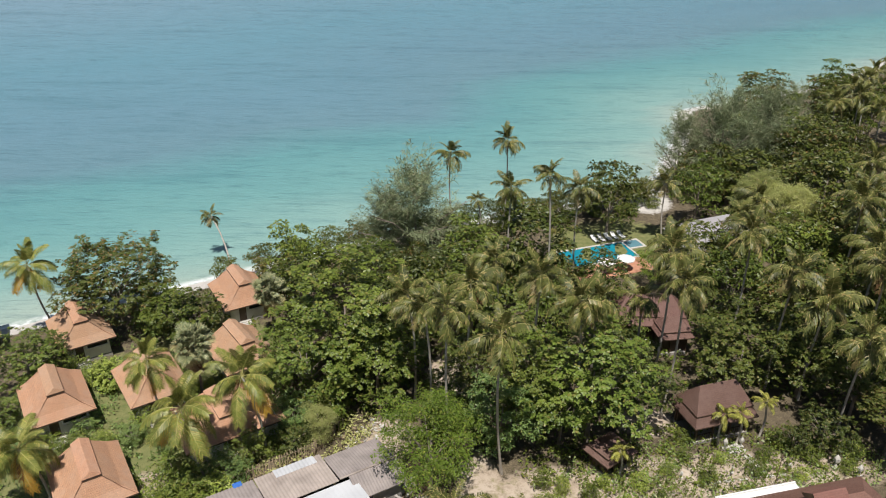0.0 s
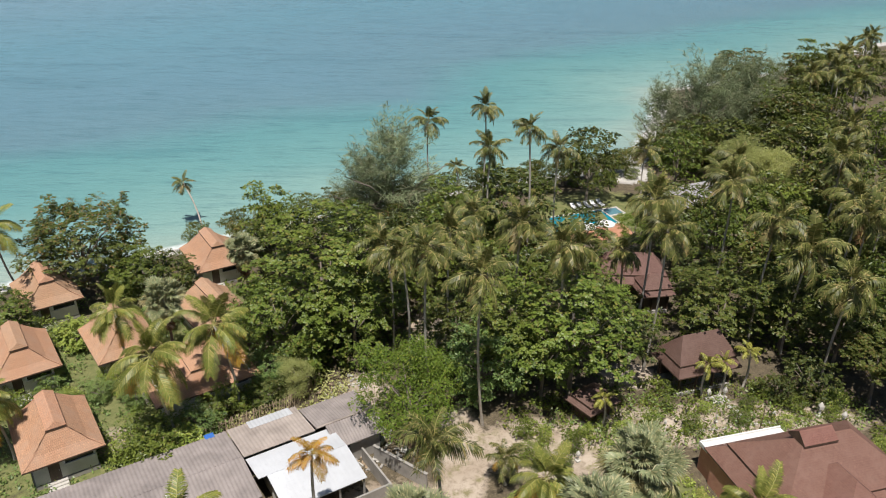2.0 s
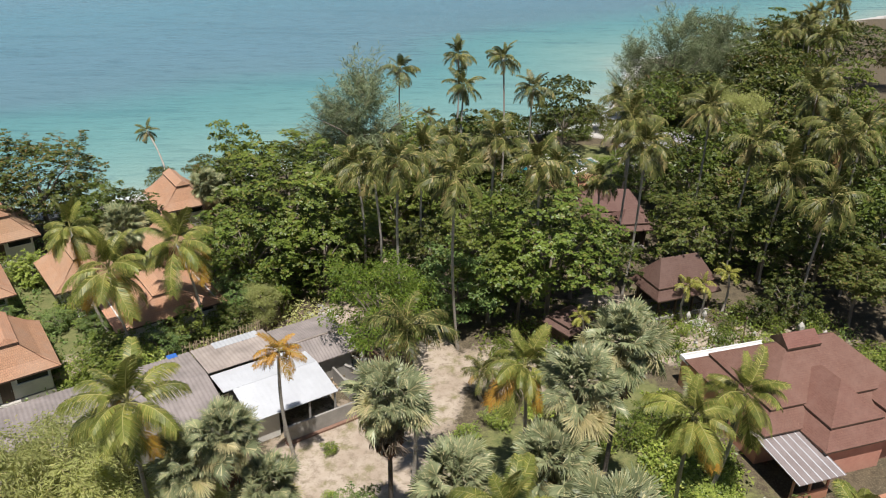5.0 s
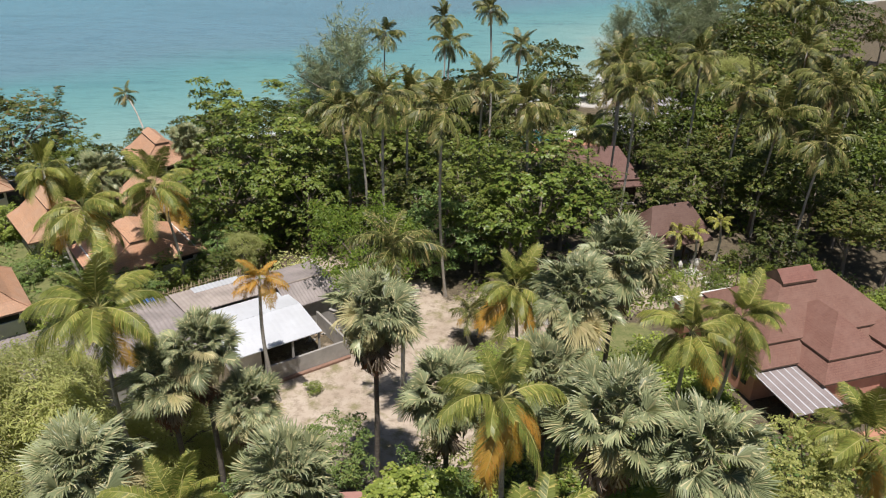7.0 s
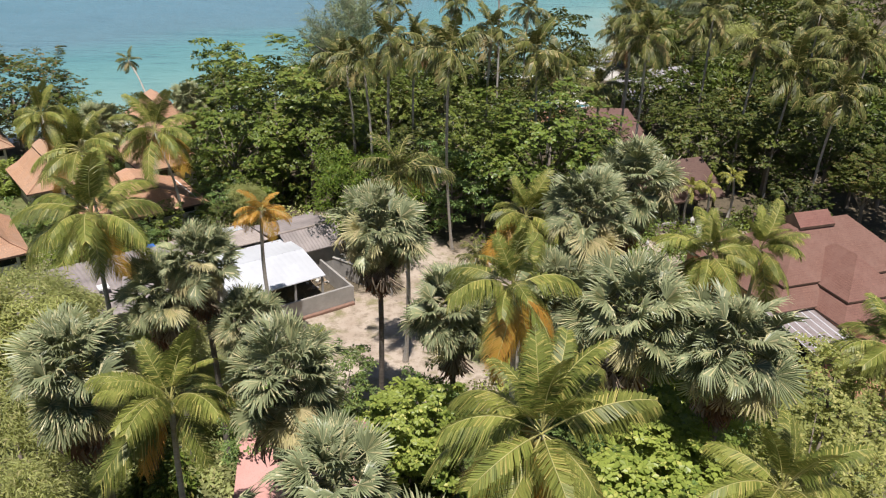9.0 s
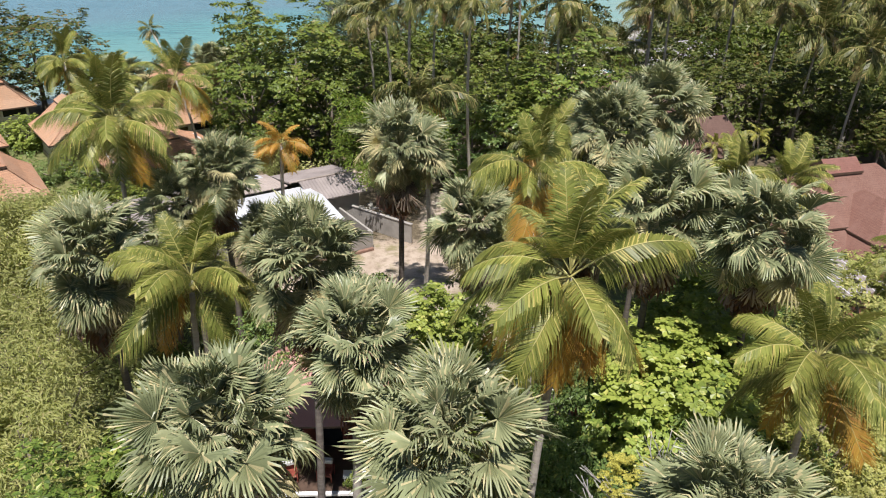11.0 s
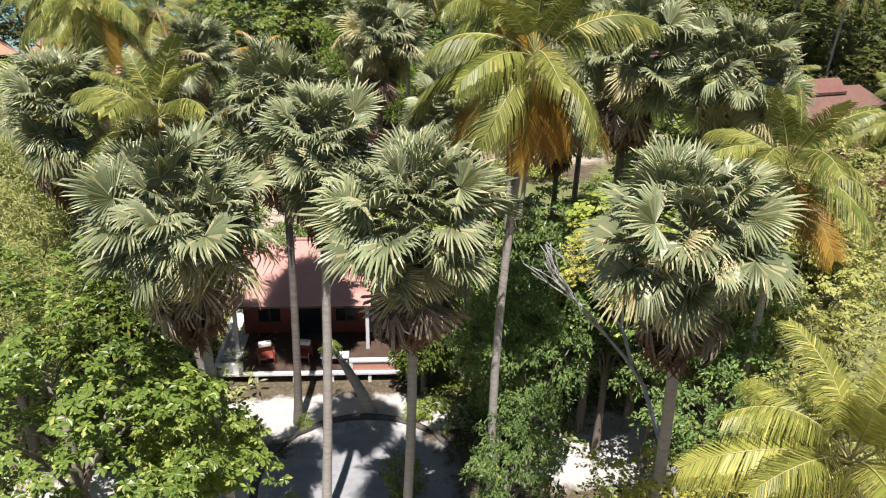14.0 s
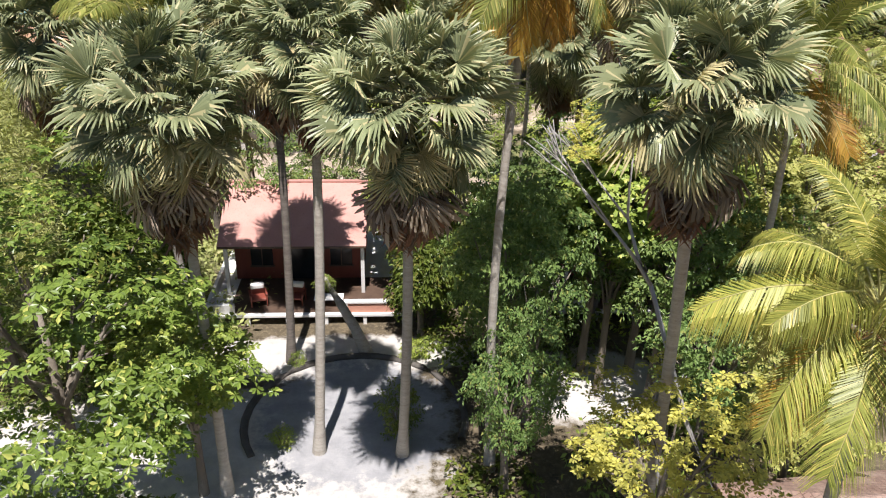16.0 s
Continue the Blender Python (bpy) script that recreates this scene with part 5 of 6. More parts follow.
open_pavilion(31.0, 70.2, 17, 4.1, 2.8, 2.9, 6.5, "open dark wooden pavilion with a stepped brown roof", hip=0.62)
open_pavilion(28.2, 90.5, -3, 5.2, 3.3, 3.0, 6.2, "brown-roofed wooden bungalow among trees", True, 0.7, name="bungalow")
open_pavilion(30.5, 86.6, 8, 2.4, 2.4, 2.9, 5.0, "small brown-roofed wooden bungalow among trees", True, 0.7, name="bungalow")
open_pavilion(18.0, 63.8, 35, 2.3, 2.0, 2.3, 3.7, "small dark wooden hut with a worn roof", True, name="hut")
beach_hall = thing("beach_restaurant", pose(45.2, 117.5, 0, 0, 0, 22), "long building with a pale grey roof beside the beach", "building")
part("roof", tiered_roof(Geo(), 7.0, 3.6, 3.0, 5.4, (), 0.0).mesh("roof", GREYROOF, CEMENT), beach_hall, "pale grey sheet roof")
part("wall", boxes((-6.2, 6.2, 2.6, 2.8, 0, 3.1), (-6.2, -6.0, -2.6, 2.6, 0, 3.1), (6.0, 6.2, -2.6, 2.6, 0, 3.1)).mesh("wall", PLASTER), beach_hall)
for k in range(5):
    part("post", Geo().box(-6.1 + k * 3.0, -5.9 + k * 3.0, -2.7, -2.5, 0, 3.1).mesh("post", WHITE), beach_hall)
part("roof", moved(tiered_roof(Geo(), 3.4, 3.0, 2.6, 4.4, (), 0.0), -8.0, -4.2).mesh("roof", GREYROOF, CEMENT), beach_hall, "pale grey sheet roof")
part("wall", boxes((-10.6, -5.4, -6.4, -6.2, 0, 2.7), (-10.6, -5.4, -2.2, -2.0, 0, 2.7)).mesh("wall", PLASTER), beach_hall)


# ---- the bungalow with the red verandah ----
def verandah_house(x, y):
    ob = thing("bungalow", pose(x, y, 0), "bungalow with pinkish red roof and white-edged verandah", "house", "verandah bungalows")
    g = Geo()
    g.slope(((-4.6, 0, 3.35), (2.5, 0, 3.35), (2.5, 3.7, 5.25), (-4.6, 3.7, 5.25)))
    g.slope(((2.5, 7.4, 3.35), (-4.6, 7.4, 3.35), (-4.6, 3.7, 5.25), (2.5, 3.7, 5.25)))
    for a in (-4.6, 2.5):
        g.face(((a, 0, 3.35), (a, 7.4, 3.35), (a, 3.7, 5.25)), 1)
    g.face(((-4.6, 0, 3.23), (2.5, 0, 3.23), (2.5, 0, 3.35), (-4.6, 0, 3.35)), 1)
    g.face(((-4.6, 0, 3.23), (2.5, 0, 3.23), (2.5, 7.4, 3.23), (-4.6, 7.4, 3.23)), 1)
    roof = part("roof", g.mesh("roof", TILE_PINK, WOOD_DARK), ob, "pinkish red roof with a dark eave")
    part("ridge_cap", Geo().tube([(-4.65, 3.7, 5.27), (2.55, 3.7, 5.27)], [0.1, 0.1], 6).mesh("ridge_cap", TILE_PINK), roof)
    part("floor_slab", Geo().box(-5.1, 4.4, -1.75, 7.6, 0.44, 0.6, 0, 0.02).mesh("floor_slab", WHITE), ob, "white-edged raised floor")
    part("decking", Geo().box(-4.0, 4.2, -1.55, 1.9, 0.604, 0.62).mesh("decking", WOOD_DARK), ob, "dark timber verandah floor")
    for k in range(6):
        part("stilt", Geo().box(-5.0 + k * 1.84, -4.84 + k * 1.84, -1.7, -1.54, 0, 0.44).mesh("stilt", WHITE), ob)
    part("front_wall", Geo().box(-4.2, 2.3, 1.9, 2.05, 0.6, 3.6).mesh("front_wall", WOOD_RED), ob, "dark red timber front wall")
    part("side_wall", Geo().box(-4.2, -4.05, 2.05, 6.9, 0.6, 3.5).mesh("side_wall", WOOD_RED), ob)
    part("side_wall", Geo().box(2.15, 2.3, 2.05, 6.9, 0.6, 3.5).mesh("side_wall", WOOD_RED), ob)
    part("door", Geo().box(-1.55, -0.2, 1.84, 1.92, 0.62, 2.65).mesh("door", GLASS_DARK), ob, "dark glazed double door")
    for a in (-3.4, 0.6):
        w = part("window", Geo().box(a, a + 1.1, 1.85, 1.92, 1.4, 2.5).mesh("window", GLASS_DARK), ob, "dark window")
        part("window_frame", boxes((a - 0.06, a + 1.16, 1.82, 1.9, 1.32, 1.4), (a - 0.06, a + 1.16, 1.82, 1.9, 2.5, 2.58), (a + 0.53, a + 0.58, 1.82, 1.9, 1.4, 2.5)).mesh("window_frame", WOOD_DARK), w)
    for a in (-4.3, 2.3):
        part("post", Geo().box(a - 0.09, a + 0.09, 0.3, 0.48, 0.6, 3.4, 0, 0.01).mesh("post", WHITE), ob)
    part("parapet", Geo().box(1.5, 4.3, -1.6, -1.42, 0.6, 1.12, 0, 0.01).mesh("parapet", SALMON), ob, "low salmon parapet")
    part("coping", boxes((1.44, 4.36, -1.66, -1.36, 1.12, 1.2), (1.44, 1.62, -1.64, -1.38, 0.6, 1.12)).mesh("coping", WHITE), ob)
    part("parapet", Geo().box(-5.05, -4.87, -1.6, 3.2, 0.6, 1.1, 0, 0.01).mesh("parapet", WHITE), ob, "low white side parapet")
    part("parapet", Geo().box(-4.87, -3.7, -1.66, -1.48, 0.6, 1.1, 0, 0.01).mesh("parapet", WHITE), ob)
    return ob


house_a = verandah_house(-3.2, 25.3)
verandah_house(13.6, 25.3)


def armchair(x, y, z, turn):
    ob = thing("armchair", pose(x, y, z, 0, 0, turn), "red wooden armchair with a pale cushion on the verandah", "chair", "verandah armchairs")
    part("seat", Geo().box(-0.34, 0.34, -0.34, 0.34, 0.30, 0.42, 0, 0.03).mesh("seat", WOOD_RED), ob)
    part("backrest", Geo().box(-0.34, 0.34, 0.24, 0.36, 0.42, 0.92, 0, 0.04).mesh("backrest", WOOD_RED), ob)
    part("cushion", Geo().box(-0.32, 0.32, 0.12, 0.40, 0.74, 0.99, 0, 0.05).mesh("cushion", CUSHION), ob, "pale back cushion")
    for sx in (-1, 1):
        part("armrest", Geo().box(sx * 0.38 - 0.05, sx * 0.38 + 0.05, -0.34, 0.34, 0.56, 0.64, 0, 0.015).mesh("armrest", WOOD_RED), ob)
        for sy in (-0.3, 0.3):
            part("leg", Geo().box(sx * 0.37 - 0.03, sx * 0.37 + 0.03, sy - 0.03, sy + 0.03, 0, 0.56).mesh("leg", WOOD_RED), ob)
    return ob


armchair(-5.9, 24.6, 0.62, 15)
armchair(-4.1, 24.7, 0.62, -10)
table = thing("low_table", pose(-2.5, 24.4, 0.62), "low pale table on the verandah", "table")
part("tabletop", Geo().box(-0.7, 0.7, -0.3, 0.3, 0.42, 0.48, 0, 0.01).mesh("tabletop", WHITE), table)
for a in (-0.6, 0.6):
    for b in (-0.22, 0.22):
        part("leg", Geo().box(a - 0.03, a + 0.03, b - 0.03, b + 0.03, 0, 0.42).mesh("leg", WHITE), table)

shelter = thing("shingle_hut", pose(13.9, 7.2, 0, 0, 0, 4), "small hut with a weathered reddish shingle roof", "hut")
part("roof", tiered_roof(Geo(), 3.2, 2.6, 2.7, 4.4, (), 0.0).mesh("roof", SHINGLE_OLD, WOOD_DARK), shelter, "weathered reddish shingle roof")
part("wall", boxes((-2.6, 2.6, 1.9, 2.05, 0, 2.8), (-2.6, -2.45, -2.0, 1.9, 0, 2.8), (2.45, 2.6, -2.0, 1.9, 0, 2.8), (-2.45, 2.45, -2.0, -1.85, 0, 2.8)).mesh("wall", WOOD_DARK), shelter)

kerb = Geo().tube([(-0.9 + 4.35 * math.cos(radians(a)), 16.5 + 4.3 * math.sin(radians(a)), 0.06) for a in range(-20, 220, 10)], [0.16] * 24, 6)
tagged(new("kerb", kerb.mesh("kerb", KERB)), "dark curved kerb round a circle of sand greyed for shade", "kerb", kind="structure")
leaning = thing("leaning_trunk", pose(-0.6, 21.2, 0), "short leaning palm stump with green growth on it", "stump")
part("trunk", Geo().tube([(0, 0, -0.1), (-0.5, -0.05, 1.3), (-1.1, -0.1, 2.6), (-1.75, -0.2, 3.9)], [0.32, 0.24, 0.19, 0.16], 9).mesh("trunk", TRUNK), leaning)
part("fern", CROWNS["bush"][1], leaning, "small green fern growth", pose(-1.7, -0.2, 3.7) @ Matrix.Diagonal((0.5, 0.5, 0.45, 1)))

# ---- pool ----
pool = thing("swimming_pool", pose(27.6, 114.6, 0, 0, 0, 20), "blue swimming pool with pale coping and terracotta deck", "pool")
part("water", Geo().box(-8, 4.2, -2.7, 2.7, -0.3, 0.02).mesh("water", POOL), pool)
part("wading_pool", Geo().box(4.5, 7.2, 0.3, 2.7, -0.3, 0.02).mesh("wading_pool", POOL_PALE), pool, "shallow paler wading pool")
part("coping", boxes((-8.4, 7.6, 2.7, 3.1, -0.3, 0.09), (-8.4, 4.6, -3.1, -2.7, -0.3, 0.09), (-8.4, -8.0, -2.7, 2.7, -0.3, 0.09), (4.2, 4.5, -2.7, 2.7, -0.3, 0.09), (7.2, 7.6, -0.1, 2.7, -0.3, 0.09), (4.5, 7.2, -0.1, 0.3, -0.3, 0.09)).mesh("coping", STONE), pool)
part("deck", Geo().box(-9, 4.5, -7.6, -3.1, -0.3, 0.06).mesh("deck", TERRACOTTA), pool, "terracotta paved deck")


def lounger(x, y, turn):
    ob = thing("sun_lounger", pose(x, y, 0, 0, 0, turn), "white sun lounger beside the swimming pool", "lounger", "pool loungers")
    part("frame", boxes((-0.35, 0.35, -1.0, 0.4, 0.28, 0.36)).mesh("frame", WHITE), ob)
    part("backrest", Geo().face(((-0.35, 0.4, 0.34), (0.35, 0.4, 0.34), (0.35, 1.0, 0.75), (-0.35, 1.0, 0.75))).face(((-0.35, 0.42, 0.28), (-0.35, 1.02, 0.69), (0.35, 1.02, 0.69), (0.35, 0.42, 0.28))).mesh("backrest", WHITE), ob)
    for a in (-0.3, 0.3):
        for b in (-0.9, 0.3):
            part("leg", Geo().box(a - 0.03, a + 0.03, b - 0.03, b + 0.03, 0, 0.28).mesh("leg", WHITE), ob)
    return ob


for k in range(5):
    lounger(26.2 + k * 1.22, 119.1 + k * 0.45, 20)


def parasol(x, y):
    ob = thing("parasol", pose(x, y, 0), "white square parasol on the pool deck", "parasol", "pool parasols")
    part("pole", Geo().tube([(0, 0, 0), (0, 0, 2.5)], [0.04, 0.03], 6).mesh("pole", WHITE), ob)
    g = Geo()
    for k in range(8):
        a, b = radians(45 * k), radians(45 * (k + 1))
        g.face(((1.5 * math.cos(a), 1.5 * math.sin(a), 2.1), (1.5 * math.cos(b), 1.5 * math.sin(b), 2.1), (0, 0, 2.6)))
        g.face(((1.5 * math.cos(a), 1.5 * math.sin(a), 1.95), (1.5 * math.cos(b), 1.5 * math.sin(b), 1.95), (1.5 * math.cos(b), 1.5 * math.sin(b), 2.1), (1.5 * math.cos(a), 1.5 * math.sin(a), 2.1)))
    part("canopy", g.mesh("canopy", WHITE), ob)
    part("base", Geo().tube([(0, 0, 0), (0, 0, 0.12)], [0.3, 0.26], 8).mesh("base", CEMENT), ob)


parasol(26.0, 107.6)
parasol(29.2, 108.6)


# ---- garden things ----
def stone_lantern(x, y, high, turn=0):
    ob = thing("stone_lantern", pose(x, y, 0, 0, 0, turn), "small pale stone lantern standing in the sandy garden", "garden ornament", "stone lanterns")
    k = high / 1.5
    part("base", Geo().box(-0.28 * k, 0.28 * k, -0.28 * k, 0.28 * k, 0, 0.22 * k, 0, 0.03).mesh("base", STONE), ob)
    part("shaft", Geo().tube([(0, 0, 0.22 * k), (0, 0, 0.8 * k)], [0.13 * k, 0.10 * k], 8).mesh("shaft", STONE), ob)
    part("lamp_house", Geo().box(-0.2 * k, 0.2 * k, -0.2 * k, 0.2 * k, 0.8 * k, 1.12 * k, 0, 0.02).mesh("lamp_house", STONE), ob)
    part("cap", Geo().tube([(0, 0, 1.12 * k), (0, 0, 1.22 * k), (0, 0, 1.5 * k)], [0.25 * k, 0.21 * k, 0.03], 6).mesh("cap", STONE), ob)
    return ob


for x, y, h in ((31.6, 66.6, 1.5), (33.5, 66.9, 1.5), (42.6, 63.6, 1.9), (27.9, 39.6, 1.4), (19.2, 52.5, 1.3), (25.5, 62.0, 1.0), (37.5, 63.2, 1.1)):
    stone_lantern(x, y, h, x * 17)
lamp_post = thing("garden_lamp", pose(34.9, 60.6, 0), "thin dark garden lamp post beside the white roof", "lamp post")
part("pole", Geo().tube([(0, 0, 0), (0, 0, 4.2)], [0.05, 0.04], 6).mesh("pole", WOOD_DARK), lamp_post)
part("head", Geo().tube([(0, 0, 4.2), (0, 0, 4.45)], [0.14, 0.10], 8).mesh("head", WOOD_DARK), lamp_post)
for k in range(7):
    x = 27.5 + 1.5 * k
    bed = thing("garden_edging", pose(x, 61.0 + 0.25 * k, 0, 0, 0, 8), "pale stone edging block in the sandy garden", "edging", "garden edging blocks")
    part("block", Geo().box(-0.55, 0.55, -0.12, 0.12, -0.05, 0.16, 0, 0.03).mesh("block", STONE), bed)
steps_stone = thing("pavilion_steps", pose(32.4, 66.9, 0, 0, 0, 20), "pale stone steps in front of the pavilion", "steps")
for k in range(3):
    part("step", Geo().box(-0.8, 0.8, -0.35 - 0.32 * k, -0.03 - 0.32 * k, 0, 0.38 - 0.12 * k, 0, 0.02).mesh("step", STONE), steps_stone)


# ---- tree places ----
coconut(4.4, 13.25, 18.2, 0.88, (-0.3, 0.2), 1, yellow=9, dry=5, lows=5, mids=6, youngs=7, fresh=True, label="coconut palm with yellowing lower fronds and orange coconuts")
coconut(12.9, 14.4, 14.6, 0.85, (0.6, 1.5), 2, yellow=3, fresh=True)
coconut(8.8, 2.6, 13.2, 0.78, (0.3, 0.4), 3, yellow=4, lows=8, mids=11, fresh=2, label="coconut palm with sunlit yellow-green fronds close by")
coconut(-8.1, 20.2, 14.4, 0.85, (0.4, 1.0), 4, yellow=2, fresh=True)
coconut(5.0, 22.4, 17.9, 0.82, (0.2, 1.0), 5, yellow=6, mids=6, lows=5, fresh=True, dry=2, label="coconut palm with yellow drooping old fronds")
coconut(9.0, 41.0, 12.8, 0.85, (0.3, 1.0), 6, yellow=4, fresh=True)
coconut(0.9, 41.6, 15.6, 0.85, (0.5, 2.0), 7)
coconut(-14.7, 32.7, 16.6, 0.98, (0.3, 2.0), 8, yellow=4, fresh=True)
coconut(-8.5, 45.4, 11.4, 0.66, (0.5, 1.0), 9, yellow=3, youngs=4, mids=6, lows=5, fresh=3, label="thin coconut palm with yellow-brown fronds")
coconut(24.2, 25.3, 12.6, 0.9, (0.5, 1.0), 10, yellow=3, fresh=True)
coconut(24.8, 40.3, 10.6, 0.92, (-0.2, 1.4), 11, dry=0, fresh=True)
coconut(18.8, 35.0, 12.9, 0.86, (1.2, 1.6), 12, dry=0, fresh=True)
coconut(7.8, 53.7, 3.4, 0.6, (0.2, 0.2), 13, yellow=3, dry=0)
coconut(5.4, 59.5, 19.6, 0.95, (1.0, 3.0), 14, label="very tall coconut palm with a thin curved trunk")
for x, y, z, s, k in ((0.5, 64.6, 19.4, 0.92, 20), (-3.9, 73.9, 15.6, 0.95, 21), (-2.0, 69.5, 16.4, 0.85, 22), (3.1, 73.6, 17.0, 0.95, 23), (14.5, 69.4, 17.6, 0.95, 24), (10.6, 72.6, 18.8, 0.92, 25), (17.6, 74.0, 15.0, 0.9, 26), (6.5, 84.0, 14.6, 0.85, 27)):
    coconut(x, y, z, s, (0.6, 1.2), k)
for x, y, z, s, k in ((-30.7, 65.7, 12.2, 0.85, 30), (-25.3, 59.4, 11.0, 1.22, 31), (-20.7, 64.7, 11.0, 1.15, 32), (-41.0, 57.3, 7.6, 1.05, 33), (-54.9, 89.3, 10.6, 1.0, 34)):
    coconut(x, y, z, s, (1.4, 0.6), k, yellow=4, fresh=True)
coconut(-38.1, 114.8, 6.3, 0.62, (4.2, -6.6), 35, youngs=3, mids=4, lows=3, yellow=6, dry=3, label="thin leaning coconut palm with sparse yellowing fronds")
coconut(1.2, 123.9, 14.0, 0.9, (0.6, -0.5), 36)
coconut(10.7, 123.4, 16.6, 0.85, (-0.3, -0.5), 37)
for x, y, z, s, k in ((9.7, 101.0, 17.0, 0.85, 38), (13.6, 91.5, 23.0, 0.66, 39), (19.7, 102.9, 16.4, 0.85, 40), (5.8, 119.1, 7.6, 0.5, 41), (37.4, 119.8, 10.6, 0.9, 43)):
    coconut(x, y, z, s, (0.4, -0.6), k)
for x, y, z, s, k in ((40.1, 76.3, 17.4, 1.05, 50), (43.2, 73.9, 14.9, 1.15, 51), (44.6, 67.0, 14.4, 1.1, 52), (53.3, 83.6, 16.8, 1.1, 53), (30.6, 92.0, 13.6, 0.95, 54), (25.6, 75.9, 19.8, 0.95, 55), (36.5, 81.6, 19.6, 1.0, 56), (52.0, 79.0, 16.6, 1.0, 57), (57.3, 96.4, 17.4, 1.1, 58), (25.6, 70.6, 18.9, 0.95, 59), (24.0, 80.0, 11.6, 0.85, 60), (42.5, 99.4, 14.0, 1.0, 74)):
    coconut(x, y, z, s, (0.3, 1.6), k, yellow=3)
for x, y, z, s, k in ((79.4, 152.4, 15.6, 1.0, 61), (86.4, 156.8, 15.6, 1.0, 62), (85.8, 146.6, 15.6, 1.05, 63), (64.0, 106.0, 15.0, 1.0, 64), (70.0, 118.0, 15.0, 1.0, 65), (48.0, 108.0, 13.0, 1.0, 66), (60.0, 88.0, 15.0, 1.0, 67), (92.0, 170.0, 14.0, 1.0, 68)):
    coconut(x, y, z, s, (0.5, 0.8), k)

for x, y, z, k in ((31.0, 66.8, 3.0, 81), (32.9, 67.1, 3.0, 82), (36.0, 68.4, 3.6, 83), (18.5, 61.5, 2.6, 84)):
    coconut(x, y, z + 1.5, 0.42, (0.1, 0.1), k, yellow=0, dry=0, youngs=4, mids=7, lows=2, fresh=2, label="small yellow-fronded palm in the garden")
palmyra(-5.4, 12.2, 13.9, 1.24, (0.2, 0.4), 1, 98, 44, dark=False)
palmyra(1.0, 11.2, 14.2, 1.22, (-0.1, 3.2), 2, 98, 46, dark=False)
palmyra(6.7, 6.4, 16.0, 0.98, (2.4, 4.4), 3, 98, 40, dark=False)
palmyra(-1.7, 14.9, 15.0, 1.02, (-0.5, -0.3), 4, 90, 24, dark=False)
palmyra(-3.9, 21.5, 14.4, 1.26, (0.0, -1.0), 5)
palmyra(-12.8, 23.2, 13.8, 1.30, (0.2, 0.8), 6)
palmyra(-9.9, 32.9, 13.9, 1.08, (0.2, 0.8), 7)
palmyra(-12.0, 33.0, 12.0, 1.06, (0.2, 0.6), 8)
palmyra(-7.6, 32.9, 10.2, 1.0, (0.2, 0.6), 9)
palmyra(3.5, 31.0, 11.8, 1.24, (0.2, 0.5), 10)
palmyra(-0.4, 35.1, 14.7, 1.26, (0.0, 1.3), 11, 98, 44)
palmyra(11.2, 34.4, 15.8, 1.34, (0.2, 1.0), 12, 94, 34)
palmyra(15.0, 38.8, 16.0, 1.34, (0.2, 1.0), 13, 94, 34)
palmyra(10.1, 22.8, 16.4, 1.25, (0.2, 1.0), 14)
palmyra(13.6, 20.6, 16.2, 1.22, (0.2, 1.0), 15)
palmyra(9.4, 32.0, 12.0, 1.30, (0.1, 0.5), 16)
palmyra(-28.8, 73.9, 8.6, 1.20, (0, 0.4), 17)
palmyra(-23.1, 88.2, 7.6, 1.10, (0, 0.4), 18)

tree("large", -9.2, 10.6, 7.8, 5.5, 6.2, 1, at=(-0.8, 2.2), fork=9)
tree("leafy", 4.5, 12.4, 4.4, 1.8, 3.6, 80)
tree("leafy", 5.8, 16.2, 6.8, 2.6, 4.6, 62)
tree("leafy", 4.6, 16.4, 7.6, 2.2, 3.6, 82)
tree("leafy", 11.0, 17.0, 7.2, 2.6, 4.0, 84)
tree("leafy", 4.6, 18.6, 5.6, 2.4, 5.0, 63)
tree("leafy", 8.8, 19.6, 6.8, 3.2, 5.4, 64)
tree("shade", -10.5, 18.5, 5.5, 3.2, 4.8, 65)
tree("shade", -10.8, 25.0, 5.0, 3.0, 4.4, 66)
tree("leafy", 12.0, 14.0, 5.0, 2.9, 4.2, 67)
tree("leafy", 12.6, 17.6, 7.0, 3.0, 4.4, 85)
tree("yellow", 7.9, 7.7, 5.9, 3.0, 2.6, 3, fork=14)
tree("leafy", -3.0, 35.5, 4.0, 3.0, 3.4, 86)
tree("leafy", 2.6, 29.6, 6.0, 2.8, 3.6, 87)
tree("leafy", -6.6, 30.0, 5.4, 2.8, 3.6, 88)
tree("leafy", 7.0, 24.6, 6.4, 3.0, 4.4, 89)
pale_tree(11.9, 10.2, 13.9, (-6.1, -0.5), 3, 1.1)
pale_tree(9.6, 9.4, 6.5, (-1.7, 0.3), 4)
tree("near", -6.0, 12.6, 5.6, 2.2, 2.6, 81, fork=7)
tree("near", 9.2, 18.0, 8.6, 2.6, 3.0, 4)
tree("near", 11.0, 19.6, 10.0, 3.8, 2.6, 5)
tree("near", 13.3, 23.7, 10.8, 3.0, 2.6, 6)
tree("near", 1.3, 26.0, 8.2, 3.0, 2.8, 7)
tree("near", 13.6, 26.0, 6.4, 3.4, 3.0, 69)
tree("olive", 17.0, 18.6, 8.4, 3.6, 3.6, 8, fork=9)
tree("olive", 13.6, 10.8, 6.2, 2.8, 3.6, 97, fork=9)
tree("olive", 20.5, 22.5, 6.6, 3.8, 4.2, 98, fork=9)
tree("olive", 16.4, 13.6, 6.4, 3.0, 4.0, 99, fork=9)
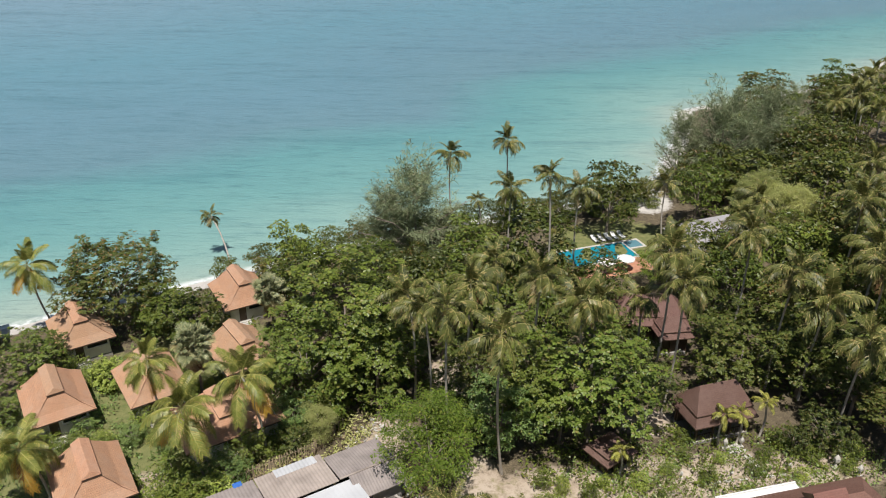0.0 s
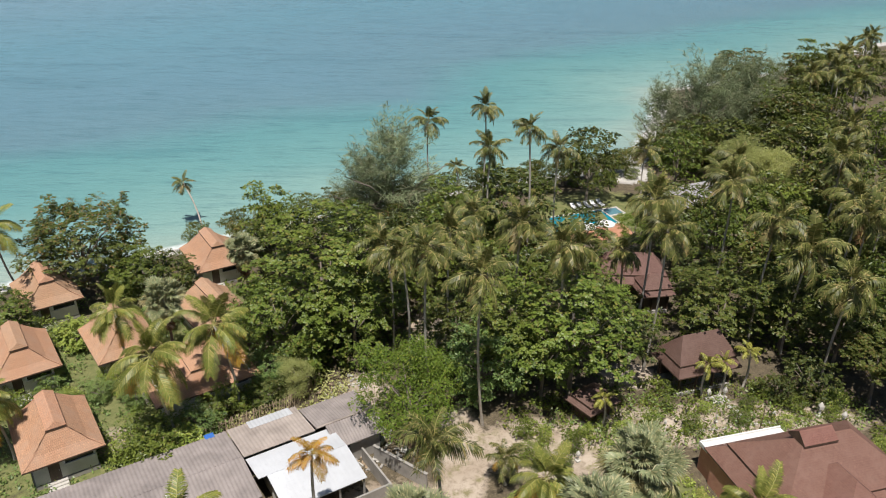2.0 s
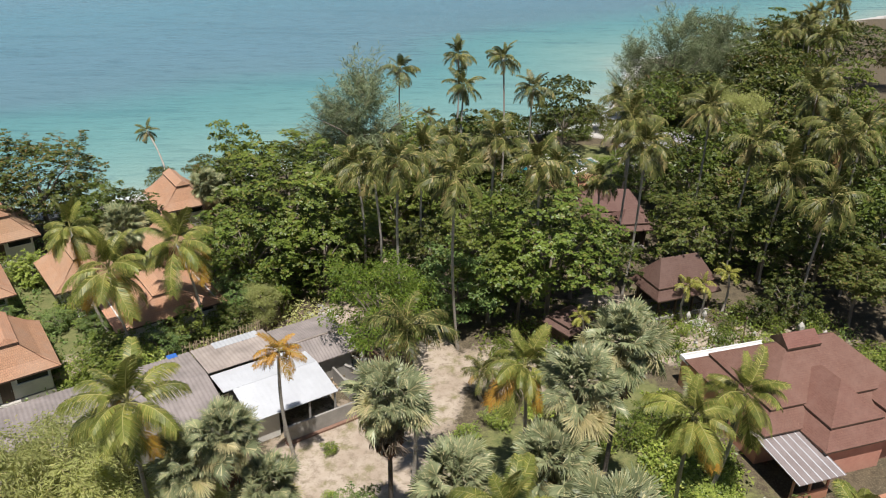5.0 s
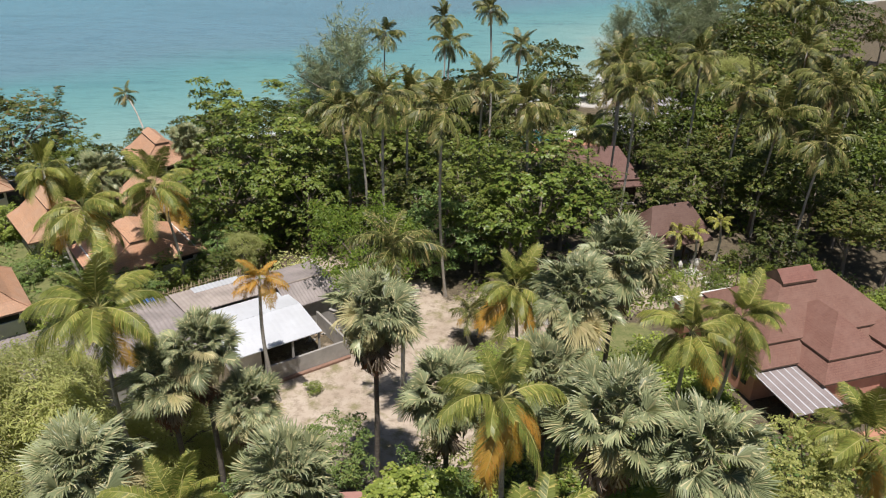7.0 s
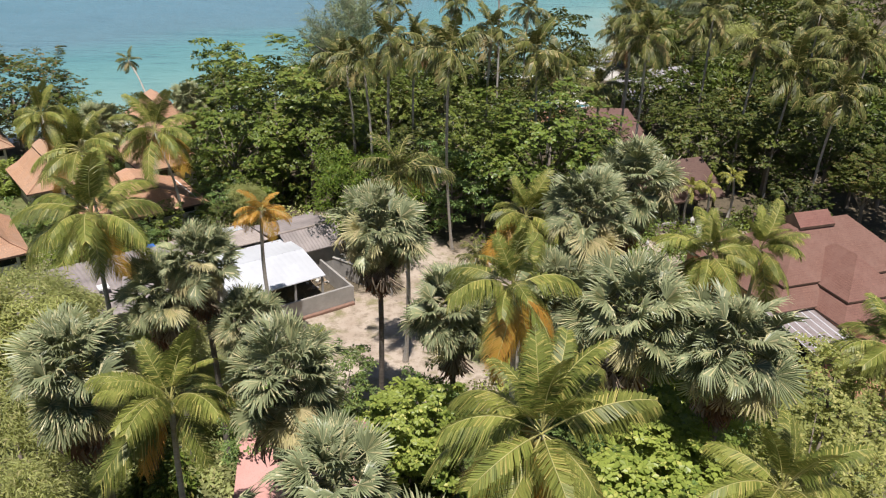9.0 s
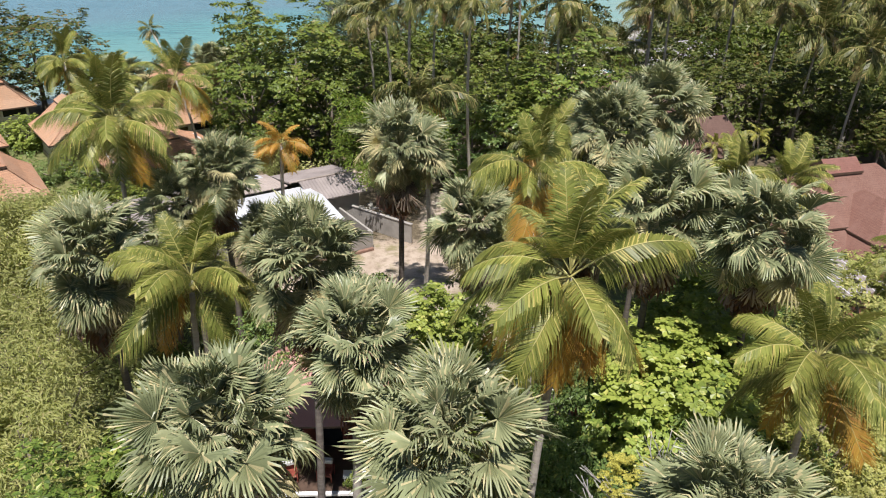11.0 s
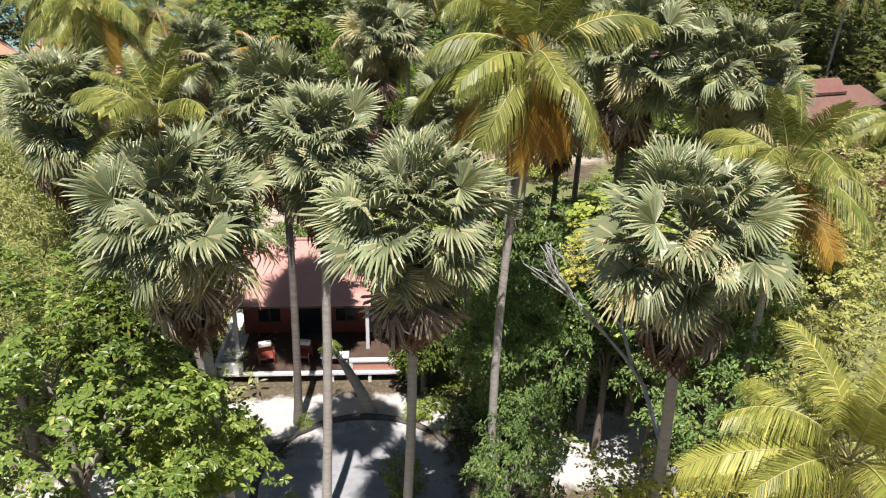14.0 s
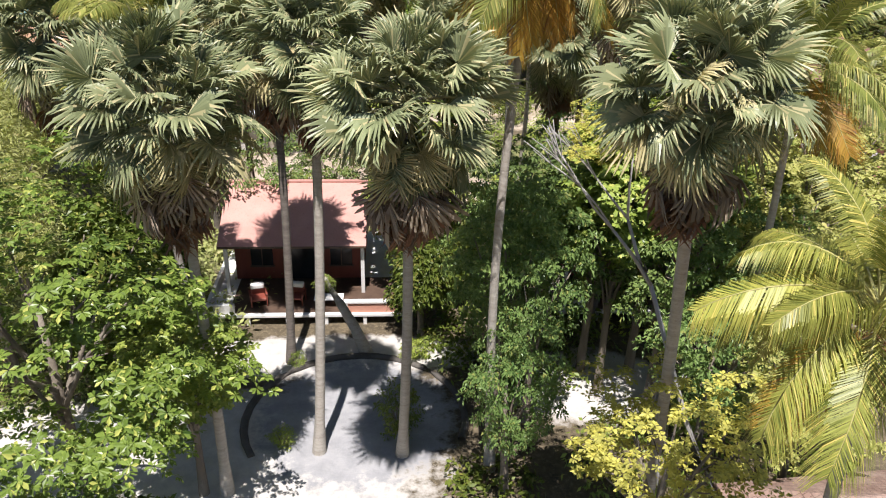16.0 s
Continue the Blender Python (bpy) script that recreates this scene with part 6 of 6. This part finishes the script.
tree("olive", 19.0, 21.6, 11.0, 3.4, 3.6, 102, fork=9)
tree("olive", 23.0, 26.5, 9.6, 4.0, 4.2, 103, fork=9)
tree("leafy", 16.0, 27.5, 8.6, 3.6, 4.2, 104)
tree("leafy", 20.0, 29.0, 4.6, 3.4, 3.6, 101)
tree("near", 18.0, 23.0, 6.0, 3.2, 3.4, 70)
tree("feather", -19.6, 33.6, 7.6, 5.6, 5.0, 9)
tree("feather", -17.4, 26.0, 8.4, 4.6, 4.6, 10)
tree("feather", -14.6, 18.4, 9.2, 4.2, 4.4, 71)
tree("feather", -13.4, 36.5, 6.2, 4.6, 3.6, 72)
tree("feather", -21.5, 42.0, 5.0, 4.5, 3.6, 11)
tree("feather", -24.0, 34.0, 9.2, 5.2, 4.6, 73)
tree("feather", -18.5, 19.0, 7.5, 4.4, 4.6, 74)
tree("bright", 1.2, 30.0, 4.0, 2.6, 2.4, 12)
tree("bright", 18.5, 34.5, 3.4, 3.4, 2.2, 75)
tree("bright", 22.0, 36.0, 2.6, 3.0, 1.8, 76)
tree("shade", 1.9, 22.6, 3.4, 2.0, 3.0, 90)
tree("shade", 2.6, 25.6, 4.4, 2.4, 3.6, 91)
tree("broad", -19.5, 92.0, 6.5, 4.8, 4.6, 92)
tree("broad", -15.0, 99.5, 6.0, 4.6, 4.2, 93)
tree("broad", -10.0, 101.0, 5.6, 4.4, 4.0, 94)
tree("shade", 10.0, 28.5, 4.6, 3.4, 3.2, 77)
tree("bright", 14.5, 30.0, 4.0, 3.4, 3.0, 78)
tree("almond", -45.6, 92.6, 7.4, 9.4, 6.6, 20)
tree("broad", -35.0, 86.0, 5.4, 4.8, 3.6, 21)
tree("broad", -50.5, 76.8, 4.8, 4.6, 3.6, 22)
tree("broad", -20.9, 97.8, 8.0, 4.9, 5.0, 23)
tree("broad", -12.2, 81.5, 9.4, 10.2, 6.6, 24)
tree("broad", -15.6, 73.4, 7.8, 6.8, 6.0, 25)
tree("broad", -7.8, 75.4, 8.0, 6.8, 6.2, 26)
tree("fine", -1.2, 60.5, 6.8, 6.2, 6.2, 27)
tree("feather", -14.5, 37.2, 4.6, 3.8, 3.6, 105)
tree("feather", -10.6, 36.2, 3.6, 3.0, 2.8, 106)
tree("feather", -22.0, 38.5, 7.9, 4.8, 4.4, 107)
tree("feather", -13.6, 67.6, 3.2, 3.2, 2.8, 28)
tree("broad", 13.5, 101.5, 8.8, 7.0, 5.8, 29)
tree("broad", 3.8, 99.5, 8.2, 5.4, 4.4, 30)
tree("broad", 28.6, 121.5, 8.4, 6.2, 6.6, 31)
tree("broad", 16.2, 67.0, 10.0, 8.0, 5.4, 32)
tree("broad", 9.4, 70.4, 8.4, 5.2, 4.4, 33)
tree("leafy", 6.6, 67.0, 5.4, 5.0, 5.4, 34)
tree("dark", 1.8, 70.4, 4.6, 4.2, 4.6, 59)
tree("broad", 44.9, 124.9, 8.4, 5.0, 4.8, 35)
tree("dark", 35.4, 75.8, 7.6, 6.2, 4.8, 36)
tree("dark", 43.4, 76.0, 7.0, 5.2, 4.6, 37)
tree("fine", 32.6, 103.4, 4.0, 3.6, 3.6, 38)
tree("broad", 24.2, 85.6, 3.2, 3.2, 2.8, 39)
tree("feather", 53.5, 121.0, 9.0, 5.4, 5.4, 40)
tree("feather", 55.4, 112.8, 10.0, 6.8, 5.8, 41)
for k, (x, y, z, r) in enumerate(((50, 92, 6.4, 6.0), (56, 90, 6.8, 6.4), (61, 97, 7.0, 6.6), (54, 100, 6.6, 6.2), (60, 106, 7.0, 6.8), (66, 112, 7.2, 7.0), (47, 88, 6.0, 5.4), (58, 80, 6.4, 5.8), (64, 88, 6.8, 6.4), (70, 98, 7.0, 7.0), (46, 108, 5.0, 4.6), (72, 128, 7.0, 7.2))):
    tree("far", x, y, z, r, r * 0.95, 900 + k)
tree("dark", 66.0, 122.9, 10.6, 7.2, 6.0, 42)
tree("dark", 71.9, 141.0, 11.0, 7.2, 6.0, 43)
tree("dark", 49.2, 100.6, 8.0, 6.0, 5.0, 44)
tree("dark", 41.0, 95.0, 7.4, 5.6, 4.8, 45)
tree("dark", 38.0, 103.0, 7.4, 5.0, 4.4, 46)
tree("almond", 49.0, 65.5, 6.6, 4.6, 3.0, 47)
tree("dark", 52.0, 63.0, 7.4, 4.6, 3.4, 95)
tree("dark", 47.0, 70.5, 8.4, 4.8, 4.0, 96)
tree("casuarina", -4.2, 109.0, 8.6, 13.5, 9.8, 48)
tree("casuarina", -8.4, 110.5, 6.0, 10.5, 7.6, 79)
tree("casuarina", 54.0, 143.0, 11.0, 14.0, 10.0, 49)
tree("casuarina", 65.0, 149.0, 10.5, 13.0, 9.0, 50)
tree("casuarina", 46.5, 143.0, 8.0, 9.0, 8.0, 51)
tree("casuarina", 60.0, 139.0, 8.0, 10.0, 8.0, 52)
tree("far", 50.0, 137.0, 6.0, 7.0, 6.0, 53)
tree("far", 57.0, 134.0, 6.5, 7.5, 6.0, 54)
tree("far", 66.0, 158.0, 6.0, 8.0, 6.0, 55)
tree("far", 75.0, 176.0, 6.0, 8.0, 6.0, 56)
for k, (x, y, z, r) in enumerate(((22, 68.5, 8.6, 4.0), (13, 66.5, 8, 3.8), (20, 72.5, 9, 4.6), (4, 74.5, 7.5, 4.2), (0, 84, 8.5, 5), (8, 82, 8, 4.8), (18, 80, 8.5, 5), (36, 82.5, 8, 5), (22, 94, 8, 4.8), (-3, 92, 8, 4.8), (42, 66.5, 4.5, 3.4), (51.5, 72, 7.5, 5), (-8, 84, 9, 5), (-19, 79, 6, 4), (-22, 104, 5, 3.4), (35, 97, 7, 4.6), (-1, 66.5, 5.5, 3.4), (10, 67.5, 7.5, 4.0), (39, 66.0, 3.2, 2.2))):
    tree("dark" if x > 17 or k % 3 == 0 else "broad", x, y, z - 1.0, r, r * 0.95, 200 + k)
rnd = random.Random(5)
for k in range(46):
    x, y = rnd.uniform(46, 118), rnd.uniform(72, 215)
    if offshore(np.array([x]), np.array([y]))[0] > -14 or (x < 54 and y > 100):
        continue
    tree("far", x, y, rnd.uniform(6.5, 9.5), rnd.uniform(5, 7.5), rnd.uniform(4.5, 6.5), 100 + k)
for x, y, z, s, k in ((106, 182, 17, 0.85, 70), (99, 176, 16, 0.85, 71), (91, 164, 17, 0.85, 72), (112, 190, 16, 0.85, 73), (101, 168, 15, 0.9, 75)):
    coconut(x, y, z, s, (0.6, -0.8), k)
tree("casuarina", 78, 166, 8.5, 5.5, 7.0, 77)
for k in range(18):
    x, y = rnd.uniform(-8, 17), rnd.uniform(88, 104)
    tree("far", x, y, rnd.uniform(4.5, 6.5), rnd.uniform(3.2, 4.8), rnd.uniform(3, 4.5), 160 + k)
for k in range(22):
    s = k / 21
    x, y = -12 + 52 * s + rnd.uniform(-1, 1), 113.5 + 23 * s + rnd.uniform(-1, 1.5)
    if not (21 < x < 35 and y < 125):
        tree("far", x, y, rnd.uniform(2.4, 4.2), rnd.uniform(2.4, 3.4), rnd.uniform(2.0, 3.2), 500 + k)
for k in range(12):
    s = k / 11
    x, y = -4 + 44 * s + rnd.uniform(-1.5, 1.5), 118 + 15 * s + rnd.uniform(-2, 1)
    if not (20 < x < 36 and y < 124):
        bush(x, y, rnd.uniform(1.4, 2.4), rnd.uniform(1.2, 2.4), 300 + k)

for k, (x, y, r, h, b) in enumerate(((-40.5, 65.5, 2.0, 1.5, 0), (-39.0, 77.0, 2.0, 1.6, 1), (-37.8, 66.5, 1.6, 1.3, 1), (-25.5, 56.0, 3.0, 2.6, 0), (-23.0, 58.5, 2.2, 2.2, 1), (-28.5, 62.0, 2.0, 1.8, 0), (-31.0, 67.5, 1.8, 1.4, 1), (-43.0, 78.5, 2.2, 1.8, 0), (-48.0, 63.0, 2.0, 1.5, 1))):
    bush(x, y, r, h, 400 + k, bool(b))
for k, (x, y, r, h, b) in enumerate(((-33.0, 80.0, 1.8, 1.6, 0), (-29.5, 77.0, 1.6, 1.4, 1), (11.0, 57.0, 1.6, 1.5, 0), (9.0, 50.5, 1.5, 1.2, 1), (13.0, 52.0, 1.8, 1.3, 1), (6.0, 48.5, 1.3, 1.0, 1), (50.0, 58.5, 2.0, 1.6, 1), (46.5, 57.5, 1.6, 1.3, 1), (22.5, 50.0, 1.8, 1.5, 0), (24.5, 40.0, 1.8, 1.4, 1), (24.0, 36.5, 1.8, 1.4, 1), (-5.0, 41.5, 0.8, 0.9, 1),
                                     (0.8, 15.6, 0.9, 1.6, 0), (-3.6, 15.0, 0.5, 0.5, 1), (1.5, 20.8, 0.7, 0.6, 1), (-3.6, 20.2, 0.4, 0.5, 1), (19.5, 48.0, 2.0, 1.8, 0), (16.5, 47.0, 1.8, 1.4, 1), (-50.0, 88.0, 2.2, 2.0, 0), (-40.0, 90.0, 2.0, 1.6, 0))):
    bush(x, y, r, h, 420 + k, bool(b))
for k, (x, y, r) in enumerate(((24.0, 62.5, 1.0), (26.6, 65.0, 0.9), (28.2, 61.8, 1.1), (30.4, 64.4, 0.8), (33.6, 62.6, 1.2), (35.4, 65.0, 1.0), (38.2, 62.0, 0.9), (40.4, 64.6, 1.2), (43.6, 63.0, 1.0), (45.4, 65.4, 1.3), (27.0, 67.6, 1.0), (37.6, 67.2, 1.2), (20.6, 60.6, 1.1), (22.6, 58.6, 0.9))):
    bush(x, y, r, r * 1.15, 600 + k, k % 3 == 0)
for k, (x, y, r) in enumerate(((-44.0, 66.0, 1.6), (-34.5, 70.5, 1.8), (-31.5, 72.0, 1.5), (-36.5, 62.5, 1.7), (-33.0, 59.5, 2.0), (-29.0, 57.5, 1.8), (-46.5, 72.5, 1.7), (-35.5, 76.5, 1.6), (-27.0, 70.0, 1.8), (-25.0, 75.0, 1.9), (-38.5, 83.0, 1.7), (-30.0, 84.0, 1.8), (-47.5, 81.0, 1.8), (-26.5, 66.0, 1.7), (-22.0, 62.0, 1.6), (-18.0, 66.0, 1.7))):
    bush(x, y, r, r * 0.95, 640 + k, k % 4 == 1)
for k, (x, y, z, r) in enumerate(((-33.5, 103.6, 2.6, 2.6), (-28.5, 106.8, 3.0, 2.8), (-23.5, 109.8, 2.8, 2.8), (-18.5, 112.6, 3.2, 3.0), (-25.5, 101.5, 3.4, 3.2), (-14.5, 115.0, 3.0, 2.8))):
    tree("far", x, y, z, r, r * 0.9, 700 + k)
for k, (x, y, r, h) in enumerate(((12.5, 59.6, 0.9, 1.5), (15.2, 58.4, 1.1, 1.8), (17.0, 60.4, 0.8, 1.3), (14.0, 56.4, 0.9, 1.2), (18.4, 57.2, 1.0, 1.6), (10.4, 60.6, 1.0, 1.6), (20.2, 55.0, 0.9, 1.1))):
    bush(x, y, r, h, 720 + k, k % 2 == 0)

# thicket between the cottages and behind the long building
for k, (kind, x, y, z, r, h) in enumerate((("broad", -24.8, 58.4, 2.0, 3.0, 2.6), ("leafy", -22.4, 60.8, 2.2, 2.6, 2.6), ("broad", -27.2, 57.8, 1.4, 2.0, 1.8), ("leafy", -41.2, 69.4, 1.2, 2.0, 1.7), ("bright", -41.3, 77.4, 1.9, 2.4, 2.4),
                                           ("leafy", -34.8, 67.2, 1.2, 1.9, 1.6), ("broad", -20.4, 64.2, 2.0, 2.4, 2.4), ("leafy", -17.2, 69.6, 2.4, 2.8, 2.8), ("broad", -13.4, 70.6, 2.6, 3.0, 3.0), ("dark", -50.8, 81.0, 2.8, 4.0, 3.4),
                                           ("dark", -39.0, 91.0, 3.6, 4.4, 3.8), ("broad", -33.8, 88.6, 3.6, 4.6, 4.0), ("leafy", -30.6, 66.4, 1.4, 2.0, 1.7), ("broad", -29.0, 71.2, 1.8, 2.4, 2.2), ("leafy", -32.6, 82.4, 2.0, 2.6, 2.2),
                                           ("broad", -23.4, 66.6, 1.4, 1.9, 1.8), ("leafy", -46.0, 64.0, 1.6, 2.6, 2.0), ("broad", -51.0, 70.0, 2.2, 3.0, 2.6), ("dark", -16.2, 66.2, 2.0, 2.4, 2.2))):
    tree(kind, x, y, z, r, h, 800 + k, label="dense leafy shrub growing between the cottages", fork=5)


def rubble(cx, cy, rx, ry, turn, count, seed):
    """Broken blocks, boards and sheets strewn over a yard."""
    rnd, g = random.Random(seed), Geo()
    c, s = math.cos(radians(turn)), math.sin(radians(turn))
    for k in range(count):
        u, v = rnd.uniform(-rx, rx), rnd.uniform(-ry, ry)
        bm = bmesh.new()
        size = (rnd.uniform(0.12, 0.7), rnd.uniform(0.1, 0.35), rnd.uniform(0.04, 0.2))
        bmesh.ops.create_cube(bm, size=1, matrix=pose(cx + u * c - v * s, cy + u * s + v * c, size[2] * 0.5 + rnd.uniform(0, 0.15), rnd.uniform(-14, 14), rnd.uniform(-14, 14), rnd.uniform(0, 180)) @ Matrix.Diagonal((*size, 1)))
        g.take(bm, rnd.choice((0, 0, 1, 2)))
    return tagged(new("rubble", g.mesh("rubble", STONE, CEMENT, BAMBOO)), "broken blocks and boards strewn over the walled yard", "rubble", kind="stuff")


rubble(-4.9, 58.4, 3.4, 2.4, 31, 170, 3)
rubble(-9.0, 68.5, 2.6, 1.6, 40, 60, 4)
for k, (x, y) in enumerate(((33.5, 66.2), (33.7, 65.3), (33.9, 64.5), (34.1, 63.7), (34.3, 62.9))):
    slab = thing("stepping_stone", pose(x, y, 0, 0, 0, 12 + 3 * k), "pale stone slab in the sandy garden path", "paving", "garden path slabs")
    part("slab", Geo().box(-0.55, 0.55, -0.24, 0.24, -0.03, 0.07, 0, 0.02).mesh("slab", STONE), slab)
post_wall = thing("plank_wall", pose(-2.6, 61.2, 0, 0, 0, -52), "low rust-brown wall beside the walled yard", "wall")
part("wall", Geo().box(0, 4.2, -0.08, 0.08, 0, 1.3, 0, 0.02).mesh("wall", RUST), post_wall)
for x, y, h in ((15.4, 57.0, 1.3), (44.6, 62.4, 1.6), (31.2, 62.8, 1.0)):
    stone_lantern(x, y, h, x * 31)
bush(-5.3, 47.4, 0.75, 0.7, 880, True, "small lone sapling on the bare sandy yard")

# ---- undergrowth ----
def undergrowth(label, mat, cx, cy, rx, ry, count, leaf, tall, seed, turn=0.0, name="undergrowth"):
    """Low growth nobody could count: leafy tufts and saplings strewn over a stretch of ground."""
    r = np.random.default_rng(seed)
    a, q = r.uniform(0, 2 * np.pi, count), np.sqrt(r.uniform(0, 1, count))
    c, s = math.cos(radians(turn)), math.sin(radians(turn))
    u, v = rx * q * np.cos(a), ry * q * np.sin(a)
    x, y = cx + u * c - v * s, cy + u * s + v * c
    size = tall * r.uniform(0.35, 1.0, count) * np.array([0.6 + 0.8 * max(0, 0.5 + noise.noise(Vector((p * 0.25, w * 0.25, seed)))) for p, w in zip(x, y)])
    per = 16
    centre = np.repeat(np.stack([x, y, size * 0.45], -1), per, 0)
    sz = np.repeat(size, per)[:, None]
    n = len(centre)
    d = r.normal(0, 1, (n, 3))
    d /= np.linalg.norm(d, axis=1, keepdims=True)
    d[:, 2] = np.abs(d[:, 2]) - 0.45
    pos = centre + d * sz * (0.55, 0.55, 0.5) * r.uniform(0.6, 1.0, (n, 1))
    pos[:, 2] = np.maximum(pos[:, 2], 0.03)
    nrm = d + (0, 0, 0.7) + r.normal(0, 0.5, (n, 3))
    nrm /= np.linalg.norm(nrm, axis=1, keepdims=True)
    out = d * (1, 1, 0.2) + r.normal(0, 0.4, (n, 3))
    out -= (out * nrm).sum(1, keepdims=True) * nrm
    out /= np.linalg.norm(out, axis=1, keepdims=True)
    side = np.cross(nrm, out)
    ls = 1.2 * leaf * r.uniform(0.6, 1.3, (n, 1))
    verts = np.stack([pos, pos + out * ls * 0.5 + side * ls * 0.24, pos + out * ls, pos + out * ls * 0.5 - side * ls * 0.24], 1).reshape(-1, 3)
    k = np.arange(n)[:, None] * 4
    faces = np.concatenate([k + (0, 1, 2), k + (0, 2, 3)], 1).reshape(-1, 3)
    ob = new(name, array_mesh(name, verts.tolist(), faces.tolist(), [mat]))
    return tagged(ob, label, "undergrowth", kind="stuff")


undergrowth("bright leafy shrubs beside the brown-roofed house", BRIGHT, 24.0, 44.5, 4.0, 5, 260, 0.30, 1.9, 22)
undergrowth("bright leafy shrubs beside the brown-roofed house", LEAFY, 25, 37, 5, 4, 130, 0.30, 1.9, 23)
undergrowth("leafy shrubs and saplings beside the brown-roofed house", LEAFY, 30, 34.5, 6.5, 5, 190, 0.30, 2.0, 24)
WILD = "dense dark green undergrowth beneath the trees"
undergrowth(WILD, BROAD, 10, 78, 22, 9, 200, 0.40, 1.5, 1)
undergrowth(WILD, BROAD, 10, 95, 26, 12, 240, 0.5, 2.0, 2)
undergrowth(WILD, BROAD, 44, 86, 18, 12, 240, 0.5, 2.0, 3)
undergrowth(WILD, BROAD, 58, 105, 22, 16, 260, 0.55, 2.4, 4)
undergrowth(WILD, BROAD, 80, 140, 34, 28, 800, 0.7, 3.6, 5)
undergrowth(WILD, BROAD, -16, 84, 14, 14, 300, 0.42, 1.8, 6)
undergrowth("bushy mixed green undergrowth between the cottages", LEAFY, -36, 70, 17, 22, 640, 0.32, 1.5, 7)
undergrowth("bushy mixed green undergrowth behind the fence", FEATHER, -18, 64, 12, 4, 260, 0.3, 1.8, 8, 33)
undergrowth("low shrubs and flowers in a sandy garden", LEAFY, 30, 63, 19, 5.0, 170, 0.28, 2.0, 9, 3, "garden_plants")
undergrowth("low dark shrubs in a sandy garden", BROAD, 28, 64, 20, 6.0, 480, 0.3, 2.1, 21, 3, "garden_plants")
undergrowth("light green undergrowth beneath the palmyra palms", BRIGHT, 14, 33, 10, 11, 520, 0.3, 1.7, 10)
undergrowth("light green undergrowth beneath the palmyra palms", FEATHER, -15, 29, 10, 13, 620, 0.28, 2.2, 11)
undergrowth("dry yellow grass and scrub under the palms", GRASSY, 5, 34, 6, 7, 360, 0.22, 0.8, 12)
undergrowth("dark green shrubs beside the bungalow", BROAD, 6, 21.5, 4.0, 4.5, 170, 0.24, 1.8, 13)
undergrowth("dark green shrubs beside the bungalow", BROAD, -11.5, 22, 4, 5, 170, 0.24, 1.8, 14)
undergrowth("green shrubs beside the sandy yard", BRIGHT, 12, 12.5, 5, 4, 170, 0.22, 1.6, 15)
undergrowth("green shrubs beside the sandy yard", BROAD, -9.5, 10.5, 4, 2.0, 70, 0.22, 1.0, 16)
undergrowth("green shrubs beside the sandy yard", BROAD, 4.0, 12.6, 1.8, 1.4, 40, 0.22, 1.3, 17)
undergrowth("scattered green plants by the beach", BROAD, -25, 103, 22, 4, 220, 0.4, 1.5, 18, 30)
undergrowth("low plants round the brown-roofed house", BRIGHT, 24.5, 46, 3.5, 9, 200, 0.28, 1.3, 19)
undergrowth("dark hedge and scrub beside the lane", BROAD, 49, 59, 3, 3, 60, 0.3, 1.4, 20)
